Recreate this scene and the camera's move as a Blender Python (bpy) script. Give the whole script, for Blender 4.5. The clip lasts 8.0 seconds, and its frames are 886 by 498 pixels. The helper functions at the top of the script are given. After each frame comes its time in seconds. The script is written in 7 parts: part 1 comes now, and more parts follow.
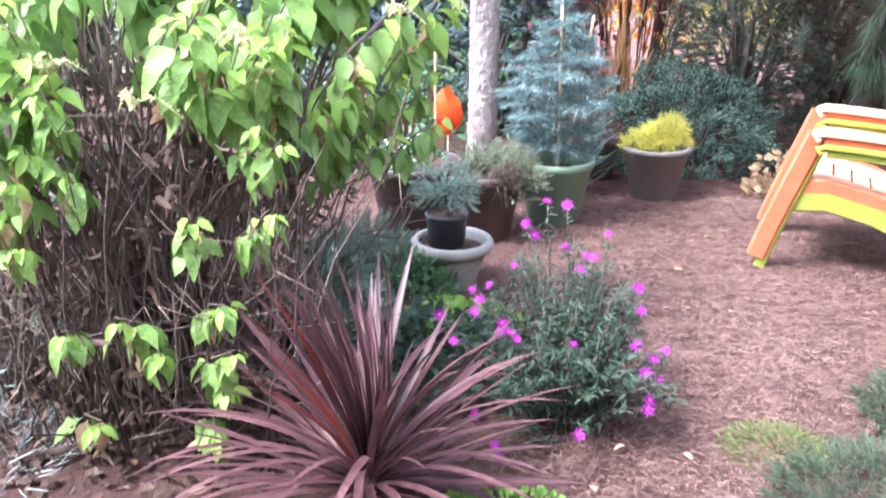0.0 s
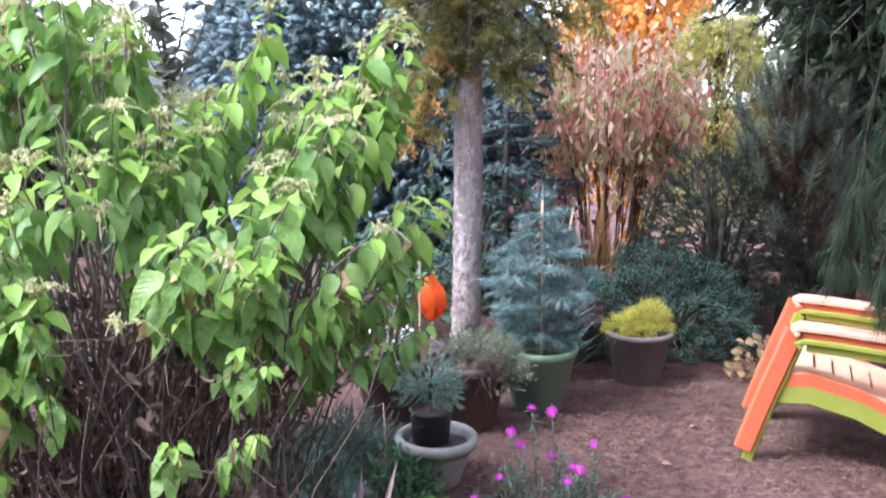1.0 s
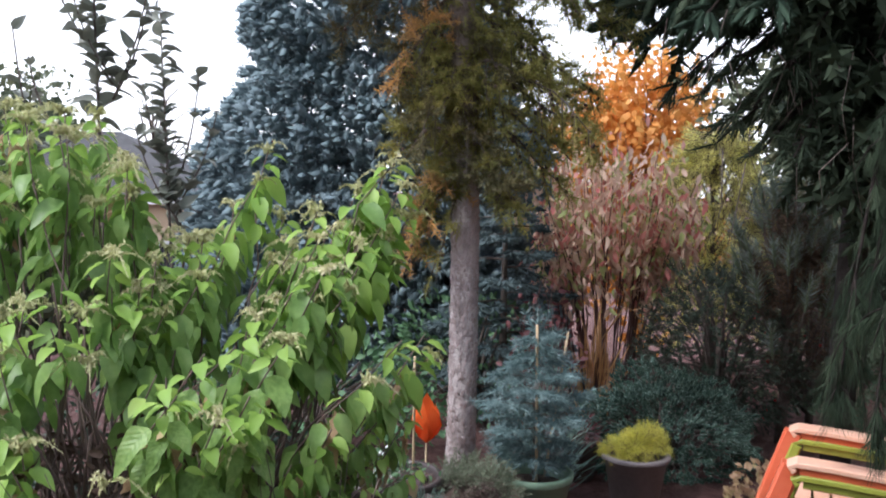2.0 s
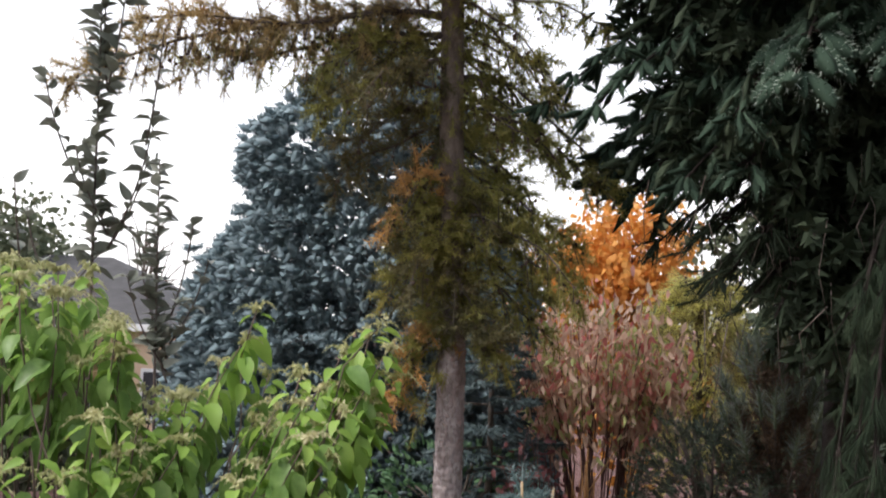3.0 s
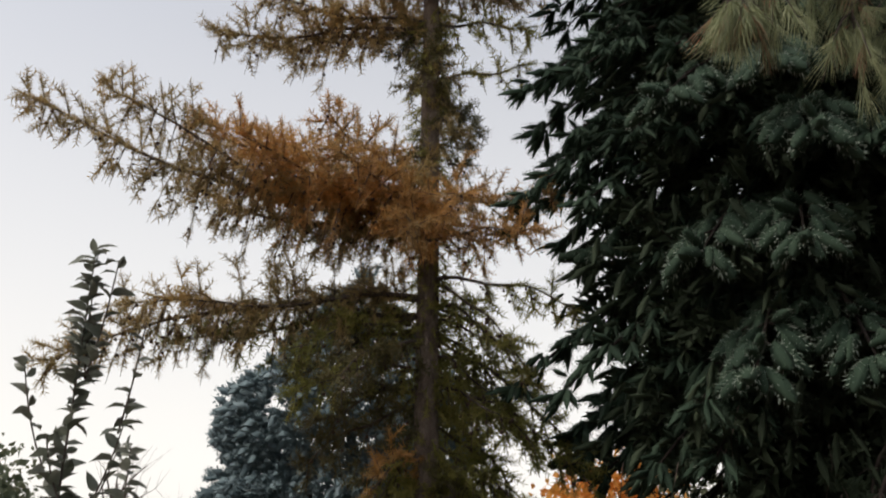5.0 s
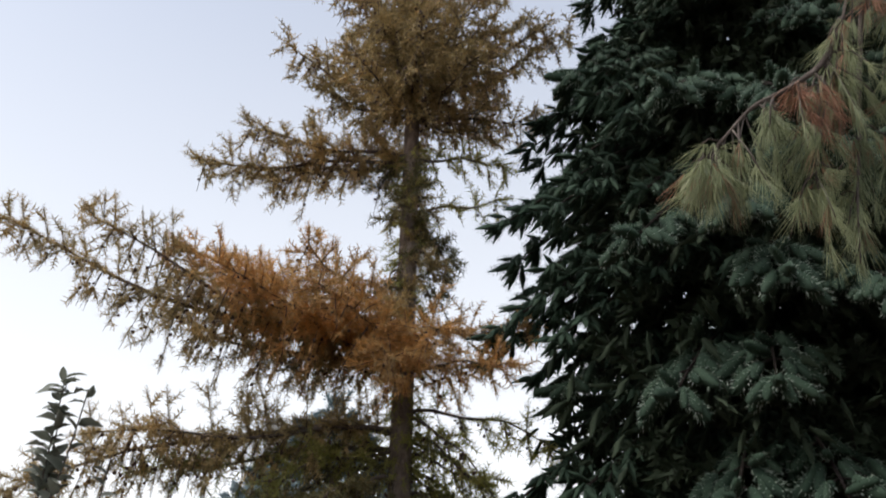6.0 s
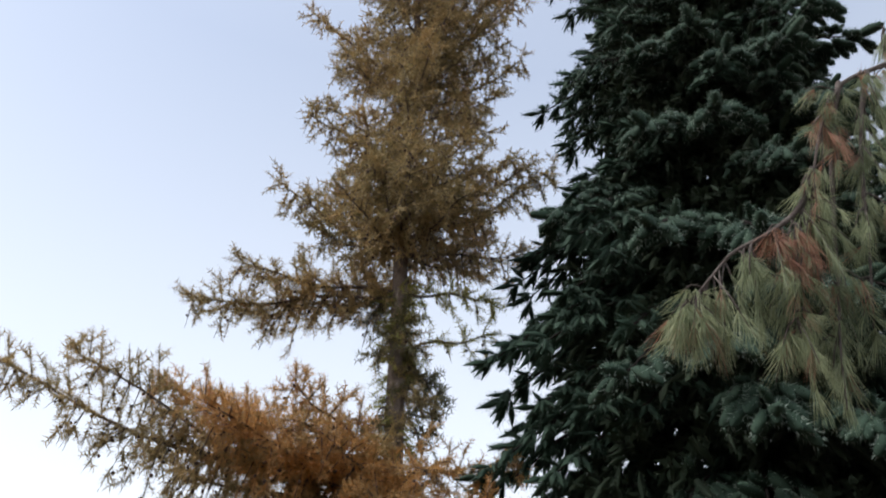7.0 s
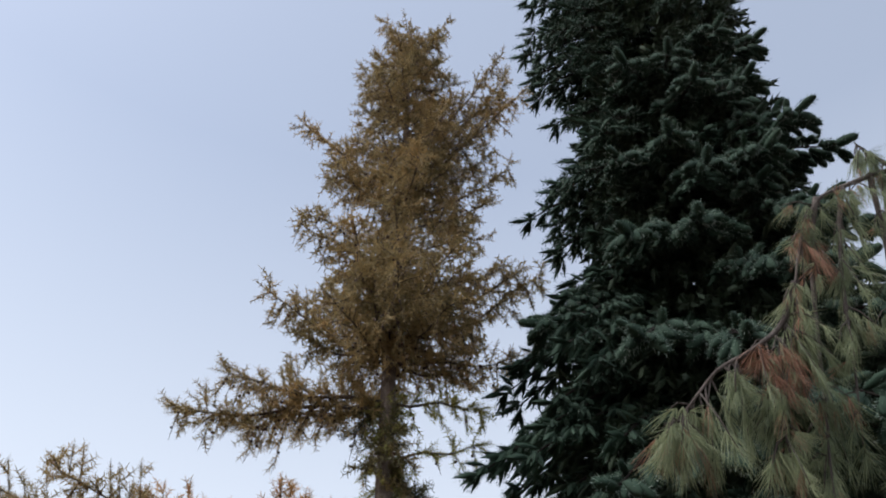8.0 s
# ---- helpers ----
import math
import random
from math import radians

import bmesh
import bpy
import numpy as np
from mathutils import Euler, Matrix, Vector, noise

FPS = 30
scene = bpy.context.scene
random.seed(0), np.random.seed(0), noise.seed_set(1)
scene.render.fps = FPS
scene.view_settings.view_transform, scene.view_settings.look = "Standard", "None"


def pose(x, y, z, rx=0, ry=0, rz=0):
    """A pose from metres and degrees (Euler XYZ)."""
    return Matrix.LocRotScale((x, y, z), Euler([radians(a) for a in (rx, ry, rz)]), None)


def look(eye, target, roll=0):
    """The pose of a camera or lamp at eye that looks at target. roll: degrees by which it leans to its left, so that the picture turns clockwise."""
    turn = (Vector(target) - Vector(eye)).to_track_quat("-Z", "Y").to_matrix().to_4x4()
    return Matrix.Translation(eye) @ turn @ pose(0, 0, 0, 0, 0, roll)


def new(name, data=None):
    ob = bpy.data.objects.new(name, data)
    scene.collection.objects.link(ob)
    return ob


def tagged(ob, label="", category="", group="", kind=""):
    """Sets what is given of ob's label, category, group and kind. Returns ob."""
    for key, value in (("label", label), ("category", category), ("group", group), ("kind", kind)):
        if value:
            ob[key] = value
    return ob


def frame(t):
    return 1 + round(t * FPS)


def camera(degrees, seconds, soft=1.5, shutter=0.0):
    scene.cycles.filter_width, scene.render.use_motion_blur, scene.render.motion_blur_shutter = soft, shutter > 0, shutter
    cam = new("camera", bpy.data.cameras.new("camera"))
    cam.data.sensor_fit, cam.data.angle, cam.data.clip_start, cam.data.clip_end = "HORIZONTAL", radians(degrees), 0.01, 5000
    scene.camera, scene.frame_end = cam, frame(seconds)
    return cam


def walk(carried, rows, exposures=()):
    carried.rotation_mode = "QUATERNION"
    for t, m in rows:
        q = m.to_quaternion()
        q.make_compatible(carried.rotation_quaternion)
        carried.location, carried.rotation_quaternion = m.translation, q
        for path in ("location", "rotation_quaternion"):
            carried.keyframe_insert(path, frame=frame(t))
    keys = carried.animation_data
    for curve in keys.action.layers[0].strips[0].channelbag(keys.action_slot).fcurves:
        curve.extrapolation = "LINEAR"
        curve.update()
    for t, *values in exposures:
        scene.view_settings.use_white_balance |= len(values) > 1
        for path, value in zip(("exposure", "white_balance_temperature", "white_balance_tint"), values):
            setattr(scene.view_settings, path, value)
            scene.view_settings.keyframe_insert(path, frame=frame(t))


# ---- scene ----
cam = camera(54.8, 8.0, soft=1.9, shutter=0.25)
PATH = [
    (0, (-0.087, -0.114, 1.427), (-0.041, 1.761, 0.733), 0.1),
    (0.5, (-0.077, -0.111, 1.497), (-0.011, 1.817, 0.968), -0.1),
    (1, (-0.086, -0.091, 1.586), (-0.002, 1.878, 1.245), 0.3),
    (2.3, (-0.04, -0.103, 1.821), (0.034, 1.894, 1.747), 1.3),
    (2.5, (-0.038, -0.126, 1.848), (0.04, 1.872, 1.835), 1.5),
    (3, (-0.042, -0.141, 1.901), (0.05, 1.851, 2.057), 2.2),
    (3.5, (-0.045, -0.173, 1.954), (0.032, 1.804, 2.251), 2.5),
    (4, (-0.02, -0.193, 2.0), (0.046, 1.766, 2.399), 2.0),
    (4.5, (0.0, -0.225, 2.062), (0.086, 1.697, 2.608), 1.8),
    (4.7, (0.002, -0.241, 2.08), (0.093, 1.661, 2.692), 1.9),
    (6, (-0.028, -0.316, 2.166), (0.117, 1.435, 3.122), 2.6),
    (6.5, (-0.036, -0.346, 2.186), (0.112, 1.328, 3.27), 2.8),
    (7, (-0.03, -0.37, 2.201), (0.114, 1.22, 3.407), 2.3),
    (7.5, (-0.026, -0.406, 2.225), (0.118, 1.094, 3.54), 1.9),
    (8, (-0.019, -0.423, 2.239), (0.124, 1.015, 3.622), 1.7),
]
EXPOSURES = [(0, 3.42, 5500, 14), (0.5, 3.25, 5600, 13), (1, 2.55, 5450, 13), (2.3, 1.5, 5900, 12), (2.5, 1.45, 6000, 12), (3, 1.3, 6300, 12), (3.5, 0.82, 6500, 11), (4, 0.55, 6650, 11), (4.5, 0.36, 6800, 10), (6, 0.72, 6300, 9), (7, 0.8, 6000, 8), (7.5, 0.74, 5950, 8), (8, 0.55, 5900, 8)]
walk(cam, [(t, look(eye, target, roll)) for t, eye, target, roll in PATH], EXPOSURES)

# ---- light ----
world = bpy.data.worlds.new("sky")
scene.world = world
world.use_nodes = True
wn, wl = world.node_tree.nodes, world.node_tree.links
sky = wn.new("ShaderNodeTexSky")
sky.sky_type = "NISHITA"
sky.sun_disc = False
sky.sun_elevation, sky.sun_rotation = radians(56), radians(-110)
sky.air_density, sky.dust_density, sky.ozone_density = 1.0, 3.0, 1.5
cloud = wn.new("ShaderNodeMix")
cloud.data_type = "RGBA"
cloud.inputs[7].default_value = (7.5, 7.3, 7.1, 1)
way_up = wn.new("ShaderNodeTexCoord")
split = wn.new("ShaderNodeSeparateXYZ")
haze = wn.new("ShaderNodeMapRange")
haze.inputs[1].default_value, haze.inputs[2].default_value = 0.1, 0.75
haze.inputs[3].default_value, haze.inputs[4].default_value = 0.9, 0.3
wl.new(way_up.outputs["Generated"], split.inputs[0])
wl.new(split.outputs[2], haze.inputs[0])
wl.new(haze.outputs[0], cloud.inputs[0])
wl.new(sky.outputs[0], cloud.inputs[6])
wl.new(cloud.outputs[2], wn["Background"].inputs[0])
wn["Background"].inputs[1].default_value = 0.108
lamp = bpy.data.lights.new("sun", "SUN")
lamp.energy, lamp.angle, lamp.color = 1.1, radians(18), (1.0, 0.95, 0.88)
sun = new("sun", lamp)
sun.matrix_world = look((-2.3, -0.84, 3.6), (0, 0, 0))


# ---- materials ----
def nodes(name):
    m = bpy.data.materials.new(name)
    m.use_nodes = True
    t = m.node_tree
    return m, t, t.nodes["Principled BSDF"], t.nodes["Material Output"]


def ramp(t, value, colours):
    r = t.nodes.new("ShaderNodeValToRGB")
    e = r.color_ramp.elements
    while len(e) < len(colours):
        e.new(0.5)
    for i, c in enumerate(colours):
        e[i].position = i / (len(colours) - 1)
        e[i].color = (*c, 1)
    t.links.new(value, r.inputs[0])
    return r.outputs[0]


def blend(t, a, b, fac):
    n = t.nodes.new("ShaderNodeMath")
    n.operation = "MULTIPLY_ADD"
    n.inputs[1].default_value = fac
    t.links.new(a, n.inputs[0])
    m = t.nodes.new("ShaderNodeMath")
    m.operation = "MULTIPLY"
    m.inputs[1].default_value = 1 - fac
    t.links.new(b, m.inputs[0])
    t.links.new(m.outputs[0], n.inputs[2])
    return n.outputs[0]


def noise_out(t, scale, detail=3.0, rough=0.6, stretch=None):
    tc = t.nodes.new("ShaderNodeTexCoord")
    n = t.nodes.new("ShaderNodeTexNoise")
    n.inputs["Scale"].default_value, n.inputs["Detail"].default_value, n.inputs["Roughness"].default_value = scale, detail, rough
    if stretch:
        mp = t.nodes.new("ShaderNodeMapping")
        mp.inputs["Scale"].default_value = stretch
        t.links.new(tc.outputs["Object"], mp.inputs[0])
        t.links.new(mp.outputs[0], n.inputs["Vector"])
    else:
        t.links.new(tc.outputs["Object"], n.inputs["Vector"])
    c = t.nodes.new("ShaderNodeMapRange")
    c.inputs[1].default_value, c.inputs[2].default_value = 0.3, 0.7
    t.links.new(n.outputs["Fac"], c.inputs[0])
    return c.outputs[0]


def bump(t, b, height, strength, distance):
    n = t.nodes.new("ShaderNodeBump")
    n.inputs["Strength"].default_value, n.inputs["Distance"].default_value = strength, distance
    t.links.new(height, n.inputs["Height"])
    t.links.new(n.outputs[0], b.inputs["Normal"])


def foliage(name, colours, scale=2.0, thin=0.3, rough=0.5, mix=0.55, by_object=False, fine=0.0, streak=0.0):
    """Leaf tissue: tones vary by patch and by leaf, and some light passes through."""
    m, t, b, out = nodes(name)
    if by_object:
        rnd = t.nodes.new("ShaderNodeObjectInfo").outputs["Random"]
    else:
        rnd = t.nodes.new("ShaderNodeNewGeometry").outputs["Random Per Island"]
    value = blend(t, noise_out(t, scale), rnd, mix)
    if fine:
        value = blend(t, noise_out(t, fine, 4.0), value, 0.35)
    if streak:
        value = blend(t, noise_out(t, streak, 3.0, 0.6, (0.03, 1.0, 0.2)), value, 0.5)
    col = ramp(t, value, colours)
    t.links.new(col, b.inputs["Base Color"])
    b.inputs["Roughness"].default_value = rough
    b.inputs["Specular IOR Level"].default_value = 0.35
    tr = t.nodes.new("ShaderNodeBsdfTranslucent")
    t.links.new(col, tr.inputs[0])
    mx = t.nodes.new("ShaderNodeMixShader")
    mx.inputs[0].default_value = thin
    t.links.new(b.outputs[0], mx.inputs[1])
    t.links.new(tr.outputs[0], mx.inputs[2])
    t.links.new(mx.outputs[0], out.inputs[0])
    return m


def veined(m, rows=9.0, slant=0.9, depth=0.0005):
    """Side veins along a single leaf, whose own x axis is its midrib."""
    t = m.node_tree
    b = t.nodes["Principled BSDF"]
    tc, sp = t.nodes.new("ShaderNodeTexCoord"), t.nodes.new("ShaderNodeSeparateXYZ")
    t.links.new(tc.outputs["Object"], sp.inputs[0])
    ab, ma, mu, si = [t.nodes.new("ShaderNodeMath") for k in range(4)]
    ab.operation, ma.operation, mu.operation, si.operation = "ABSOLUTE", "MULTIPLY_ADD", "MULTIPLY", "SINE"
    t.links.new(sp.outputs[1], ab.inputs[0])
    t.links.new(ab.outputs[0], ma.inputs[0])
    ma.inputs[1].default_value = -slant
    t.links.new(sp.outputs[0], ma.inputs[2])
    t.links.new(ma.outputs[0], mu.inputs[0])
    mu.inputs[1].default_value = rows * 6.283
    t.links.new(mu.outputs[0], si.inputs[0])
    bump(t, b, si.outputs[0], 0.7, depth)
    return m


def solid(name, colours, scale=8.0, rough=0.6, relief=0.0, relief_scale=60.0, stretch=None, spec=0.5, metal=0.0):
    """A worn opaque surface with tones at two scales and a fine relief."""
    m, t, b, out = nodes(name)
    value = blend(t, noise_out(t, scale, 4.0, 0.6, stretch), noise_out(t, scale * 9, 3.0, 0.7, stretch), 0.65)
    t.links.new(ramp(t, value, colours), b.inputs["Base Color"])
    b.inputs["Roughness"].default_value, b.inputs["Metallic"].default_value = rough, metal
    b.inputs["Specular IOR Level"].default_value = spec
    if relief:
        bump(t, b, noise_out(t, relief_scale, 5.0, 0.65, stretch), 0.8, relief)
    return m


M = {}
m, t, b, out = nodes("mulch")
grain = blend(t, noise_out(t, 38.0, 8.0, 0.8), noise_out(t, 170.0, 4.0, 0.75), 0.45)
patches = blend(t, noise_out(t, 1.6, 5.0, 0.65), noise_out(t, 7.0, 6.0, 0.7), 0.45)
t.links.new(ramp(t, blend(t, grain, patches, 0.42), [(0.018, 0.009, 0.008), (0.076, 0.038, 0.034), (0.19, 0.103, 0.091), (0.295, 0.178, 0.157), (0.48, 0.335, 0.3)]), b.inputs["Base Color"])
b.inputs["Roughness"].default_value, b.inputs["Specular IOR Level"].default_value = 0.95, 0.15
bump(t, b, noise_out(t, 90.0, 8.0, 0.75), 1.0, 0.03)
M["mulch"] = m
M["chip"] = foliage("bark_chip", [(0.02, 0.01, 0.008), (0.1, 0.052, 0.041), (0.23, 0.134, 0.106), (0.36, 0.235, 0.19)], 3.0, 0.0, 0.9)
# darker copy of the spruce green: shade of low and inner boughs as colour
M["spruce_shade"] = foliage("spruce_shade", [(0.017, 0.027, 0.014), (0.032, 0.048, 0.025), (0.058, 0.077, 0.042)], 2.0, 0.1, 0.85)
M["dry_needle"] = foliage("dry_needle", [(0.135, 0.074, 0.06), (0.27, 0.163, 0.136), (0.43, 0.288, 0.236)], 1.2, 0.0, 0.8)
M["dead_leaf"] = foliage("dead_leaf", [(0.2, 0.1, 0.06), (0.45, 0.28, 0.18), (0.62, 0.5, 0.4)], 20.0, 0.25, 0.7, by_object=True, fine=60)
M["larch_bark"] = solid("larch_bark", [(0.13, 0.1, 0.09), (0.4, 0.33, 0.31), (0.6, 0.53, 0.5), (0.72, 0.66, 0.63)], 22.0, 0.9, 0.035, 34.0, (1, 1, 0.5), 0.2)
M["larch_flake"] = foliage("larch_flake", [(0.14, 0.1, 0.09), (0.32, 0.255, 0.235), (0.47, 0.39, 0.365), (0.6, 0.52, 0.49)], 6.0, 0.0, 0.9, mix=0.75, fine=60)
M["larch_bark_young"] = solid("larch_bark_young", [(0.08, 0.06, 0.048), (0.2, 0.155, 0.125), (0.34, 0.28, 0.225)], 18.0, 0.9, 0.02, 40.0, (1, 1, 0.5), 0.2)


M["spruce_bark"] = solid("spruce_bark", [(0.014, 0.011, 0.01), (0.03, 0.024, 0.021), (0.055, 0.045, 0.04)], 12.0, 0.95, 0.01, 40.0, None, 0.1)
M["branch_bark"] = solid("branch_bark", [(0.05, 0.04, 0.034), (0.12, 0.095, 0.08), (0.2, 0.17, 0.15)], 12.0, 0.9, 0.004, 80.0, None, 0.2)
M["stem_bark"] = solid("stem_bark", [(0.05, 0.033, 0.028), (0.14, 0.1, 0.082), (0.28, 0.215, 0.18)], 9.0, 0.85, 0.002, 120.0, None, 0.25)
M["twig"] = foliage("dry_twig", [(0.025, 0.017, 0.014), (0.085, 0.058, 0.047), (0.155, 0.112, 0.092), (0.34, 0.27, 0.225)], 4.0, 0.0, 0.85, mix=0.3)
M["larch_needle"] = foliage("larch_needle", [(0.24, 0.19, 0.085), (0.4, 0.27, 0.12), (0.6, 0.34, 0.12), (0.72, 0.37, 0.1)], 1.4, 0.42, 0.6)
M["larch_tan"] = foliage("larch_tan", [(0.19, 0.16, 0.075), (0.32, 0.25, 0.115), (0.46, 0.33, 0.145), (0.55, 0.365, 0.14)], 1.4, 0.4, 0.6)
M["larch_green"] = foliage("larch_green", [(0.15, 0.165, 0.048), (0.29, 0.28, 0.08), (0.48, 0.39, 0.12)], 1.6, 0.58, 0.6)
# darker copy of the larch green: shade close to the trunk, painted as colour
M["larch_shade"] = foliage("larch_shade", [(0.07, 0.07, 0.03), (0.13, 0.12, 0.05), (0.24, 0.18, 0.08)], 1.6, 0.35, 0.6)
M["cone"] = solid("cone", [(0.05, 0.03, 0.02), (0.12, 0.075, 0.05)], 60.0, 0.8)
M["spruce_needle"] = foliage("spruce_needle", [(0.015, 0.033, 0.02), (0.031, 0.058, 0.035), (0.062, 0.1, 0.063)], 2.0, 0.1, 0.85)
M["spruce_tip"] = foliage("spruce_tip", [(0.14, 0.19, 0.145), (0.28, 0.34, 0.275), (0.47, 0.52, 0.44)], 3.0, 0.1, 0.85)
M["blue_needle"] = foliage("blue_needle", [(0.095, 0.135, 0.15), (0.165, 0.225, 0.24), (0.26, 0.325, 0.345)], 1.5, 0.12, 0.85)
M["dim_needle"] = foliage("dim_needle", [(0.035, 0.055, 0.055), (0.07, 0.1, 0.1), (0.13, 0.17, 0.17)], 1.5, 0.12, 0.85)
M["blue_pot_needle"] = foliage("blue_pot_needle", [(0.06, 0.11, 0.105), (0.13, 0.2, 0.195), (0.29, 0.38, 0.37)], 4.0, 0.15, 0.55)
M["blue_tip"] = foliage("blue_tip", [(0.14, 0.19, 0.205), (0.22, 0.285, 0.3), (0.33, 0.395, 0.41)], 2.0, 0.12, 0.85)
M["mugo_needle"] = foliage("mugo_needle", [(0.07, 0.095, 0.055), (0.15, 0.19, 0.115), (0.29, 0.33, 0.21)], 2.5, 0.15, 0.6)
M["juniper_needle"] = foliage("juniper_needle", [(0.12, 0.2, 0.16), (0.22, 0.33, 0.27), (0.36, 0.48, 0.4)], 5.0, 0.15, 0.7)
M["mound_tip"] = foliage("mound_tip", [(0.16, 0.25, 0.185), (0.28, 0.39, 0.31), (0.42, 0.52, 0.44)], 4.0, 0.12, 0.85)
M["mound_needle"] = foliage("mound_needle", [(0.03, 0.06, 0.042), (0.07, 0.125, 0.09), (0.15, 0.225, 0.17)], 4.0, 0.12, 0.85)
M["dark_needle"] = foliage("dark_needle", [(0.024, 0.042, 0.028), (0.058, 0.085, 0.055), (0.13, 0.145, 0.095)], 2.5, 0.12, 0.6)
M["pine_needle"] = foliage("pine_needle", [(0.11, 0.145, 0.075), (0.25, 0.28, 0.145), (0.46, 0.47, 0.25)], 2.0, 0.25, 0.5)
# the pine's needles again, darkened: shade of its lower boughs as colour
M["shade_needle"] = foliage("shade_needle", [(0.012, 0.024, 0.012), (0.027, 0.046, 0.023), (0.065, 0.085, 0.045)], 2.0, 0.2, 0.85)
M["pine_brown"] = foliage("pine_brown", [(0.2, 0.09, 0.05), (0.36, 0.18, 0.11), (0.45, 0.27, 0.17)], 4.0, 0.25, 0.6)
M["old_needle"] = foliage("old_needle", [(0.05, 0.032, 0.02), (0.12, 0.075, 0.045), (0.24, 0.15, 0.09)], 3.0, 0.15, 0.7)
M["gold_needle"] = foliage("gold_needle", [(0.45, 0.46, 0.07), (0.72, 0.68, 0.12), (0.85, 0.8, 0.3)], 6.0, 0.35, 0.5)
M["gold_thread"] = foliage("gold_thread", [(0.58, 0.57, 0.13), (0.8, 0.75, 0.22), (0.88, 0.84, 0.4)], 2.0, 0.62, 0.5)
M["shrub_leaf"] = foliage("shrub_leaf", [(0.095, 0.18, 0.045), (0.175, 0.3, 0.075), (0.265, 0.4, 0.115), (0.37, 0.49, 0.17)], 2.5, 0.4, 0.4, fine=30)
M["shrub_leaf_part"] = foliage("shrub_leaf_single", [(0.098, 0.185, 0.045), (0.185, 0.31, 0.075), (0.27, 0.41, 0.115), (0.38, 0.5, 0.17)], 9.0, 0.4, 0.38, by_object=True, fine=8)
veined(M["shrub_leaf_part"])
M["shrub_young"] = foliage("shrub_young", [(0.2, 0.36, 0.065), (0.31, 0.48, 0.095), (0.44, 0.58, 0.15)], 3.0, 0.45, 0.45)
M["withered_leaf"] = foliage("withered_leaf", [(0.03, 0.019, 0.014), (0.08, 0.05, 0.036), (0.18, 0.12, 0.085)], 12.0, 0.1, 0.8, fine=40)
M["shrub_brown"] = foliage("shrub_brown", [(0.28, 0.17, 0.09), (0.5, 0.34, 0.21), (0.44, 0.46, 0.18)], 12.0, 0.35, 0.7, fine=40)
M["spent_flower"] = foliage("spent_flower", [(0.36, 0.4, 0.15), (0.55, 0.54, 0.28), (0.7, 0.64, 0.42)], 6.0, 0.3, 0.7)
M["magnolia_leaf"] = foliage("magnolia_leaf", [(0.1, 0.115, 0.09), (0.2, 0.215, 0.17), (0.33, 0.34, 0.28)], 6.0, 0.25, 0.45)
M["cordyline_leaf"] = foliage("cordyline_leaf", [(0.035, 0.016, 0.02), (0.1, 0.045, 0.05), (0.24, 0.13, 0.128)], 5.0, 0.15, 0.38, by_object=True, streak=160)
M["cordyline_red"] = foliage("cordyline_red", [(0.11, 0.018, 0.018), (0.22, 0.045, 0.035), (0.3, 0.09, 0.07)], 5.0, 0.25, 0.38, by_object=True, streak=160)
M["aster_leaf"] = foliage("aster_leaf", [(0.022, 0.042, 0.028), (0.048, 0.083, 0.053), (0.1, 0.145, 0.095)], 5.0, 0.25, 0.55)
M["petal"] = foliage("petal", [(0.26, 0.012, 0.22), (0.4, 0.03, 0.35), (0.52, 0.09, 0.46)], 9.0, 0.3, 0.5)
M["flower_eye"] = solid("flower_eye", [(0.4, 0.02, 0.25), (0.6, 0.06, 0.35)], 90, 0.8)
M["green_sprig"] = foliage("green_sprig", [(0.05, 0.11, 0.05), (0.1, 0.2, 0.09), (0.2, 0.32, 0.17)], 5.0, 0.25, 0.55)
M["blue_sprig"] = foliage("blue_sprig", [(0.06, 0.11, 0.085), (0.14, 0.22, 0.17), (0.27, 0.36, 0.29)], 5.0, 0.2, 0.55)
M["lime_sprig"] = foliage("lime_sprig", [(0.14, 0.28, 0.05), (0.28, 0.46, 0.1), (0.46, 0.6, 0.2)], 5.0, 0.35, 0.5)
M["silver_sprig"] = foliage("silver_sprig", [(0.12, 0.155, 0.135), (0.24, 0.285, 0.26), (0.42, 0.47, 0.44)], 6.0, 0.15, 0.7)
M["trailer_leaf"] = foliage("trailer_leaf", [(0.09, 0.115, 0.07), (0.18, 0.21, 0.135), (0.31, 0.345, 0.25)], 6.0, 0.2, 0.6)
M["juniper_green"] = foliage("juniper_green", [(0.04, 0.066, 0.038), (0.085, 0.125, 0.075), (0.16, 0.21, 0.13)], 5.0, 0.2, 0.6)
M["grass"] = foliage("grass", [(0.07, 0.11, 0.03), (0.16, 0.22, 0.06), (0.3, 0.36, 0.1)], 5.0, 0.3, 0.5)
M["dogwood_leaf"] = foliage("dogwood_leaf", [(0.5, 0.3, 0.22), (0.68, 0.48, 0.36), (0.76, 0.62, 0.46)], 2.6, 0.5, 0.6)
M["dogwood_red"] = foliage("dogwood_red", [(0.42, 0.1, 0.1), (0.6, 0.24, 0.2), (0.7, 0.42, 0.34)], 2.6, 0.5, 0.6)
M["dogwood_green"] = foliage("dogwood_green", [(0.22, 0.3, 0.1), (0.42, 0.48, 0.18), (0.62, 0.6, 0.3)], 2.6, 0.5, 0.6)
M["tan_leaf"] = foliage("tan_leaf", [(0.3, 0.13, 0.05), (0.5, 0.27, 0.11), (0.6, 0.42, 0.24)], 3.0, 0.35, 0.6)
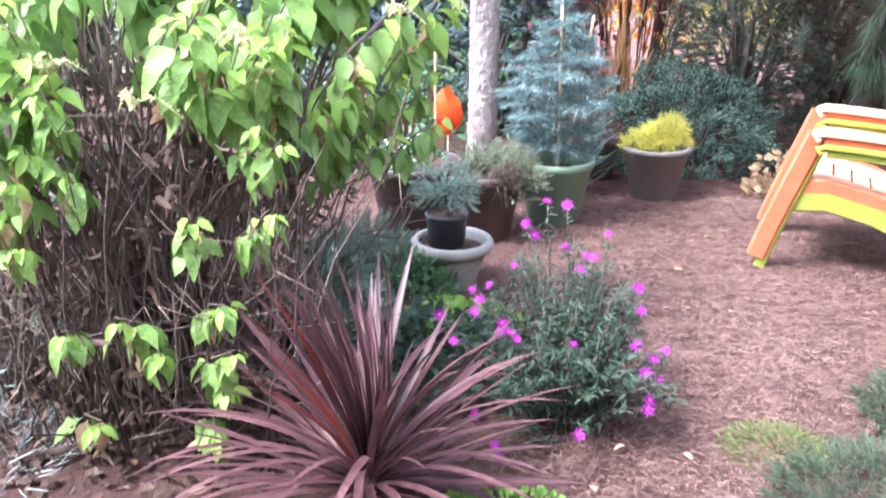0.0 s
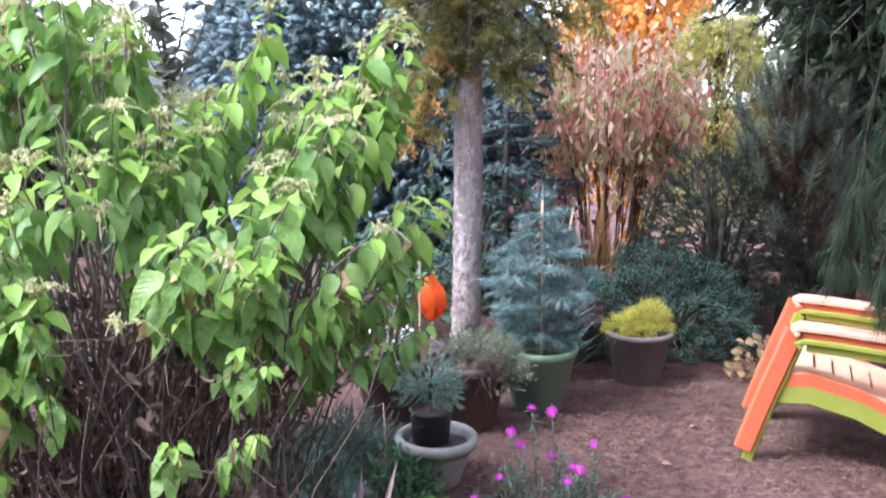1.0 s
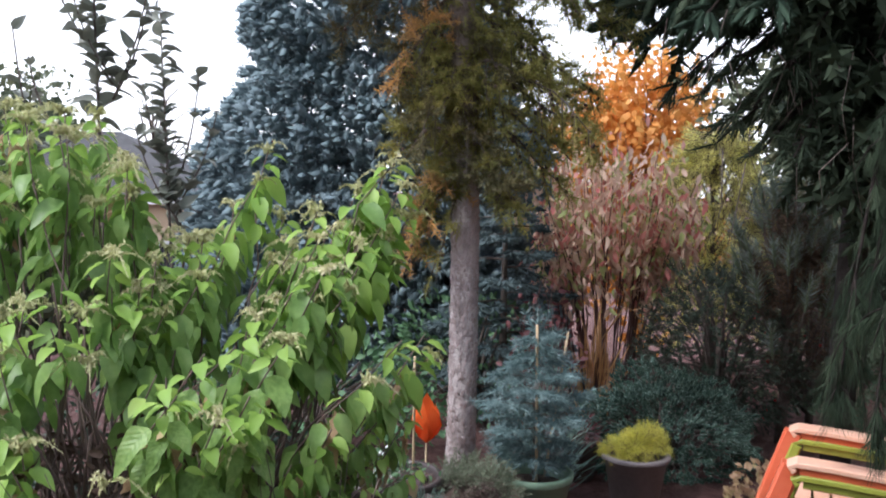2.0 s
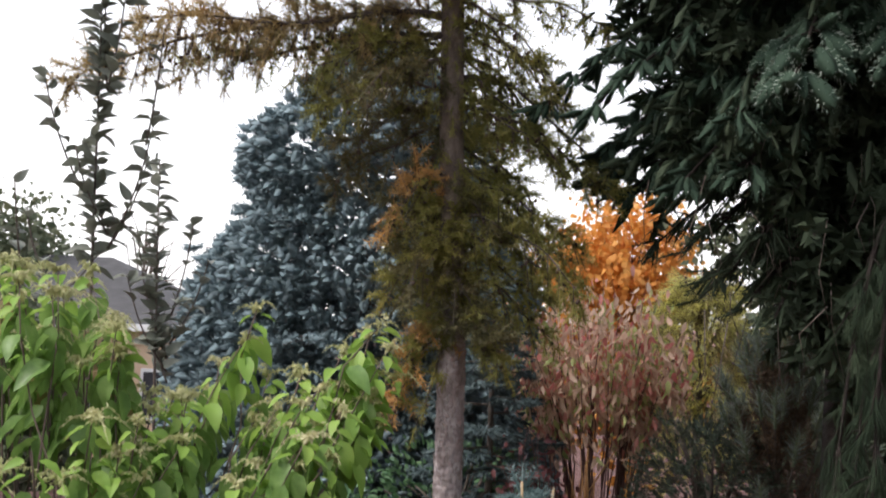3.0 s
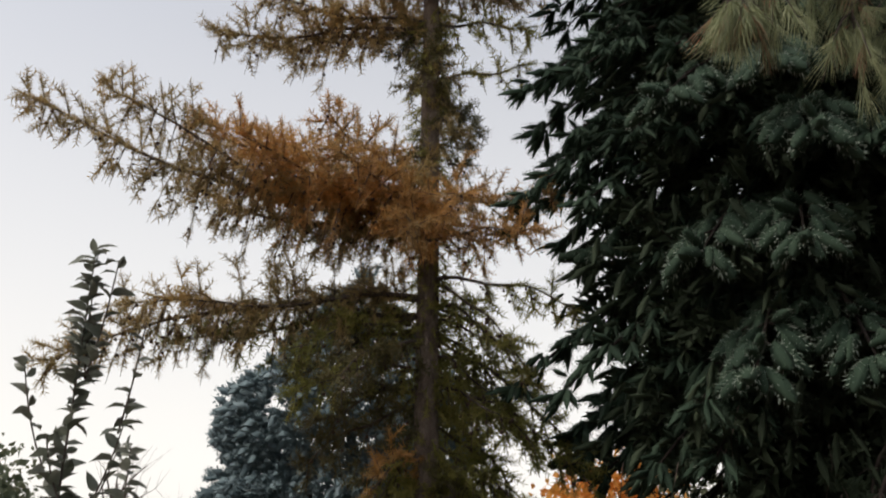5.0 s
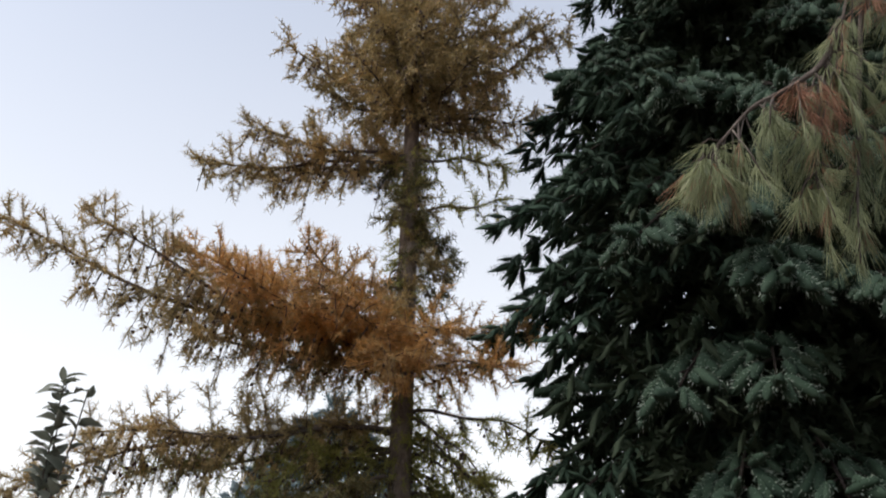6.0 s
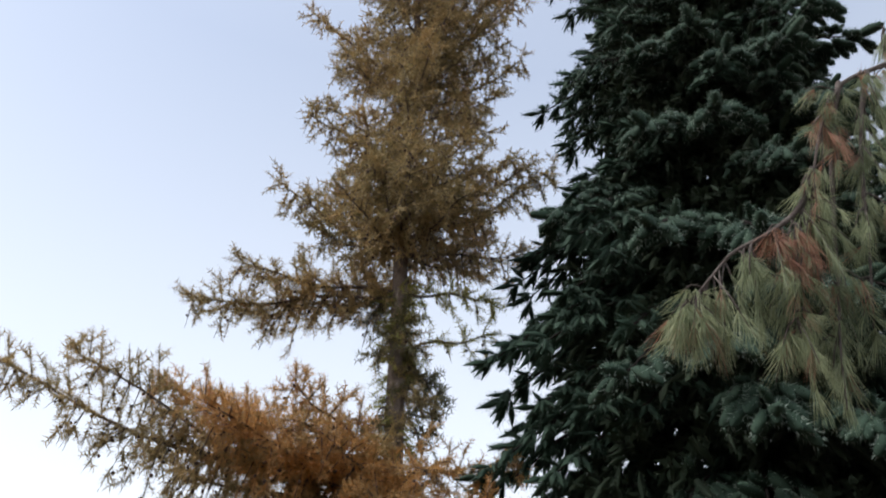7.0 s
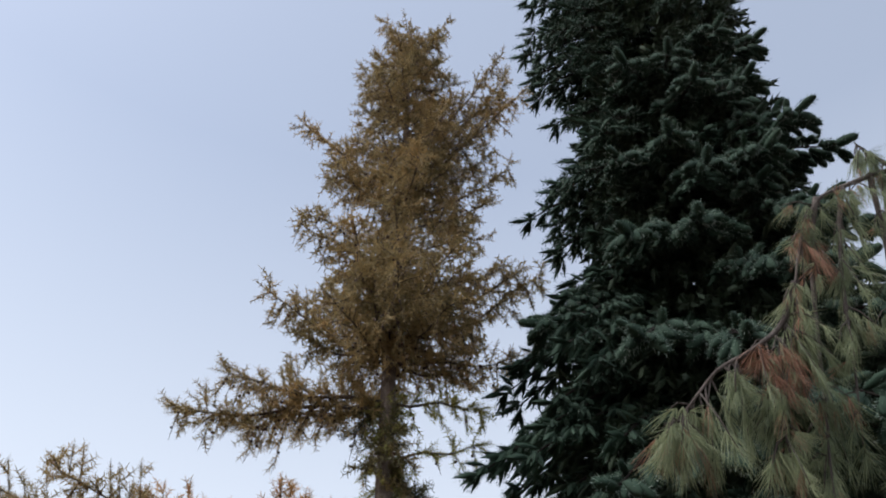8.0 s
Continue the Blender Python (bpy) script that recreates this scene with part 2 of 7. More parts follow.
M["red_stem"] = solid("red_stem", [(0.06, 0.025, 0.022), (0.13, 0.055, 0.045)], 9.0, 0.7)
M["orange_leaf"] = foliage("orange_leaf", [(0.48, 0.18, 0.035), (0.73, 0.35, 0.078), (0.83, 0.52, 0.19)], 1.0, 0.45, 0.6)
M["far_leaf"] = foliage("far_leaf", [(0.05, 0.07, 0.04), (0.1, 0.12, 0.07), (0.18, 0.18, 0.1)], 0.8, 0.2, 0.7)
M["burgundy_leaf"] = foliage("burgundy_leaf", [(0.06, 0.02, 0.025), (0.14, 0.05, 0.05), (0.25, 0.1, 0.09)], 4.0, 0.25, 0.6)
M["berry"] = solid("berry", [(0.4, 0.02, 0.02), (0.6, 0.05, 0.04)], 50, 0.35)
M["green_plastic"] = solid("green_plastic", [(0.14, 0.22, 0.145), (0.18, 0.275, 0.185), (0.225, 0.32, 0.225)], 5.0, 0.5, 0.0006, 120)
M["brown_plastic"] = solid("brown_plastic", [(0.13, 0.11, 0.108), (0.18, 0.155, 0.15), (0.23, 0.2, 0.194)], 5.0, 0.6, 0.0006, 120)
M["dark_plastic"] = solid("dark_plastic", [(0.028, 0.02, 0.02), (0.052, 0.038, 0.036), (0.08, 0.06, 0.056)], 5.0, 0.5, 0.0006, 120)
M["umber_plastic"] = solid("umber_plastic", [(0.05, 0.03, 0.027), (0.085, 0.055, 0.05), (0.12, 0.085, 0.075)], 5.0, 0.5, 0.0006, 120)
M["black_plastic"] = solid("black_plastic", [(0.012, 0.014, 0.018), (0.03, 0.034, 0.04)], 8.0, 0.45)
M["stone_bowl"] = solid("stone_bowl", [(0.211, 0.195, 0.179), (0.328, 0.304, 0.281), (0.429, 0.406, 0.374)], 8.0, 0.85, 0.002, 150)
M["soil"] = solid("soil", [(0.03, 0.02, 0.016), (0.1, 0.065, 0.05), (0.2, 0.14, 0.11)], 25.0, 0.95, 0.012, 120)
# paler orange: sky sheen on the upward chair faces, painted as base colour
M["sheen_orange_plastic"] = solid("sheen_orange_plastic", [(0.68, 0.36, 0.23), (0.73, 0.43, 0.3), (0.76, 0.5, 0.37)], 3.0, 0.42, 0.0004, 200)
M["orange_plastic"] = solid("orange_plastic", [(0.58, 0.105, 0.045), (0.64, 0.14, 0.065), (0.68, 0.18, 0.09)], 2.5, 0.3, 0.0004, 200)
M["lime_plastic"] = solid("lime_plastic", [(0.24, 0.27, 0.035), (0.29, 0.32, 0.05), (0.35, 0.37, 0.085)], 2.5, 0.32, 0.0004, 200)
M["orange_glass"] = foliage("orange_glass", [(0.75, 0.11, 0.02), (0.85, 0.17, 0.035)], 6.0, 0.4, 0.25)
M["bamboo"] = solid("bamboo", [(0.4, 0.28, 0.15), (0.56, 0.42, 0.26)], 12.0, 0.6)
M["tag"] = solid("tag", [(0.6, 0.6, 0.58), (0.75, 0.75, 0.73)], 20, 0.5)
M["house_wall"] = solid("house_wall", [(0.6, 0.45, 0.3), (0.7, 0.54, 0.37)], 2.0, 0.85)
M["plain_wall"] = solid("plain_wall", [(0.16, 0.14, 0.12), (0.2, 0.18, 0.155), (0.24, 0.215, 0.19)], 1.5, 0.9, 0.002, 40)
M["roof"] = solid("roof", [(0.035, 0.034, 0.034), (0.058, 0.056, 0.056), (0.085, 0.083, 0.083)], 3.0, 0.9)
M["white_paint"] = solid("white_paint", [(0.7, 0.7, 0.68), (0.8, 0.8, 0.79)], 4.0, 0.5)
M["window_glass"] = solid("window_glass", [(0.03, 0.035, 0.04), (0.05, 0.055, 0.06)], 2.0, 0.06)


# ---- building blocks ----
class Soup:
    """Gathers triangles for one mesh."""

    def __init__(self):
        self.v, self.f, self.i, self.n = [], [], [], 0

    def add(self, v, f, i=0):
        v, f = np.asarray(v, float).reshape(-1, 3), np.asarray(f, int).reshape(-1, 3)
        self.v.append(v)
        self.f.append(f + self.n)
        self.i.append(np.full(len(f), i) if np.isscalar(i) else np.asarray(i, int))
        self.n += len(v)
        return self

    def tile(self, form, m, at, shift=0):
        v, f, i = form
        k = len(at)
        if k == 0:
            return self
        allv = np.einsum("kij,nj->kni", m, v) + np.asarray(at)[:, None, :]
        allf = f[None] + (np.arange(k) * len(v))[:, None, None]
        return self.add(allv.reshape(-1, 3), allf.reshape(-1, 3), np.tile(i, k) + shift)

    def tube(self, p, r, n=6, i=0):
        p = np.asarray(p, float)
        r = np.broadcast_to(np.asarray(r, float), (len(p),))
        d = np.gradient(p, axis=0)
        d /= np.linalg.norm(d, axis=1)[:, None] + 1e-9
        up = np.array([0, 0, 1.0]) if abs(d[:, 2]).mean() < 0.8 else np.array([1.0, 0, 0])
        a = np.cross(d, up)
        a /= np.linalg.norm(a, axis=1)[:, None] + 1e-9
        b = np.cross(d, a)
        th = np.arange(n) * 2 * np.pi / n
        ring = p[:, None] + r[:, None, None] * (np.cos(th)[None, :, None] * a[:, None] + np.sin(th)[None, :, None] * b[:, None])
        f = []
        for s in range(len(p) - 1):
            for k in range(n):
                q = (k + 1) % n
                f += [(s * n + k, (s + 1) * n + k, (s + 1) * n + q), (s * n + k, (s + 1) * n + q, s * n + q)]
        top = (len(p) - 1) * n
        f += [(0, k, k + 1) for k in range(1, n - 1)] + [(top, top + k + 1, top + k) for k in range(1, n - 1)]
        return self.add(ring, f, i)

    def mesh(self, name, mats, smooth=True):
        v = np.concatenate(self.v).astype(np.float32)
        f = np.concatenate(self.f).astype(np.int32)
        i = np.concatenate(self.i).astype(np.int32)
        me = bpy.data.meshes.new(name)
        me.vertices.add(len(v))
        me.vertices.foreach_set("co", v.ravel())
        me.loops.add(f.size)
        me.loops.foreach_set("vertex_index", f.ravel())
        me.polygons.add(len(f))
        me.polygons.foreach_set("loop_start", np.arange(0, f.size, 3, dtype=np.int32))
        for one in mats:
            me.materials.append(one)
        me.polygons.foreach_set("material_index", i)
        me.polygons.foreach_set("use_smooth", np.full(len(f), smooth))
        me.update(calc_edges=True)
        return me


def thing(name, at, label, category, group="", kind="", turn_z=0.0):
    ob = new(name)
    ob.matrix_basis = pose(*at, 0, 0, turn_z)
    return tagged(ob, label, category, group, kind)


def part(name, soup, mats, parent, label="", smooth=True, kind=""):
    me = soup if isinstance(soup, bpy.types.Mesh) else soup.mesh(name, mats if isinstance(mats, (list, tuple)) else [mats], smooth)
    ob = new(name, me)
    ob.parent = parent
    return tagged(ob, label, kind=kind)


def unit(v):
    v = np.asarray(v, float)
    return v / (np.linalg.norm(v, axis=-1, keepdims=True) + 1e-9)


def frames_for(d, roll, size):
    """Axes (k,3,3) whose first runs along d, turned by roll, scaled by size (k,) or (k,3)."""
    d = unit(d)
    up = np.where(np.abs(d[:, 2:3]) > 0.95, np.array([[1.0, 0, 0]]), np.array([[0, 0, 1.0]]))
    y = unit(np.cross(up, d))
    z = np.cross(d, y)
    c, s = np.cos(roll)[:, None], np.sin(roll)[:, None]
    size = np.asarray(size, float)
    if size.ndim == 1:
        size = np.repeat(size[:, None], 3, 1)
    return np.stack([d * size[:, 0:1], (c * y + s * z) * size[:, 1:2], (c * z - s * y) * size[:, 2:3]], axis=2)


def needle_shoot(n, length, width, lean, seed, bright=0.0, stem=0.012, start=0.0, core=0.0, sides=4):
    """A twig one unit long along x, set all round with needles. Material 0 needles, 1 twig, 2 fresh needles."""
    g = np.random.default_rng(seed)
    v, f, i = [], [], []
    for k in range(n):
        x = start + (1 - start) * (k + g.uniform(0, 1)) / n
        a = k * 2.39996 + g.normal(0, 0.25)
        rad = np.array([0, math.cos(a), math.sin(a)])
        turn_w = g.uniform(0, math.pi)
        side = math.cos(turn_w) * np.array([0, -math.sin(a), math.cos(a)]) + math.sin(turn_w) * np.array([1.0, 0, 0])
        ln = length * g.uniform(0.85, 1.12) * float(np.interp(x, [0, 0.15, 0.85, 1.0], [0.75, 1, 1, 0.7]))
        an = radians(lean * g.uniform(0.85, 1.12) * float(np.interp(x, [0, 0.8, 1.0], [1.05, 1.0, 0.15])))
        tip = np.array([x, 0, 0]) + ln * (math.cos(an) * np.array([1, 0, 0]) + math.sin(an) * rad)
        b = len(v)
        v += [np.array([x, 0, 0]) + side * width / 2, np.array([x, 0, 0]) - side * width / 2, tip]
        f.append((b, b + 1, b + 2))
        i.append(2 if g.uniform() < bright else 0)
    if core:
        b, rings = len(v), ((0.0, 0.45), (0.14, 0.85), (0.5, 1.0), (0.85, 0.8), (1.0, 0.25)) if sides > 4 else ((0.0, 0.6), (0.5, 1.0), (1.0, 0.4))
        for x, s in rings:
            for q in range(sides):
                v.append(np.array([x, core * s * math.cos(q * 2 * math.pi / sides), core * s * math.sin(q * 2 * math.pi / sides)]))
        for r in range(len(rings) - 1):
            for q in range(sides):
                w = (q + 1) % sides
                lo, hi = b + r * sides, b + (r + 1) * sides
                f += [(lo + q, hi + q, hi + w), (lo + q, hi + w, lo + w)]
                i += [0, 0]
    b = len(v)
    for x, s in ((-0.02, 1.0), (1.0, 0.4)):
        for q in range(3):
            v.append(np.array([x, stem * s * math.cos(q * 2.094), stem * s * math.sin(q * 2.094)]))
    for q in range(3):
        w = (q + 1) % 3
        f += [(b + q, b + 3 + q, b + 3 + w), (b + q, b + 3 + w, b + w)]
        i += [1, 1]
    return np.array(v), np.array(f), np.array(i)


def finger_form(n, core, length, width, lean, seed, bright=0.4, sides=6, core_i=0):
    """A plump blunt shoot one unit long along x: a solid rounded middle and short needles standing on its surface."""
    g = np.random.default_rng(seed)
    v, f, i = [], [], []
    shape = lambda x: core * float(np.interp(x, [0, 0.12, 0.4, 0.8, 0.94, 1.0], [0.35, 0.75, 1.0, 0.95, 0.6, 0.1]))
    for k in range(n):
        x = 0.02 + 0.97 * (k + g.uniform(0, 1)) / n
        a = k * 2.39996 + g.normal(0, 0.2)
        rad = np.array([0, math.cos(a), math.sin(a)])
        side = np.array([0, -math.sin(a), math.cos(a)]) * math.cos(1.1) + np.array([math.sin(1.1) * g.choice([-1, 1]), 0, 0])
        an = radians(lean * g.uniform(0.8, 1.15) * float(np.interp(x, [0, 0.85, 1.0], [1.0, 1.0, 0.25])))
        ln = length * g.uniform(0.8, 1.15)
        foot = np.array([x, 0, 0]) + rad * shape(x) * 0.9
        b = len(v)
        v += [foot + side * width / 2, foot - side * width / 2, foot + ln * (math.cos(an) * np.array([1, 0, 0]) + math.sin(an) * rad)]
        f.append((b, b + 1, b + 2))
        i.append(2 if g.uniform() < bright else 0)
    b, rings = len(v), (0.0, 0.15, 0.55, 0.9, 1.0) if sides > 3 else (0.0, 0.5, 1.0)
    for x in rings:
        for q in range(sides):
            r = shape(x) * g.uniform(0.9, 1.1)
            v.append(np.array([x, r * math.cos(q * 2 * math.pi / sides), r * math.sin(q * 2 * math.pi / sides)]))
    for r in range(len(rings) - 1):
        for q in range(sides):
            w = (q + 1) % sides
            lo, hi = b + r * sides, b + (r + 1) * sides
            f += [(lo + q, hi + q, hi + w), (lo + q, hi + w, lo + w)]
            i += [core_i, core_i]
    return np.array(v), np.array(f), np.array(i)


def leaf_form(width, fold=0.25, curl=0.25, i=0, widest=0.35, steps=4, wave=0.0):
    """A leaf one unit long along x with a folded midrib and a drooping tip."""
    xs = np.linspace(0, 1, steps + 1)
    ws = np.where(xs < widest, np.sin(np.clip(xs / widest, 0, 1) * np.pi / 2) ** 0.62, np.cos(np.clip((xs - widest) / (1 - widest), 0, 1) * np.pi / 2) ** 0.92) * width / 2
    ws[0], ws[-1] = 0, 0
    mid = np.stack([xs, 0 * xs, -curl * xs ** 2], 1)
    lift = fold * ws + wave * ws * np.sin(xs * 14)
    lf = np.stack([xs, ws, -curl * xs ** 2 + lift], 1)[1:-1]
    rt = np.stack([xs, -ws, -curl * xs ** 2 + fold * ws - wave * ws * np.sin(xs * 14 + 1)], 1)[1:-1]
    v = np.concatenate([mid, lf, rt])
    f, n = [], steps + 1
    for o, flip in ((n, False), (n + steps - 1, True)):
        t = [(0, 1, o)]
        for k in range(1, steps - 1):
            t += [(k, k + 1, o + k), (k, o + k, o + k - 1)]
        t.append((steps - 1, steps, o + steps - 2))
        f += [(p, r, q) for p, q, r in t] if flip else t
    return v, np.array(f), np.full(len(f), i)


def kite_form(width=0.6, i=0):
    """A far leaf: two folded triangles."""
    v = np.array([(0, 0, 0), (0.45, width / 2, 0.08), (0.45, -width / 2, 0.08), (1, 0, -0.1)])
    return v, np.array([(0, 2, 1), (1, 2, 3)]), np.full(2, i)


def blade_form(width, curve, steps=5, fold=0.2, i=0):
    """A strap one unit long along x that bends down and narrows to a point."""
    v, f = [], []
    for k in range(steps + 1):
        u = k / steps
        a = curve * u
        x = u * math.cos(a * 0.6)
        z = -u * math.sin(a * 0.6)
        w = width / 2 * (0.55 + 0.9 * u) * (1 - u ** 3.0) if u < 1 else 0.0005
        v += [(x, w, z + fold * w), (x, 0, z), (x, -w, z + fold * w)]
    for k in range(steps):
        a = 3 * k
        f += [(a, a + 3, a + 4), (a, a + 4, a + 1), (a + 1, a + 4, a + 5), (a + 1, a + 5, a + 2)]
    return np.array(v), np.array(f), np.full(len(f), i)


def lathe(profile, n=40, i=0):
    """Turn a list of (radius, height) round z."""
    pr = np.array(profile)
    th = np.arange(n) * 2 * np.pi / n
    v = np.stack([pr[:, 0:1] * np.cos(th), pr[:, 0:1] * np.sin(th), np.repeat(pr[:, 1:2], n, 1)], 2).reshape(-1, 3)
    f = []
    for s in range(len(pr) - 1):
        for k in range(n):
            q = (k + 1) % n
            f += [(s * n + k, s * n + q, (s + 1) * n + q), (s * n + k, (s + 1) * n + q, (s + 1) * n + k)]
    return v, np.array(f), np.full(len(f), i)


def box(c, s, i=0, turn=None):
    """A bevel-free block with centre c, size s and an optional 3x3 turn."""
    v = np.array([(x, y, z) for x in (-0.5, 0.5) for y in (-0.5, 0.5) for z in (-0.5, 0.5)]) * np.array(s)
    if turn is not None:
        v = v @ np.asarray(turn).T
    f = [(0, 1, 3), (0, 3, 2), (4, 6, 7), (4, 7, 5), (0, 4, 5), (0, 5, 1), (2, 3, 7), (2, 7, 6), (0, 2, 6), (0, 6, 4), (1, 5, 7), (1, 7, 3)]
    return v + np.array(c), np.array(f), np.full(12, i)


def profile_at(z, table):
    return float(np.interp(z, [a for a, b in table], [b for a, b in table]))


# ---- ground ----
g = np.random.default_rng(3)


def ground_height(x, y):
    fall = np.clip((y - 8.0) / 8.0, 0, 1)
    return -1.7 * fall * fall * (3 - 2 * fall)


def make_ground():
    fine_x, fine_y = np.arange(-3.2, 3.6, 0.045), np.arange(0.8, 6.4, 0.045)
    out = 3.8 * 1.28 ** np.arange(22)
    xs = np.concatenate([-out[::-1], fine_x, out])
    ys = np.concatenate([-out[::-1] + 0.0, fine_y, 6.4 + 0.5 * 1.3 ** np.arange(28)])
    xx, yy = np.meshgrid(xs, ys)
    zz = ground_height(xx, yy)
    rough = np.array([noise.noise((a * 2.2, b * 2.2, 0)) * 0.012 + noise.noise((a * 9, b * 9, 5)) * 0.006 + noise.noise((a * 26, b * 26, 9)) * 0.004
                      for a, b in zip(xx.ravel(), yy.ravel())]).reshape(xx.shape)
    zz = zz + rough - 0.006
    v = np.stack([xx, yy, zz], 2).reshape(-1, 3)
    n = len(xs)
    r, c = np.meshgrid(np.arange(len(ys) - 1), np.arange(n - 1), indexing="ij")
    a = (r * n + c).ravel()
    f = np.concatenate([np.stack([a, a + 1, a + n + 1], 1), np.stack([a, a + n + 1, a + n], 1)])
    ob = new("ground", Soup().add(v, f).mesh("ground", [M["mulch"]]))
    tagged(ob, "reddish-brown bark mulch strewn with dry needles", "ground", kind="structure")


make_ground()


# ---- unseen walls added behind the path and beyond the pine to block low sky light ----
wall_form = lambda c, s: Soup().add(*box(c, s)).mesh("wall", [M["plain_wall"]], False)
tagged(new("wall_south", wall_form((-0.5, -2.9, 2.2), (13.0, 0.25, 4.6))), "unseen grey-brown wall added to block sky light from the south", "wall", kind="structure")
tagged(new("wall_east", wall_form((6.1, 1.6, 2.4), (0.25, 9.2, 5.0))), "unseen grey-brown wall added to block sky light from the east", "wall", kind="structure")


def scatter(name, form, count, area, size, mat, label, category, flat=0.25, z=0.004, seed=1):
    """Loose bits lying on the ground in an area (x0, x1, y0, y1), as one heap of stuff."""
    q = np.random.default_rng(seed)
    x, y = q.uniform(area[0], area[1], count), q.uniform(area[2], area[3], count)
    d = np.stack([q.normal(0, 1, count), q.normal(0, 1, count), q.normal(0, flat, count)], 1)
    s = Soup().tile(form, frames_for(d, q.uniform(-0.6, 0.6, count), q.uniform(size[0], size[1], count)), np.stack([x, y, ground_height(x, y) + z + q.uniform(0, 0.006, count)], 1))
    return tagged(new(name, s.mesh(name, [mat], False)), label, category, kind="stuff")


chip_form = (np.array([(0, -0.15, 0), (0.1, 0.15, 0.02), (1, 0.08, 0.05), (0.9, -0.12, 0.02), (0.5, 0, 0.16)]), np.array([(0, 4, 1), (1, 4, 2), (2, 4, 3), (3, 4, 0)]), np.zeros(4, int))
straw_form = (np.array([(0, -0.011, 0), (0, 0.011, 0.008), (0.5, 0.06, 0.05), (0.5, 0.038, 0.04), (1, 0, 0)]), np.array([(0, 3, 2), (0, 2, 1), (3, 4, 2)]), np.zeros(3, int))
scatter("bark_chips", chip_form, 24000, (-2.2, 3.0, 1.5, 5.6), (0.006, 0.022), M["chip"], "dark and reddish bark chips spread over the ground", "mulch", 0.5, 0.0, 11)
scatter("dry_needles", straw_form, 78000, (-0.5, 2.6, 1.6, 4.6), (0.02, 0.06), M["dry_needle"], "tan fallen conifer needles matted on the mulch", "needles", 0.12, 0.004, 12)

# pale fallen leaves that can be counted
fallen = leaf_form(0.5, 0.5, 0.2)
fallen_mesh = Soup().add(*fallen).mesh("fallen_leaf", [M["dead_leaf"]])
for x, y, s, rz, rx in ((1.03, 3.41, 0.07, 10, 20), (1.3, 3.83, 0.085, 40, -15), (0.96, 2.98, 0.06, 70, 10), (0.9, 3.0, 0.05, 190, 20), (0.72, 4.55, 0.09, 0, 5), (2.02, 3.72, 0.1, 150, 20), (1.12, 2.95, 0.04, 20, 0),
                        (0.62, 2.2, 0.05, 80, 15), (0.5, 2.02, 0.055, 200, 10), (0.66, 1.98, 0.05, 300, 5), (-0.72, 1.82, 0.08, 30, 25), (-0.9, 1.95, 0.07, 130, 15), (-1.2, 2.1, 0.075, 230, 20), (0.37, 1.8, 0.06, 100, 12)):
    ob = new("fallen_leaf", fallen_mesh)
    ob.matrix_basis = pose(x, y, 0.02, rx, 0, rz) @ Matrix.Scale(0.75 * s, 4)
    tagged(ob, "pale dry fallen leaf curled on the mulch", "leaf", "fallen leaves")


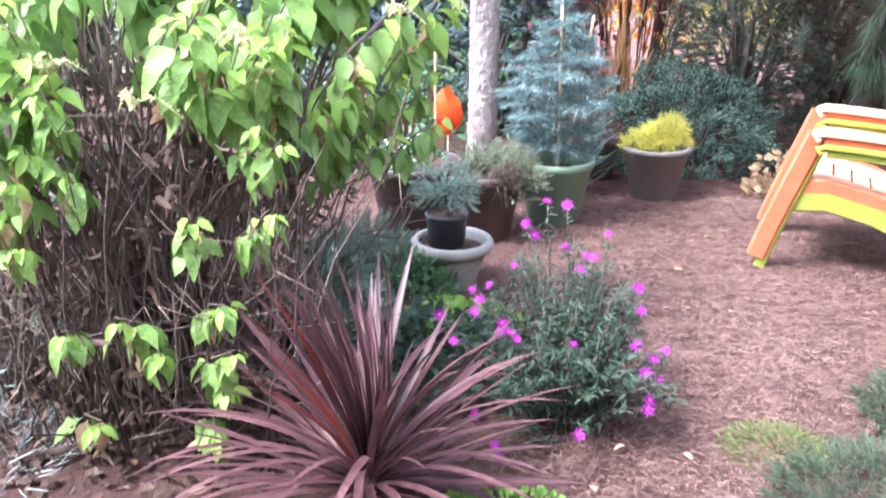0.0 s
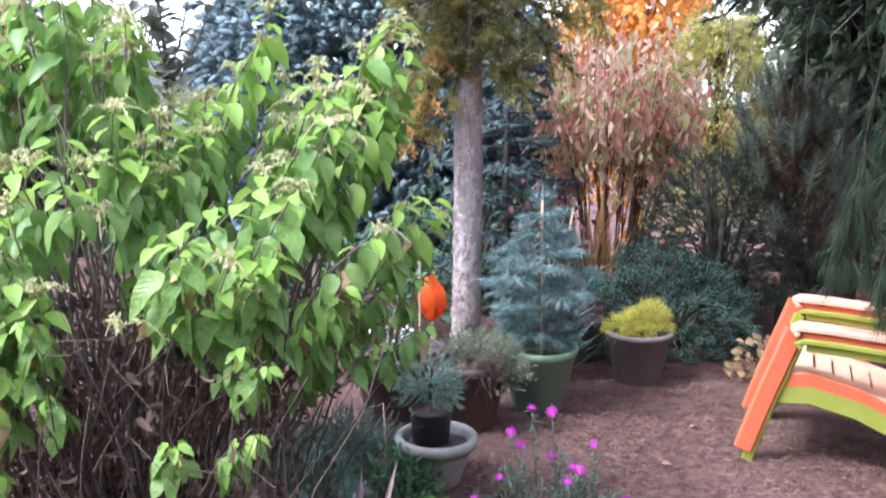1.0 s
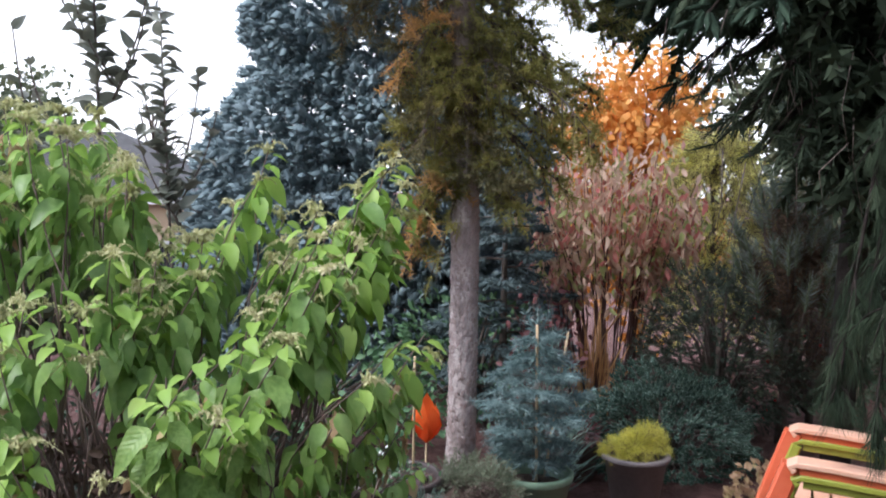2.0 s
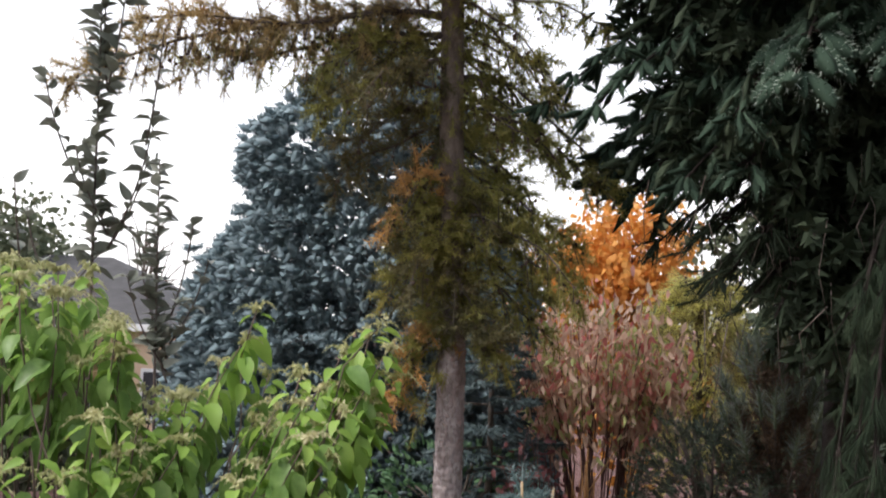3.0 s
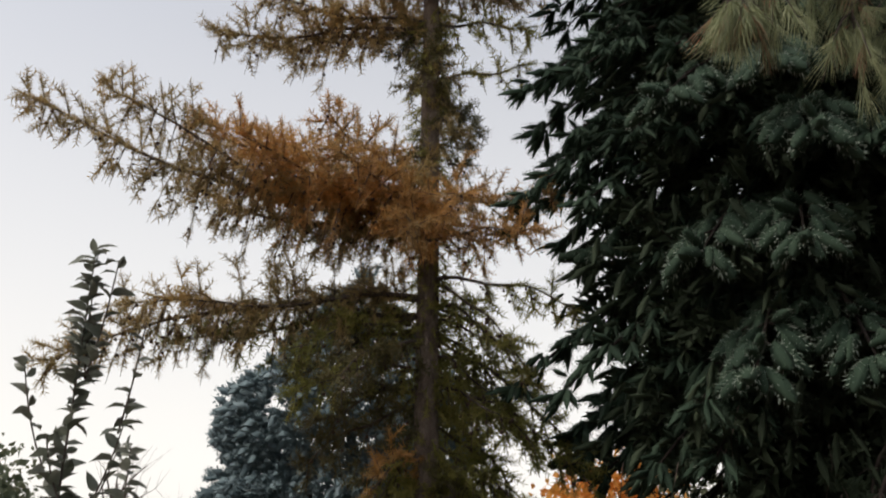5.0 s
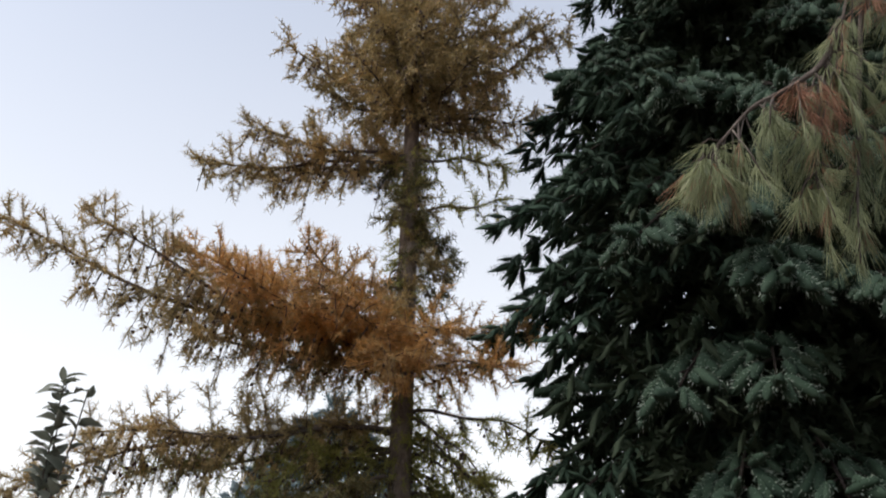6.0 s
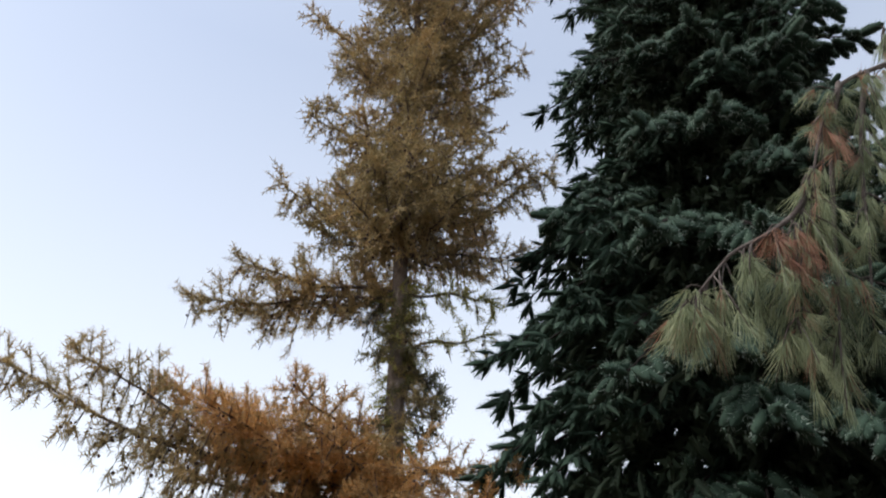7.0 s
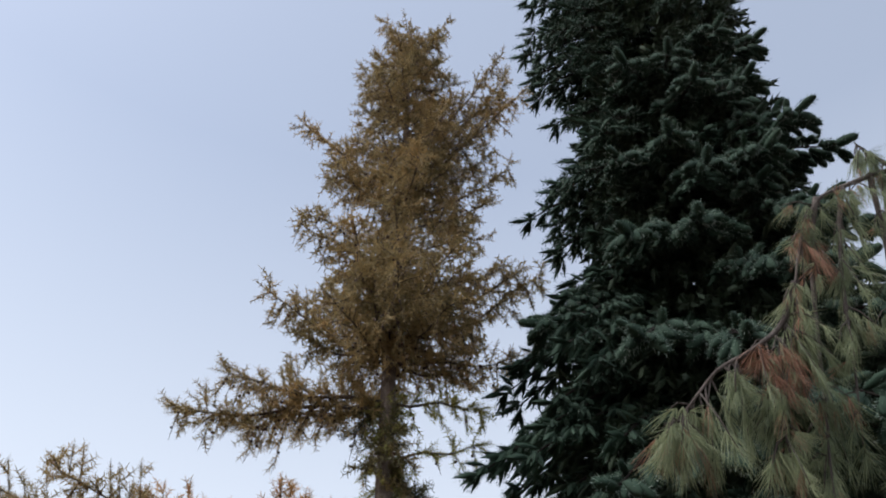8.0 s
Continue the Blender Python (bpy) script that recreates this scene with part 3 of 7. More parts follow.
# ---- conifers ----
def conifer(name, at, height, table, limbs, form, mats, label, z0=0.3, droop=0.25, shoot=(0.09, 0.13), step=0.055, trunk=0.1, seed=1, up=0.12, sag=0.35, back_thin=2.2, k=1.0, hang=0.0, fill=0, fill_at=(0.25, 0.85), fill_form=None, fill_up=(-1.6, -0.1), fill_size=None, mid=None):
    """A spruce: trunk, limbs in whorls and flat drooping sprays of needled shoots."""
    q = np.random.default_rng(seed)
    tree = thing(name, at, label, "tree")
    zz = np.linspace(0, height, 14)
    part("trunk", Soup().tube(np.stack([0 * zz, 0 * zz, zz], 1), trunk * (1 - zz / height * 0.93), 10), M["branch_bark"], tree, "dark scaly trunk")
    whorls = [(z0 + (height - z0) * 0.97 * (one + 0.5) / limbs, one * 2.39996 + q.normal(0, 0.2)) for one in range(limbs)]
    for z, az in whorls:
        d = np.array([math.cos(az), math.sin(az), 0])
        away = d[1] > 0.45
        length = profile_at(z, table) * q.uniform(0.72, 1.14)
        s = np.linspace(0, 1, 8)
        pts = np.array([0, 0, z]) + s[:, None] * d * length + np.stack([0 * s, 0 * s, length * (up * s - droop * s ** 1.6 + 0.12 * np.clip(s - 0.75, 0, 1))], 1)
        wood = Soup().tube(pts, k * np.linspace(0.012 + 0.01 * length, 0.004, 8), 5)
        heads, ways, sizes = [], [], []
        gap = step * (back_thin if away else 1.0) * 1.5
        for side in (-1, 1):
            for sb in np.arange(0.22 + q.uniform(0, 0.05), 1.0, gap / max(length, 0.15 * k)):
                p = np.array([np.interp(sb, s, pts[:, c]) for c in range(3)])
                ang = side * radians(q.uniform(38, 68))
                bd = np.array([d[0] * math.cos(ang) - d[1] * math.sin(ang), d[0] * math.sin(ang) + d[1] * math.cos(ang), q.normal(-0.05, 0.15)])
                bl = min(0.5, 0.36 * length * (1.05 - sb) + 0.1 * k) * q.uniform(0.7, 1.15)
                n = max(2, int(bl / (step * (back_thin if away else 1.0))))
                w = (np.arange(n) + 0.7) / n
                bp = p + w[:, None] * bd * bl - np.stack([0 * w, 0 * w, sag * bl * w ** 2 + 0 * w], 1)
                wood.tube(np.stack([p, (p + bp[-1]) / 2 + np.array([0, 0, sag * bl * 0.12]), bp[-1]]), (0.005 * k, 0.004 * k, 0.002 * k), 3)
                for turn_side in (-0.7, 0.7):
                    nd = bd + 1.25 * turn_side * np.array([-bd[1], bd[0], 0])
                    heads.append(bp)
                    ways.append(nd + np.stack([q.normal(0, 0.18, n), q.normal(0, 0.18, n), -sag * 1.1 * w - q.uniform(0, 0.35, n) - hang * q.uniform(0.4, 1.6, n)], 1))
                    sizes.append(q.uniform(*shoot, n))
                heads.append(bp[-1:])
                ways.append(bd[None] + np.array([[0, 0, -sag - 0.5 * hang]]))
                sizes.append(q.uniform(*shoot, 1) * 1.15)
        heads.append(pts[-2:])
        ways.append(np.stack([d, d]) + np.array([[0, 0, -0.1]]))
        sizes.append(q.uniform(*shoot, 2) * 1.2)
        limb = part("branch", wood, M["branch_bark"], tree)
        h, dd, sz = np.concatenate(heads), np.concatenate(ways), np.concatenate(sizes)
        part("foliage", Soup().tile(form, frames_for(dd, q.uniform(0, 6.28, len(h)), sz), h), mats, limb, kind="stuff")
    if fill:
        z = z0 + (height - z0) * (1 - np.sqrt(q.uniform(0, 1, fill)))
        a = q.uniform(0, 6.283, fill)
        r = np.array([profile_at(h, table) for h in z]) * q.uniform(*fill_at, fill)
        keep = np.sin(a) < 0.6
        at3 = np.stack([r * np.cos(a), r * np.sin(a), z - 0.15 * r], 1)[keep]
        d3 = np.stack([np.cos(a), np.sin(a), q.uniform(*fill_up, fill)], 1)[keep] + q.normal(0, 0.4, (int(keep.sum()), 3))
        part("inner_foliage", Soup().tile(fill_form, frames_for(d3, q.uniform(0, 6.28, len(d3)), q.uniform(*fill_size, len(d3))), at3), mats, tree, "shaded inner foliage", kind="stuff")
    if mid:
        count, span, shape, sizes = mid
        z = z0 + (height - z0) * (1 - np.sqrt(q.uniform(0, 1, count)))
        a = q.uniform(-3.6, -0.1, count)
        r = np.array([profile_at(h, table) for h in z]) * q.uniform(*span, count) ** 0.8
        at3 = np.stack([r * np.cos(a), r * np.sin(a), z - (0.1 + droop * 0.5) * r], 1)
        d3 = np.stack([np.cos(a), np.sin(a), q.uniform(-0.9, 0.1, count) - hang], 1) + q.normal(0, 0.45, (count, 3))
        part("inner_growth", Soup().tile(shape, frames_for(d3, q.uniform(0, 6.28, len(d3)), q.uniform(*sizes, len(d3))), at3), mats, tree, kind="stuff")
    tip = Soup().tile(form, frames_for(np.array([[0, 0, 1.0], [0.5, 0, 1], [-0.5, 0.2, 1], [0, -0.5, 1]]), np.zeros(4), np.full(4, shoot[1] * 1.4)), np.array([[0, 0, height - 0.05]] * 4))
    part("leader", tip, mats, tree, smooth=False)
    return tree


def tall_spruce(at):
    """The big spruce: drooping boughs that end in fans of plump frosted shoots, with dark hollows between them."""
    q = np.random.default_rng(21)
    tree = thing("spruce_tree", at, "tall dark green spruce with pale frosted shoot tips", "tree")
    mats = [M["spruce_needle"], M["spruce_bark"], M["spruce_tip"]]
    # same needles for low and inner growth, with its shade put into the green
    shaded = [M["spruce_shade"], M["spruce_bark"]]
    height, lean = 13.5, 0.035
    zz = np.linspace(0, height, 16)
    part("trunk", Soup().tube(np.stack([lean * zz, 0 * zz, zz], 1), 0.085 * (1 - 0.93 * zz / height), 10), M["spruce_bark"], tree, "dark scaly trunk")
    table = [(1.7, 0.6), (2.1, 0.95), (2.5, 1.25), (2.9, 1.6), (3.4, 1.5), (3.9, 1.7), (4.4, 1.6), (5.0, 1.65), (6.0, 1.45), (6.9, 1.2), (7.6, 1.22), (9.0, 1.05), (10.3, 1.12), (11.2, 1.05), (12.5, 0.6), (13.4, 0.1)]
    plump = finger_form(56, 0.175, 0.12, 0.036, 46, 5, 0.55, 4)
    dusky = finger_form(50, 0.14, 0.13, 0.032, 48, 5, 0.04, 3)
    plain = finger_form(28, 0.13, 0.16, 0.06, 50, 6, 0.2, 3)
    dull = finger_form(28, 0.14, 0.14, 0.042, 50, 7, 0.0, 3)
    old = needle_shoot(26, 0.34, 0.2, 58, 4, 0, 0.03)
    slim = finger_form(30, 0.06, 0.17, 0.045, 46, 8, 0.0, 3)

    def bough(z_tip, az, reach, fan, form, rich=1.0):
        d = np.array([math.cos(az), math.sin(az), 0])
        side = np.array([-d[1], d[0], 0])
        s = np.linspace(0, 1, 9)
        drop = 0.44 * reach
        root_z = z_tip + drop
        pts = np.array([lean * root_z, 0, root_z]) + np.outer(s, d) * reach + np.outer(0.1 * reach * np.sin(s * 3.14) - drop * s ** 1.5, [0, 0, 1.0])
        wood = Soup().tube(pts, np.linspace(0.012 + 0.01 * reach, 0.005, 9), 5)
        heads, ways, sizes, reached = [], [], [], []
        start = max(0.12, 1 - 0.95 / reach) if form is not dull else 0.35
        for sb in np.arange(start, 1.0, 0.15 / reach):
            p = np.array([np.interp(sb, s, pts[:, c]) for c in range(3)])
            u = (sb - start) / (1 - start)
            for w in (-1, 1):
                ll = fan * float(np.interp(u, [0, 0.35, 1], [0.55, 1.0, 0.35])) * q.uniform(0.7, 1.15)
                way = unit(d * q.uniform(0.5, 1.0) + w * side * q.uniform(0.7, 1.1) + [0, 0, q.normal(-0.12, 0.12)])
                n = max(1, int(ll / 0.12))
                x = (np.arange(n) + 0.4) / n
                line = p + np.outer(x, way) * ll - np.outer(0.85 * ll * x ** 2, [0, 0, 1.0])
                wood.tube(np.stack([p, line[n // 2], line[-1]]), (0.006, 0.005, 0.003), 3)
                for j in range(n):
                    for turn in (-1, 1):
                        heads.append(line[j] + q.normal(0, 0.012, 3))
                        ways.append(way + turn * np.cross(way, [0, 0, 1.0]) * q.uniform(0.4, 0.9) + [0, 0, -0.5 - 0.8 * x[j] - q.uniform(0, 0.8)])
                        sizes.append(q.uniform(0.13, 0.2))
                heads.append(line[-1])
                ways.append(way + [0, 0, -0.9])
                sizes.append(q.uniform(0.15, 0.2))
            if q.uniform() < 0.75 * rich:
                heads.append(p + q.normal(0, 0.02, 3))
                ways.append(d + side * q.normal(0, 0.5) + [0, 0, q.uniform(-0.2, 0.35)])
                sizes.append(q.uniform(0.12, 0.16))
            reached += [u] * (len(heads) - len(reached))
        heads.append(pts[-1])
        ways.append(d + [0, 0, -0.3])
        sizes.append(0.19)
        reached.append(1.0)
        limb = part("branch", wood, M["spruce_bark"], tree)
        mass = Soup()
        outer = np.array(reached) > 0.35
        grow = 1.22 if form is plump else 1.0
        for chosen, shape in ((outer, form), (~outer, slim if form is slim else dull)):
            n = int(chosen.sum())
            if n:
                mass.tile(shape, frames_for(np.array(ways)[chosen], q.uniform(0, 6.28, n), grow * np.array(sizes)[chosen]), np.array(heads)[chosen])
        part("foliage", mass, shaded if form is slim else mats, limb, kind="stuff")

    flank = [(2.2, 0.9), (2.54, 1.15), (2.73, 1.35), (2.92, 1.46), (3.05, 1.7), (3.2, 1.0), (3.45, 0.72), (3.7, 0.9), (3.88, 1.35), (4.0, 1.68), (4.3, 1.8), (4.6, 1.65), (4.97, 1.85), (5.95, 1.55), (6.9, 1.2), (7.58, 1.4), (8.3, 1.07), (9.0, 1.05), (9.5, 1.4), (11.0, 1.5), (12.5, 0.6), (13.4, 0.1)]
    right_side = [(6.0, 1.4), (7.0, 1.2), (8.3, 1.0), (8.8, 0.7), (9.3, 0.8), (9.8, 0.45), (10.3, 0.85), (10.9, 0.5), (11.7, 0.8), (12.5, 0.45), (13.4, 0.1)]
    count = 190
    for one in range(count):
        z = 1.9 + 11.2 * ((one + 0.5) / count) ** 1.08
        az = one * 2.39996 + q.normal(0, 0.25)
        facing = -math.sin(az)
        if z < 2.5 and math.cos(az) < -0.2:
            continue
        reach = profile_at(z, table) * q.uniform(0.74, 1.08)
        if math.cos(az) > 0.1 and z > 6:
            reach = min(reach, profile_at(z, right_side) / max(0.8, math.cos(az) + 0.5 * max(0.0, facing)))
        if z < 3.05 and facing > 0.35:
            reach *= 0.62
        if math.cos(az) < -0.6:
            reach = min(reach, profile_at(z, flank))
        if facing < -0.5:
            if one % 3 == 0 and z > 3.2:
                bough(z, az, reach, 0.34, dull, 0.3)
        else:
            bough(z, az, reach, q.uniform(0.24, 0.36), slim if z < 2.5 else plain if facing < -0.15 or z > 8.5 else plump if q.uniform() < 0.16 else dusky)
    # boughs that stand out from the outline
    for z, az, reach in ((3.08, 3.2, 1.82), (2.98, 3.42, 1.7), (2.85, 3.05, 1.42), (2.6, 3.6, 1.3), (2.35, 3.9, 1.1), (2.3, 3.3, 1.0), (2.2, 3.65, 0.95), (2.1, 4.3, 0.9), (2.15, 3.4, 0.9), (2.0, 3.6, 0.8), (1.95, 3.9, 0.95), (1.9, 4.3, 0.85), (1.85, 4.7, 0.9), (1.85, 5.1, 0.9), (1.9, 5.5, 0.9), (2.1, 4.9, 1.1), (2.2, 5.3, 1.2), (2.05, 3.2, 0.85), (4.14, 3.3, 1.9), (4.1, 3.12, 1.85), (3.78, 3.25, 1.2), (4.95, 3.25, 1.85), (4.85, 3.05, 1.7),
                         (5.9, 3.2, 1.55), (7.5, 3.15, 1.45), (9.4, 3.2, 1.3), (10.1, 3.1, 1.45), (10.8, 3.3, 1.5), (10.45, 3.5, 1.3), (8.45, 0.0, 0.98), (8.2, -0.3, 0.9), (10.4, 0.1, 0.95), (7.2, 0.1, 1.3), (7.0, -0.25, 1.1)):
        bough(z, az, reach, 0.28, slim if z < 2.5 else dusky if z < 8 else plain)
    for z, az, reach in ((2.95, 4.25, 1.55), (3.75, 4.75, 1.75), (3.2, 5.3, 1.6), (3.55, 4.1, 1.6), (3.9, 4.45, 1.75), (4.3, 5.0, 1.8), (4.35, 4.05, 1.75), (4.75, 4.6, 1.75), (5.2, 4.2, 1.7), (5.3, 5.05, 1.7), (5.75, 4.7, 1.6), (6.2, 4.15, 1.45), (6.4, 5.0, 1.45), (6.9, 4.55, 1.4), (7.3, 4.1, 1.35), (7.5, 5.1, 1.35), (8.0, 4.6, 1.25), (8.6, 4.2, 1.2), (9.0, 4.9, 1.1)):
        for turn in (-0.16, 0.14):
            bough(z + q.normal(0, 0.04), az + turn, reach * q.uniform(0.97, 1.06), 0.3, plump)
    for z in np.arange(2.4, 11.0, 0.24):
        for az in (q.uniform(2.85, 3.3), q.uniform(3.3, 3.9)):
            bough(z, az, profile_at(z, flank) * q.uniform(0.82, 1.02), q.uniform(0.26, 0.36), slim if z < 2.6 else plain if z > 7 else plump if az > 3.3 and q.uniform() < 0.15 else dusky)
    n = 2200
    z = 2.0 + 11.0 * (1 - np.sqrt(q.uniform(0, 1, n)))
    a = q.uniform(-3.4, 0.3, n)
    r = np.array([profile_at(h, table) for h in z]) * q.uniform(0.5, 0.88, n)
    keep = (z > 2.7) | (np.cos(a) > -0.2)
    at3 = np.stack([r * np.cos(a) + lean * z, r * np.sin(a), z - 0.1 * r], 1)[keep]
    d3 = np.stack([np.cos(a), np.sin(a), q.uniform(-1.8, -0.4, n)], 1)[keep] + q.normal(0, 0.4, (int(keep.sum()), 3))
    part("inner_growth", Soup().tile(dull, frames_for(d3, q.uniform(0, 6.28, len(d3)), q.uniform(0.14, 0.22, len(d3))), at3), [M["spruce_shade"]], tree, "inner shoots, shade put into their darker green", kind="stuff")
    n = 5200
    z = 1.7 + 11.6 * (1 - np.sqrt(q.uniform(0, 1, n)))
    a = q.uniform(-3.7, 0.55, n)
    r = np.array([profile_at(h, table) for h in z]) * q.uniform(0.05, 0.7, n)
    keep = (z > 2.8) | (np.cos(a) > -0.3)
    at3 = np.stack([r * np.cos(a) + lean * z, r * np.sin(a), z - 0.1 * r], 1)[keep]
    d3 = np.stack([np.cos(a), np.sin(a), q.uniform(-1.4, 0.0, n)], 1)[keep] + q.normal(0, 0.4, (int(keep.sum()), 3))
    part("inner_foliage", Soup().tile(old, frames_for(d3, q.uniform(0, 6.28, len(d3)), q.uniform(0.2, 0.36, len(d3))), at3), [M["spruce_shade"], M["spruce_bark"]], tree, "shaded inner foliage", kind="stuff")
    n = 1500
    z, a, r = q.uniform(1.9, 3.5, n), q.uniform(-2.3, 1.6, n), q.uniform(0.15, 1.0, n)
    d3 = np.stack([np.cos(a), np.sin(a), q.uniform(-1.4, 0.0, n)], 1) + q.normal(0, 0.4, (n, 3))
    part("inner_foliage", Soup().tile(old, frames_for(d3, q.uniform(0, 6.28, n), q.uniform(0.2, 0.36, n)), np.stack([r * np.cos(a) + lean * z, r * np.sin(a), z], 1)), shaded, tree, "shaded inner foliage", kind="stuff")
    # dead wood and thin hanging twigs under the lowest boughs
    low_twigs = Soup()
    for one in range(110):
        a = q.uniform(-2.9, -0.4)
        r = q.uniform(0.4, 1.2)
        p = np.array([r * math.cos(a), r * math.sin(a), q.uniform(1.9, 3.0)])
        e = p + np.array([q.normal(0, 0.08), q.normal(0, 0.08), -q.uniform(0.2, 0.55)])
        low_twigs.tube(np.stack([p, (p + e) / 2 + q.normal(0, 0.035, 3), e]), (0.004, 0.003, 0.0015), 3)
    part("dead_wood", low_twigs, M["branch_bark"], tree, "thin dead hanging twigs", kind="stuff")


tall_spruce((2.38, 4.6, 0))
blue_form = finger_form(24, 0.14, 0.18, 0.09, 58, 6, 0.4, 3)
conifer("blue_spruce", (-0.4, 9.0, -0.05), 5.2, [(0, 2.0), (1.5, 1.95), (2.6, 1.75), (2.95, 1.45), (3.2, 1.2), (3.6, 1.4), (4.0, 1.3), (4.4, 0.8), (5.2, 0.06)], 56, blue_form,
        [M["blue_needle"], M["branch_bark"], M["blue_tip"]], "dense silvery blue conical spruce behind the garden", z0=0.3, droop=0.12, shoot=(0.13, 0.18), step=0.21, trunk=0.13, seed=22, up=0.15, sag=0.2, back_thin=5.0, hang=-0.5, mid=(6500, (0.66, 1.02), finger_form(14, 0.3, 0.2, 0.17, 55, 6, 0.4, 3), (0.12, 0.17)), fill=2400, fill_at=(0.2, 0.6), fill_form=needle_shoot(26, 0.34, 0.16, 58, 4, 0, 0.03), fill_size=(0.22, 0.36), fill_up=(-0.4, 0.7))
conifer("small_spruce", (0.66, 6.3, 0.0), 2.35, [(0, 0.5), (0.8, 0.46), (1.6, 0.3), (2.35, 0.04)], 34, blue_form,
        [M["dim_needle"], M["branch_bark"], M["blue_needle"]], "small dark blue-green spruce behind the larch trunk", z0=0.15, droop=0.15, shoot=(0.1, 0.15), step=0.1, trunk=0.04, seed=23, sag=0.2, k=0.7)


# ---- larch ----
larch_brush = finger_form(31, 0.035, 0.24, 0.044, 66, 9, 0.0, 3)
larch_far = finger_form(16, 0.035, 0.24, 0.075, 66, 9, 0.0, 3), finger_form(8, 0.05, 0.32, 0.13, 66, 10, 0.0, 3)
larch_spur = finger_form(15, 0.05, 0.32, 0.08, 66, 10, 0.0, 3)
cone_form = lathe([(0.0, -1), (0.75, -0.5), (0.8, 0.2), (0.3, 0.9), (0, 1)], 5)
LARCH_TONES = ("larch_green", "larch_needle", "larch_tan", "larch_shade")


def larch_bough(tree, q, root, az, length, rise, wide, tone, full=1.0, up=0.16, hang=0.34, bow=-0.1):
    """A limb with flat side shoots like bottle brushes, some upright, some hanging with cones."""
    a = radians(az)
    d = np.array([math.cos(a), math.sin(a), 0])
    s = np.linspace(0, 1, 11)
    wav = 0.035 * length * np.sin(s * 6 + q.uniform(0, 6)) * s
    pts = root + s[:, None] * d * length + np.stack([-d[1] * wav, d[0] * wav, rise * s ** 1.35 + bow * length * np.sin(s * np.pi) + 0.02 * np.sin(s * 11 + q.uniform(0, 6))], 1)
    wood = Soup().tube(pts, np.linspace(0.007 + 0.008 * length, 0.003, 11), 5)
    run = [[], [], []]
    spur = [[], [], []]
    cones = []

    def put(group, at, way, size):
        group[0].append(at)
        group[1].append(way)
        group[2].append(size)

    for sb in np.arange(0.3, 1.0, 0.085 / length):
        k = min(9, int(sb * 10))
        put(run, np.array([np.interp(sb, s, pts[:, c]) for c in range(3)]), pts[k + 1] - pts[k], q.uniform(0.11, 0.15))
    for sb in np.arange(0.08, 1.0, 0.068 / length / full):
        for side in (-1, 1):
            p = np.array([np.interp(sb, s, pts[:, c]) for c in range(3)])
            ll = wide * float(np.interp(sb, [0, 0.2, 0.5, 1], [0.45, 0.85, 1.0, 0.4])) * q.uniform(0.55, 1.15)
            ang = side * radians(q.uniform(32, 72))
            kind = q.uniform()
            flat = np.array([d[0] * math.cos(ang) - d[1] * math.sin(ang), d[0] * math.sin(ang) + d[1] * math.cos(ang), 0])
            if kind < up:
                way, ll, bend = unit(flat * 0.55 + [0, 0, q.uniform(0.8, 1.6)]), min(ll, 0.34), 0.12
            elif kind < up + hang:
                way, ll, bend = unit(flat * 0.7 + [0, 0, -q.uniform(0.6, 2.0)]), max(0.14, 1.0 * ll), -0.35
            else:
                way, bend = unit(flat + [0, 0, q.normal(0.08, 0.18)]), -0.22
            thin = up < kind < up + hang
            n = max(2, int(ll / 0.08))
            w = np.arange(n) / n
            line = p + np.outer(w, way) * ll + np.outer(bend * ll * w ** 2, [0, 0, 1.0])
            end = p + way * ll * 1.05 + np.array([0, 0, bend * ll])
            wood.tube(np.stack([p, line[n // 2], end]), (0.0042, 0.003, 0.0014), 3)
            for j in range(n):
                if thin and q.uniform() < 0.15:
                    continue
                tang = way + np.array([0, 0, 2 * bend * w[j]])
                put(run, line[j], tang + q.normal(0, 0.1, 3), q.uniform(0.1, 0.145))
                for rep in range(2):
                    across = unit(np.cross(tang, q.normal(0, 1, 3)))
                    if not thin:
                        across[2] *= 0.6
                    put(spur, line[j] + tang * q.uniform(0, 0.05), tang * 0.75 + across, q.uniform(0.065, 0.13))
            if thin:
                for j in range(n):
                    cones.append(line[j] + q.normal(0, 0.012, 3) + [0, 0, -0.014])
    limb = part("branch", wood, M["branch_bark"], tree)
    mass = Soup()
    forms = larch_far if root[2] > 5.8 else (larch_brush, larch_spur)
    for form, (at, way, size) in zip(forms, (run, spur)):
        mass.tile(form, frames_for(np.array(way), q.uniform(0, 6.28, len(at)), np.array(size)), np.array(at))
    part("foliage", mass, [M[LARCH_TONES[tone]]], limb, kind="stuff", smooth=False)
    if cones:
        c = np.array(cones)
        part("cone_growth", Soup().tile(cone_form, frames_for(q.normal(0, 1, (len(c), 3)), np.zeros(len(c)), q.uniform(0.01, 0.015, len(c))), c), M["cone"], limb, "small dark cones", kind="stuff")


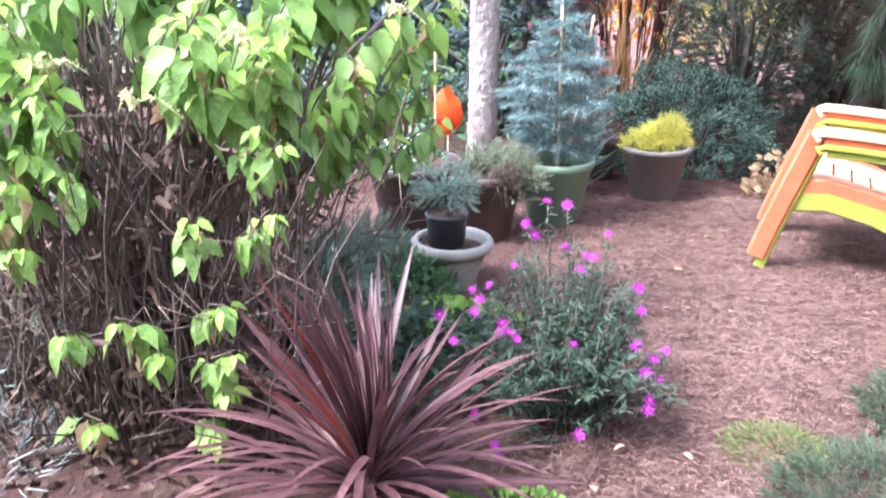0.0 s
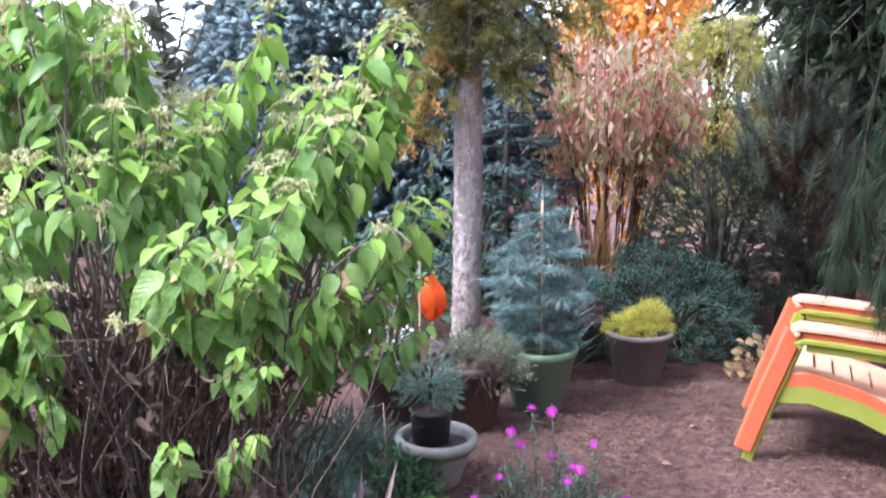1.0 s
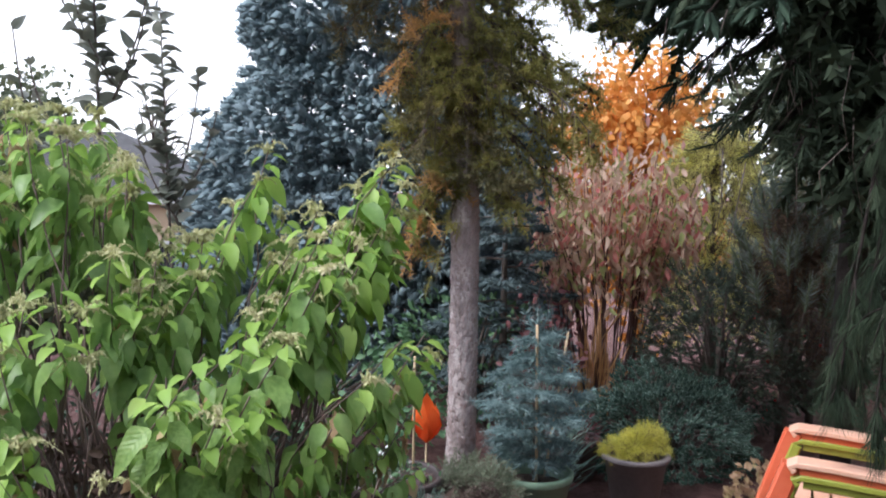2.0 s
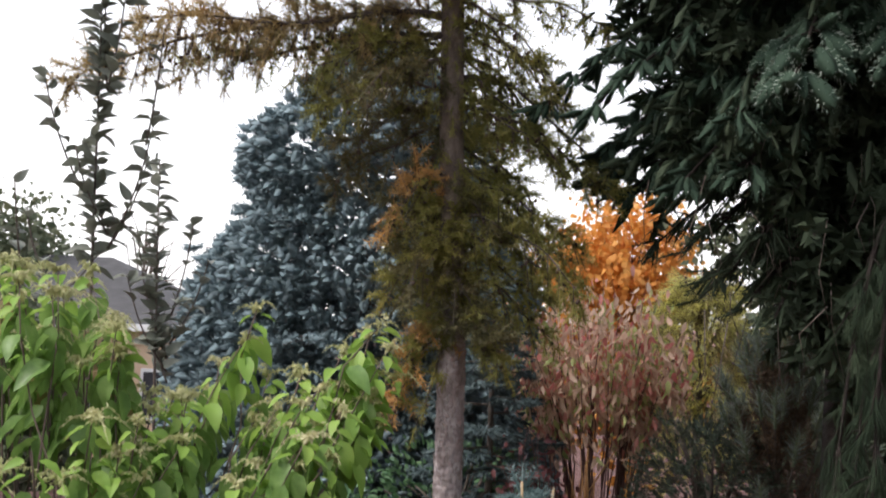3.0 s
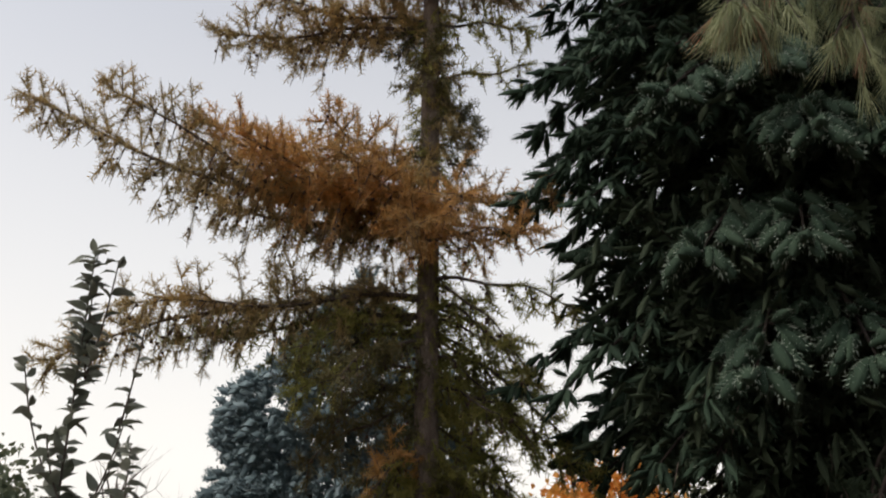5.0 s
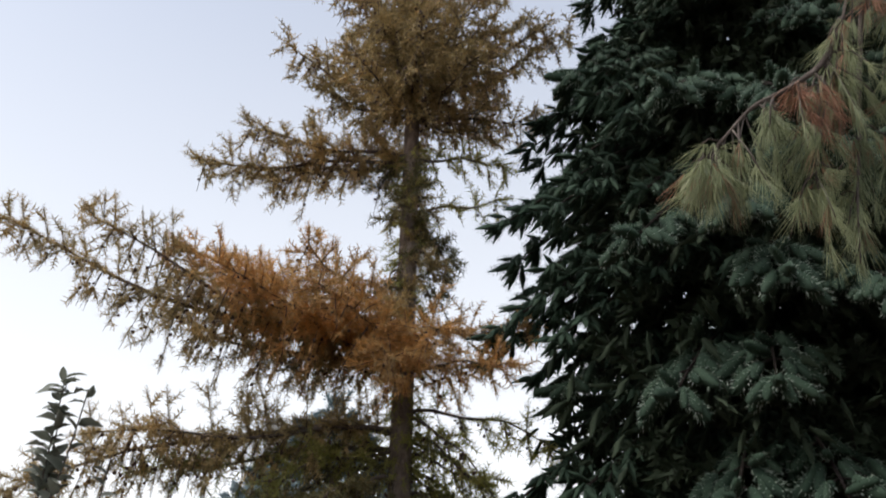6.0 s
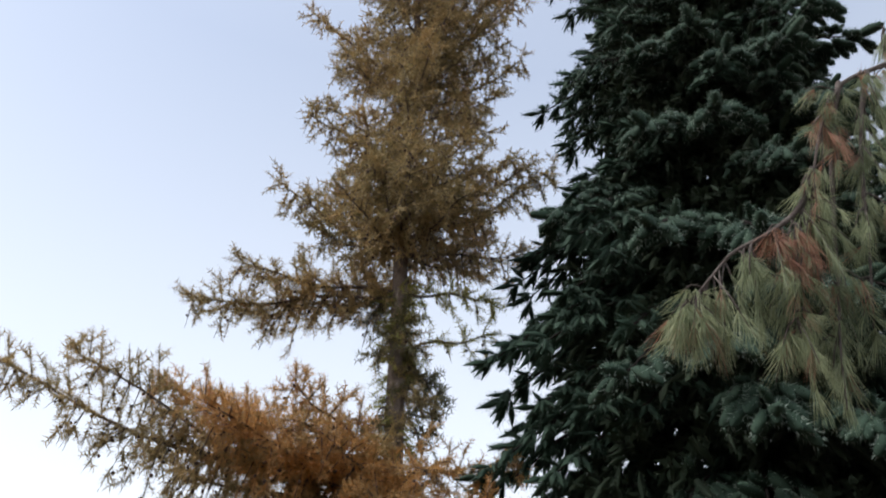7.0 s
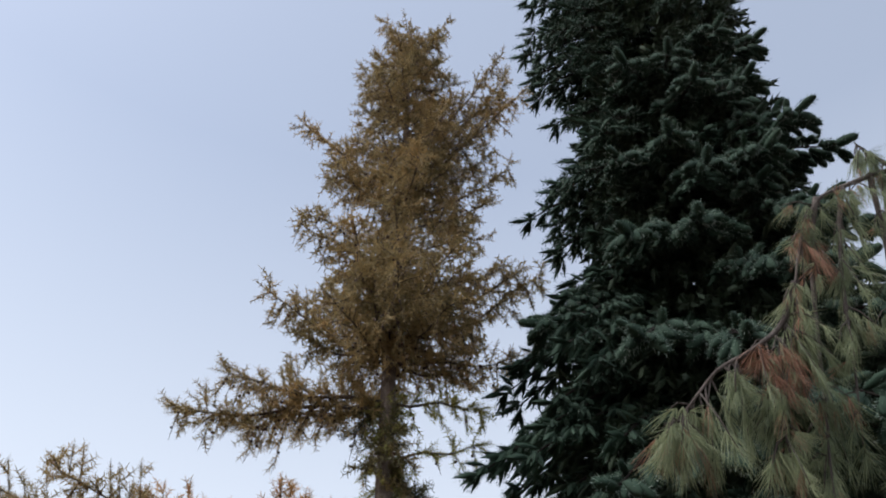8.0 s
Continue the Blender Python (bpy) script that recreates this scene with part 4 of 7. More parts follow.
def larch(at):
    q = np.random.default_rng(41)
    tree = thing("larch_tree", at, "tall larch with rust-orange and olive autumn needles", "tree")
    zz = np.linspace(0, 10.5, 40)
    tx = np.interp(zz, [0, 2, 3.3, 4.7, 6, 10.5], [0, 0, -0.05, -0.1, -0.125, -0.17]) + 0.008 * np.sin(zz * 1.7)
    rad = np.interp(zz, [0, 0.3, 2.5, 5, 10.5], [0.105, 0.08, 0.073, 0.06, 0.012])
    line = np.stack([tx, 0 * zz, zz], 1)
    cut = np.searchsorted(zz, 2.05)
    part("trunk", Soup().tube(line[:cut + 1], rad[:cut + 1] * 1.01, 20), M["larch_bark"], tree, "straight grey-pink flaking lower trunk")
    n = 1500
    z, a = q.uniform(0.02, 2.1, n), q.uniform(0, 6.283, n)
    r = np.interp(z, zz, rad) * 1.012
    up3 = np.stack([0.12 * np.cos(a), 0.12 * np.sin(a), np.ones(n)], 1) + q.normal(0, 0.12, (n, 3)) * [1, 1, 0]
    side3 = np.stack([-np.sin(a), np.cos(a), q.normal(0, 0.2, n)], 1)
    out3 = np.stack([np.cos(a), np.sin(a), np.zeros(n)], 1)
    foot = np.stack([np.interp(z, zz, tx) + r * np.cos(a), r * np.sin(a), z], 1)
    high, wide = q.uniform(0.012, 0.04, n)[:, None], q.uniform(0.006, 0.014, n)[:, None]
    v = np.stack([foot + side3 * wide, foot - side3 * wide, foot - side3 * wide * 0.7 + up3 * high, foot + side3 * wide * 0.8 + up3 * high * 0.9, foot + up3 * high * 0.45 + out3 * 0.004], 1).reshape(-1, 3)
    k = 5 * np.arange(n)[:, None]
    f = np.concatenate([k + [0, 4, 3], k + [3, 4, 2], k + [2, 4, 1], k + [1, 4, 0]], 0)
    part("flaking_bark", Soup().add(v, f), M["larch_flake"], tree, "thin flaking bark scales", kind="stuff", smooth=False)
    part("upper_trunk", Soup().tube(line[cut:], rad[cut:], 16), M["larch_bark_young"], tree, "brown younger bark among the branches")

    # height, compass angle, length, rise at the tip, half width, tone, fullness, share upright, share hanging, bow
    limbs = [(4.2, 184, 2.6, 0.62, 0.34, 2, 1.25, 0.24, 0.4, -0.06),
             (4.2, 196, 1.95, 0.42, 0.36, 2, 1.1, 0.2, 0.36, -0.06), (4.1, 172, 1.6, 0.3, 0.34, 2, 1.1, 0.2, 0.36, -0.06),
             (4.22, 214, 1.35, 0.1, 0.36, 1, 1.2, 0.16, 0.3, -0.04), (4.18, 240, 1.0, 0.0, 0.34, 1, 1.2, 0.12, 0.26, -0.02), (4.12, 280, 0.8, -0.1, 0.3, 1, 1.1, 0.1, 0.3, 0.0),
             (4.05, 318, 0.75, -0.12, 0.3, 1, 1.1, 0.1, 0.3, 0.0), (4.25, 348, 0.75, 0.06, 0.26, 1, 1.0, 0.12, 0.4, 0.0),
             (4.15, 190, 1.5, 0.5, 0.36, 1, 1.1, 0.24, 0.36, -0.02), (4.05, 204, 1.2, 0.32, 0.36, 1, 1.1, 0.2, 0.36, 0.0), (4.3, 182, 1.15, 0.32, 0.36, 1, 1.1, 0.22, 0.34, 0.02), (4.3, 225, 0.9, 0.22, 0.34, 1, 1.1, 0.2, 0.3, 0.02), (4.0, 260, 0.75, -0.15, 0.34, 1, 1.1, 0.1, 0.36, 0.02), (4.2, 160, 1.2, 0.25, 0.36, 2, 1.1, 0.2, 0.36, 0.0),
             (3.62, 178, 2.2, -0.46, 0.34, 2, 1.4, 0.1, 0.5, 0.05), (3.66, 187, 1.75, -0.22, 0.3, 2, 1.3, 0.14, 0.44, -0.02), (3.55, 170, 1.5, -0.22, 0.28, 0, 1.0, 0.06, 0.5, 0.02),
             (3.5, 196, 0.8, -0.25, 0.28, 0, 0.9, 0.06, 0.5, 0.02),
             (5.58, 183, 1.42, -0.28, 0.3, 2, 1.5, 0.2, 0.4, 0.0), (5.62, 192, 1.12, -0.02, 0.32, 2, 1.4, 0.28, 0.34, -0.05), (5.55, 172, 1.0, -0.12, 0.3, 2, 1.3, 0.2, 0.4, 0.0),
             (5.62, 356, 0.72, 0.0, 0.14, 0, 0.7, 0.2, 0.4, -0.02), (5.2, 10, 0.7, 0.2, 0.12, 0, 0.5, 0.1, 0.5, 0.0),
             (3.3, 2, 0.95, -0.62, 0.24, 0, 1.0, 0.05, 0.45, 0.1), (3.1, 348, 0.9, -0.5, 0.24, 0, 1.0, 0.05, 0.5, 0.08), (3.75, 356, 0.9, -0.12, 0.16, 0, 0.5, 0.1, 0.7, 0.05),
             (3.6, 330, 0.62, -0.45, 0.2, 0, 0.6, 0.04, 0.6, 0.08), (3.45, 12, 0.7, -0.7, 0.22, 0, 0.6, 0.04, 0.6, 0.1)]
    # olive boughs that hang round the trunk, some with shade put into their colour
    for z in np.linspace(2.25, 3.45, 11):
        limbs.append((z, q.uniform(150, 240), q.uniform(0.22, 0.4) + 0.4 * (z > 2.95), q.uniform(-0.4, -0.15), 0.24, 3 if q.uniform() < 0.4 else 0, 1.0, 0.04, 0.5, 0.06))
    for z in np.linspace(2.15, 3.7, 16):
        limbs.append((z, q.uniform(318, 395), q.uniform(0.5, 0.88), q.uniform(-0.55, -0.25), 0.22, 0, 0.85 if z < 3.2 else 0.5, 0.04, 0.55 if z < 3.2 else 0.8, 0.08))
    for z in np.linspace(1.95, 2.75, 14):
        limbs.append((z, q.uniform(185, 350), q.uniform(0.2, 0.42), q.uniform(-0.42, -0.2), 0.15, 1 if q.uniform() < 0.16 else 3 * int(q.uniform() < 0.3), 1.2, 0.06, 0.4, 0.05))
    for z in np.linspace(1.8, 2.1, 5):
        limbs.append((z, q.uniform(185, 225), q.uniform(0.2, 0.32), q.uniform(-0.55, -0.35), 0.13, 1 if q.uniform() < 0.4 else 0, 1.2, 0.04, 0.5, 0.04))
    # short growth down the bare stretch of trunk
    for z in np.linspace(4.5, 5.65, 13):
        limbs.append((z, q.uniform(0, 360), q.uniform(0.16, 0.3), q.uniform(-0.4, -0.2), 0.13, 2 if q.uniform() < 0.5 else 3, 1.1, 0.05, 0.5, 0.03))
    # the crown in whorls
    for z in np.arange(6.0, 10.3, 0.27):
        reach = float(np.interp(z, [6.0, 6.6, 7.0, 7.6, 8.1, 8.7, 9.3, 9.9, 10.3], [0.78, 0.86, 0.78, 0.72, 0.6, 0.6, 0.5, 0.4, 0.26]))
        turn = q.uniform(0, 360)
        for k in range(5):
            r = reach * q.uniform(0.66, 1.12)
            limbs.append((z + q.normal(0, 0.06), turn + 72 * k + q.normal(0, 14), r, r * q.uniform(-0.1, 0.4), 0.3 * reach / 0.8, 2, 1.15, 0.22, 0.32, -0.06))
    limbs += [(6.05, 268, 0.95, 0.1, 0.36, 2, 1.2, 0.16, 0.3, 0.0), (5.95, 235, 0.85, 0.02, 0.3, 2, 1.1, 0.16, 0.34, 0.0), (6.02, 305, 0.85, 0.05, 0.3, 2, 1.1, 0.16, 0.34, 0.0),
              (6.05, 187, 0.98, 0.4, 0.26, 2, 1.1, 0.26, 0.3, -0.08), (6.2, 352, 1.15, 0.62, 0.32, 2, 1.1, 0.2, 0.3, -0.1), (6.0, 6, 1.0, 0.2, 0.32, 2, 1.1, 0.16, 0.4, -0.05),
              (7.9, 184, 1.0, 0.7, 0.22, 2, 1.1, 0.3, 0.2, -0.08), (6.9, 186, 0.82, 0.35, 0.24, 2, 1.1, 0.26, 0.3, -0.06),
              (7.8, 4, 1.0, 1.95, 0.32, 2, 1.1, 0.2, 0.3, -0.05), (8.0, 352, 1.1, 1.3, 0.3, 2, 1.1, 0.2, 0.3, -0.05), (7.7, 10, 0.85, 1.0, 0.28, 2, 1.1, 0.2, 0.3, -0.04),
              (8.1, 0, 1.0, 1.75, 0.3, 2, 1.1, 0.2, 0.3, -0.05), (8.3, 340, 0.9, 1.3, 0.3, 2, 1.1, 0.2, 0.3, -0.05), (7.5, 356, 0.95, 0.7, 0.3, 2, 1.1, 0.2, 0.34, -0.05), (8.6, 8, 0.95, 0.9, 0.26, 2, 1.1, 0.2, 0.3, -0.05), (6.4, 345, 1.0, 0.3, 0.3, 2, 1.1, 0.16, 0.36, -0.05),
              (9.9, 175, 0.32, 0.75, 0.16, 2, 1.1, 0.3, 0.2, -0.02), (9.85, 350, 0.4, 0.8, 0.18, 2, 1.1, 0.3, 0.2, -0.02)]
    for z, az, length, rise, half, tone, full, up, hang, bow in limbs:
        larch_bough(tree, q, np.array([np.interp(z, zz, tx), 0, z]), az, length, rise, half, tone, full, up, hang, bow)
    # short brushes straight on the trunk
    n = 330
    z = q.uniform(1.85, 5.7, n)
    a = q.uniform(0, 6.283, n)
    r = np.interp(z, zz, rad)
    at3 = np.stack([np.interp(z, zz, tx) + r * np.cos(a), r * np.sin(a), z], 1)
    d3 = np.stack([np.cos(a), np.sin(a), q.uniform(-1.6, 0.3, n)], 1)
    part("trunk_growth", Soup().tile(larch_brush, frames_for(d3, q.uniform(0, 6.28, n), q.uniform(0.09, 0.17, n)), at3), [M["larch_green"]], tree, kind="stuff", smooth=False)


larch((0.25, 4.7, 0))


# ---- the leafy shrub ----
def leafy_shrub():
    q = np.random.default_rng(51)
    shrub = thing("leafy_shrub", (-0.95, 2.45, 0), "large shrub with drooping bright green leaves and bare brown stems", "shrub")
    base = np.array([-0.95, 2.45, 0])
    leaf = leaf_form(0.54, 0.4, 0.35, 0, 0.36, 5, 0.15)
    small = leaf_form(0.52, 0.4, 0.3, 1, 0.38, 6, 0.1)
    dry = leaf_form(0.5, 0.6, 0.6, 2, 0.35, 6, 0.4)
    far, near = Soup(), []
    floret = Soup()
    tips = []
    for k in range(135):
        # crown outline: wide, higher at the back, spilling to the right
        ang, rad = q.uniform(0, 6.283), math.sqrt(q.uniform())
        tx, ty = -1.05 + 1.05 * rad * math.cos(ang), 2.62 + 0.72 * rad * math.sin(ang)
        top = 1.3 + 0.45 * np.clip((ty - 2.1) / 0.9, -0.3, 1.1) + q.uniform(-0.2, 0.16)
        if rad > 0.8:
            top -= 0.2 * q.uniform()
        top += 0.24 * (tx < -0.85 and ty > 2.5)
        # the crown rises in humps, with a dip between the two main ones
        cap = np.interp(tx * 2.9 / ty, [-1.5, -1.08, -0.98, -0.7, -0.62, -0.52, -0.42, -0.3, -0.18, 0.0], [2.04, 2.0, 1.6, 1.58, 1.84, 1.86, 1.7, 1.62, 1.82, 1.3])
        top = min(top, 1.9 + (cap - 1.9) * ty / 2.9)
        tips.append((tx, ty, top, 0))
    side_shoots = [(-0.11, 2.95, 1.86), (-0.08, 2.9, 1.78), (-0.15, 3.0, 1.82), (-0.05, 2.95, 1.68), (-0.12, 2.85, 1.6), (-0.56, 2.98, 1.9), (-0.6, 2.95, 1.78), (-0.24, 2.95, 1.76), (-0.2, 3, 1.72), (-0.16, 2.95, 1.62), (0, 2.75, 1.28), (0.03, 2.8, 1.2)]
    front_shoots = [(-1.12, 2.0, 1.34), (-1.06, 1.98, 1.04), (-1.12, 1.95, 0.98), (-1.0, 2.0, 1.12), (-1.2, 2.05, 1.1), (-0.64, 1.98, 1.3), (-0.62, 2, 1.25), (-0.45, 2.05, 1.24), (-0.43, 2.1, 1.2), (-1.15, 1.98, 1.2), (-1.05, 2, 1.16)]
    low_sprigs = [(-1.02, 1.9, 0.46), (-0.88, 1.9, 0.5), (-0.77, 1.88, 0.4), (-0.59, 1.88, 0.54), (-0.57, 1.87, 0.42), (-0.6, 1.87, 0.3), (-0.64, 1.85, 0.17), (-0.99, 1.9, 0.18)]
    mid_sprigs = [(-0.1, 2.7, 1.12), (-0.12, 2.65, 0.92), (-0.02, 2.6, 0.88), (-0.25, 2.6, 0.97), (-0.3, 2.55, 0.93), (-0.2, 2.62, 0.9), (-0.05, 2.7, 1.02), (-0.15, 2.6, 1.02), (-0.26, 2.5, 0.86), (-0.34, 2.45, 0.8), (-0.08, 2.6, 0.82), (-0.18, 2.55, 0.84), (-0.66, 1.9, 0.78), (-0.44, 2, 0.94), (-1.09, 1.9, 0.88), (-1.08, 1.9, 0.7), (-1.2, 1.92, 0.98), (-0.48, 2, 0.76), (-0.33, 2.4, 0.9), (-1.12, 1.92, 1.06), (-1, 1.95, 1.08), (-1.05, 1.93, 0.94), (-1.15, 1.9, 0.8), (-0.98, 1.93, 0.9), (-0.5, 2.02, 0.98), (-0.38, 2.3, 0.98)]
    tips += [(*t, 2) for t in side_shoots] + [(*t, 0) for t in front_shoots] + [(*t, 1) for t in mid_sprigs + low_sprigs]

    def leaf_floor(x, y):
        """Lowest height at which the big leaves hang; below it the shrub is bare."""
        low_z = np.interp(2 * x / y, [-1.3, -1.0, -0.94, -0.77, -0.7, -0.45, -0.3, -0.1], [0.8, 0.8, 1.24, 1.24, 0.98, 0.92, 0.88, 0.75])
        return 1.6 - (1.6 - low_z) * y / 2
    for k, (tx, ty, tz, habit) in enumerate(tips):
        low, limy = habit == 1, habit == 2
        b0 = np.array([-0.95 + 0.19 * q.normal() + (tx + 0.95) * 0.22, max(2.12, 2.42 + 0.16 * q.normal()), 0.0])
        t3 = np.array([tx, ty, tz])
        s = np.linspace(0, 1, 10)
        mid = (b0 + t3) / 2 + np.array([-(tx + 0.95) * 0.18, -(ty - 2.45) * 0.18, 0.1])
        pts = ((1 - s) ** 2)[:, None] * b0 + (2 * s * (1 - s))[:, None] * mid + (s ** 2)[:, None] * t3
        pts[1:-1] += q.normal(0, 0.016, (8, 3))
        part("stem", Soup().tube(pts - base, np.linspace(q.uniform(0.005, 0.009), 0.0022, 10), 5), M["twig"], shrub)
        length = np.linalg.norm(np.diff(pts, axis=0), axis=1).sum()
        reach = 0.13 if low else q.uniform(0.28, 0.5)
        start = max(0.1, 1 - reach / length)
        count = max(3, int(reach / (0.014 if low else 0.043)))
        out = unit(np.array([tx + 0.95, ty - 2.5, 0.0]) + np.array([0.001, -0.15, 0]))
        for j in range(count):
            u = start + (1 - start) * (j + 0.5) / count
            p = np.array([np.interp(u, s, pts[:, c]) for c in range(3)])
            a0 = j * 1.3 + q.uniform(0, 0.8)
            for half in (0, math.pi):
                a = a0 + half
                hd = np.array([math.cos(a), math.sin(a), 0]) + 0.45 * out
                young = (1 - u) * length < (0.045 if low else 0.1)
                drop = (q.uniform(0.2, 1.2) if low else q.uniform(0.0, 0.5)) if young else q.uniform(0.4, 2.1)
                size = (q.uniform(0.035, 0.06) if low else q.uniform(0.055, 0.085)) if young else q.uniform(0.08, 0.14) * (0.7 if low else 1)
                if p[2] - 0.09 < leaf_floor(p[0], p[1]) and not low:
                    continue
                d = unit(np.array([hd[0], hd[1], -drop]))
                stalk = p + d * 0.018
                if young or limy and q.uniform() < 0.55:
                    far.tile(small, frames_for(d[None], q.normal(0, 0.4, 1), np.array([size])), (stalk - base)[None])
                elif q.uniform() < 0.045 + 0.16 * (p[2] < 1.15):
                    far.tile(dry, frames_for(d[None] * [[1, 1, 2]], q.normal(0, 0.5, 1), np.array([size * 0.9])), (stalk - base)[None])
                else:
                    near.append((stalk - base, d, q.normal(0, 0.4), size))
        if not low and q.uniform() < (0.92 if ty > 2.4 else 0.4):
          for plume in range(7 if tx < -0.9 else 4):
            d = unit(np.array([q.normal(0, 0.6), q.normal(0, 0.6), 0.75]))
            n = 30
            w = np.arange(n) / n
            ln = q.uniform(0.08, 0.17)
            hp = t3 + w[:, None] * d * ln - np.stack([0 * w, 0 * w, 0.85 * ln * w * w], 1)
            floret.tile(kite_form(0.45), frames_for(q.normal(0, 0.8, (n, 3)) + [0, 0, -0.9], q.uniform(0, 6, n), q.uniform(0.012, 0.026, n) * (1.25 - w)), hp - base)
            floret.tube(np.stack([t3, hp[n // 2], hp[-1]]) - base, (0.002, 0.0015, 0.001), 3)
    # the leaves that hang nearest the path are leaves of their own, the rest is one mass
    near.sort(key=lambda r: r[0][1] + 0.3 * abs(r[0][0] - 0.4))
    shapes = [Soup().add(*leaf_form(w, fo, cu, 0, 0.33, 8, 0.18)).mesh("leaf", [M["shrub_leaf_part"]]) for w, fo, cu in ((0.58, 0.35, 0.35), (0.5, 0.6, 0.5), (0.6, 0.2, 0.2), (0.54, 0.4, 0.7))]
    for n, (p, d, roll, size) in enumerate(near[:300]):
        m = frames_for(d[None], np.array([roll]), np.array([size]))[0]
        ob = new("leaf", shapes[n % 4])
        ob.parent = shrub
        ob.matrix_basis = Matrix([[*m[0], p[0]], [*m[1], p[1]], [*m[2], p[2]], [0, 0, 0, 1]])
    rest = near[300:]
    far.tile(leaf, frames_for(np.array([r[1] for r in rest]), np.array([r[2] for r in rest]), np.array([r[3] for r in rest])), np.array([r[0] for r in rest]))
    part("leafage", far, [M["shrub_leaf"], M["shrub_young"], M["shrub_brown"]], shrub, kind="stuff")
    part("spent_bloom", floret, M["spent_flower"], shrub, "cream spent flower plumes", kind="stuff", smooth=False)
    # bare inner twigs
    tw = Soup()
    for k in range(300):
        b0 = np.array([np.clip(q.normal(0, 0.3), -0.65, 0.42), np.clip(q.normal(-0.12, 0.2), -0.42, 0.4), 0.0])
        lean = np.array([b0[0] * q.uniform(0.1, 0.5) + np.clip(q.normal(0, 0.2), -0.35, 0.3), b0[1] * 0.4 + q.normal(0, 0.15), q.uniform(0.45, 1.15)])
        s = np.linspace(0, 1, 6)[:, None]
        pts = b0 + s * lean + np.sin(s * 3.1) * q.normal(0, 0.09, 3) + q.normal(0, 0.018, (6, 3))
        tw.tube(pts, np.linspace(q.uniform(0.0012, 0.004), 0.001, 6), 4)
        if k % 2:
            p = pts[q.integers(1, 5)]
            for rep in range(2):
                tw.tube(np.stack([p, p + q.normal(0, 0.06, 3), p + q.normal(0, 0.12, 3)]), (0.002, 0.0016, 0.001), 3)
    part("twig_tangle", tw, M["twig"], shrub, "tangle of dry brown twigs", kind="stuff")
    n = 1500
    at = np.stack([np.clip(q.normal(0, 0.33, n), -0.7, 0.45), q.normal(-0.15, 0.2, n), q.uniform(0.03, 1.05, n)], 1)
    part("withered_leafage", Soup().tile(leaf_form(0.45, 1.0, 0.9, 0, 0.4, 5, 0.6), frames_for(q.normal(0, 1, (n, 3)) + [0, 0, -0.8], q.uniform(0, 6, n), q.uniform(0.02, 0.055, n)), at), M["withered_leaf"], shrub, "withered brown leaves among the stems", kind="stuff")


leafy_shrub()
scatter("leaf_litter", leaf_form(0.5, 0.5, 0.5, 0, 0.4, 3, 0.4), 1700, (-1.75, -0.3, 1.85, 3.1), (0.025, 0.06), M["withered_leaf"], "dark brown fallen leaves under the leafy shrub", "leaves", 0.3, 0.008, 58)


# ---- pots ----
def pot(name, at, top, bottom, height, mat, label, lip=0.02, band=0.035, fill=0.8, group="pots in the garden"):
    p = thing(name, at, label, "pot", group)
    wall = 0.008
    pr = [(0.001, 0.0), (bottom - 0.01, 0.0), (bottom, 0.008), (top - lip * 0.7, height - band), (top - lip * 0.3, height - band + 0.004), (top, height - band * 0.55), (top, height - 0.006), (top - 0.006, height),
          (top - lip, height), (top - lip - 0.004, height - 0.008), (top - lip - wall, height - band), (bottom - wall, 0.02), (0.001, 0.02)]
    part("body", Soup().add(*lathe(pr, 48)), M[mat], p)
    r = bottom + (top - lip - bottom) * fill - wall * 0.5
    q = np.random.default_rng(int(1000 * top))
    rings = [(0.001, height * fill + 0.02)] + [(r * k / 6, height * fill + 0.012 * q.uniform(-1, 1) + 0.015 * (1 - k / 6)) for k in range(1, 7)]
    part("soil", Soup().add(*lathe(rings[::-1], 32)), M["soil"], p, "dark potting soil")
    return p


def tuft_plant(name, at, form, mats, label, category, points, ways, sizes, rolls=None, stems=None, stem_mat="stem_bark"):
    p = thing(name, at, label, category)
    q = np.random.default_rng(5)
    n = len(points)
    part("foliage", Soup().tile(form, frames_for(np.asarray(ways), q.uniform(0, 6.28, n) if rolls is None else rolls, np.asarray(sizes)), np.asarray(points)), mats, p, kind="stuff", smooth=False)
    if stems is not None:
        part("stem_growth", stems, M[stem_mat], p, kind="stuff")
    return p


# green pot with a staked blue spruce
pot("green_pot", (0.6, 4.19, 0), 0.205, 0.13, 0.335, "green_plastic", "large sage-green plastic nursery pot", 0.02, 0.045)
conifer("potted_blue_spruce", (0.6, 4.19, 0.24), 0.84, [(0, 0.06), (0.1, 0.17), (0.25, 0.16), (0.33, 0.26), (0.5, 0.25), (0.6, 0.17), (0.68, 0.09), (0.84, 0.02)], 27, finger_form(34, 0.05, 0.26, 0.045, 58, 7, 0.4, 3),
        [M["blue_pot_needle"], M["stem_bark"], M["blue_pot_needle"]], "young silvery blue spruce in the green pot", z0=0.12, droop=0.08, shoot=(0.08, 0.115), step=0.05, trunk=0.012, seed=24, up=0.22, sag=0.1, back_thin=1.3, k=0.22)


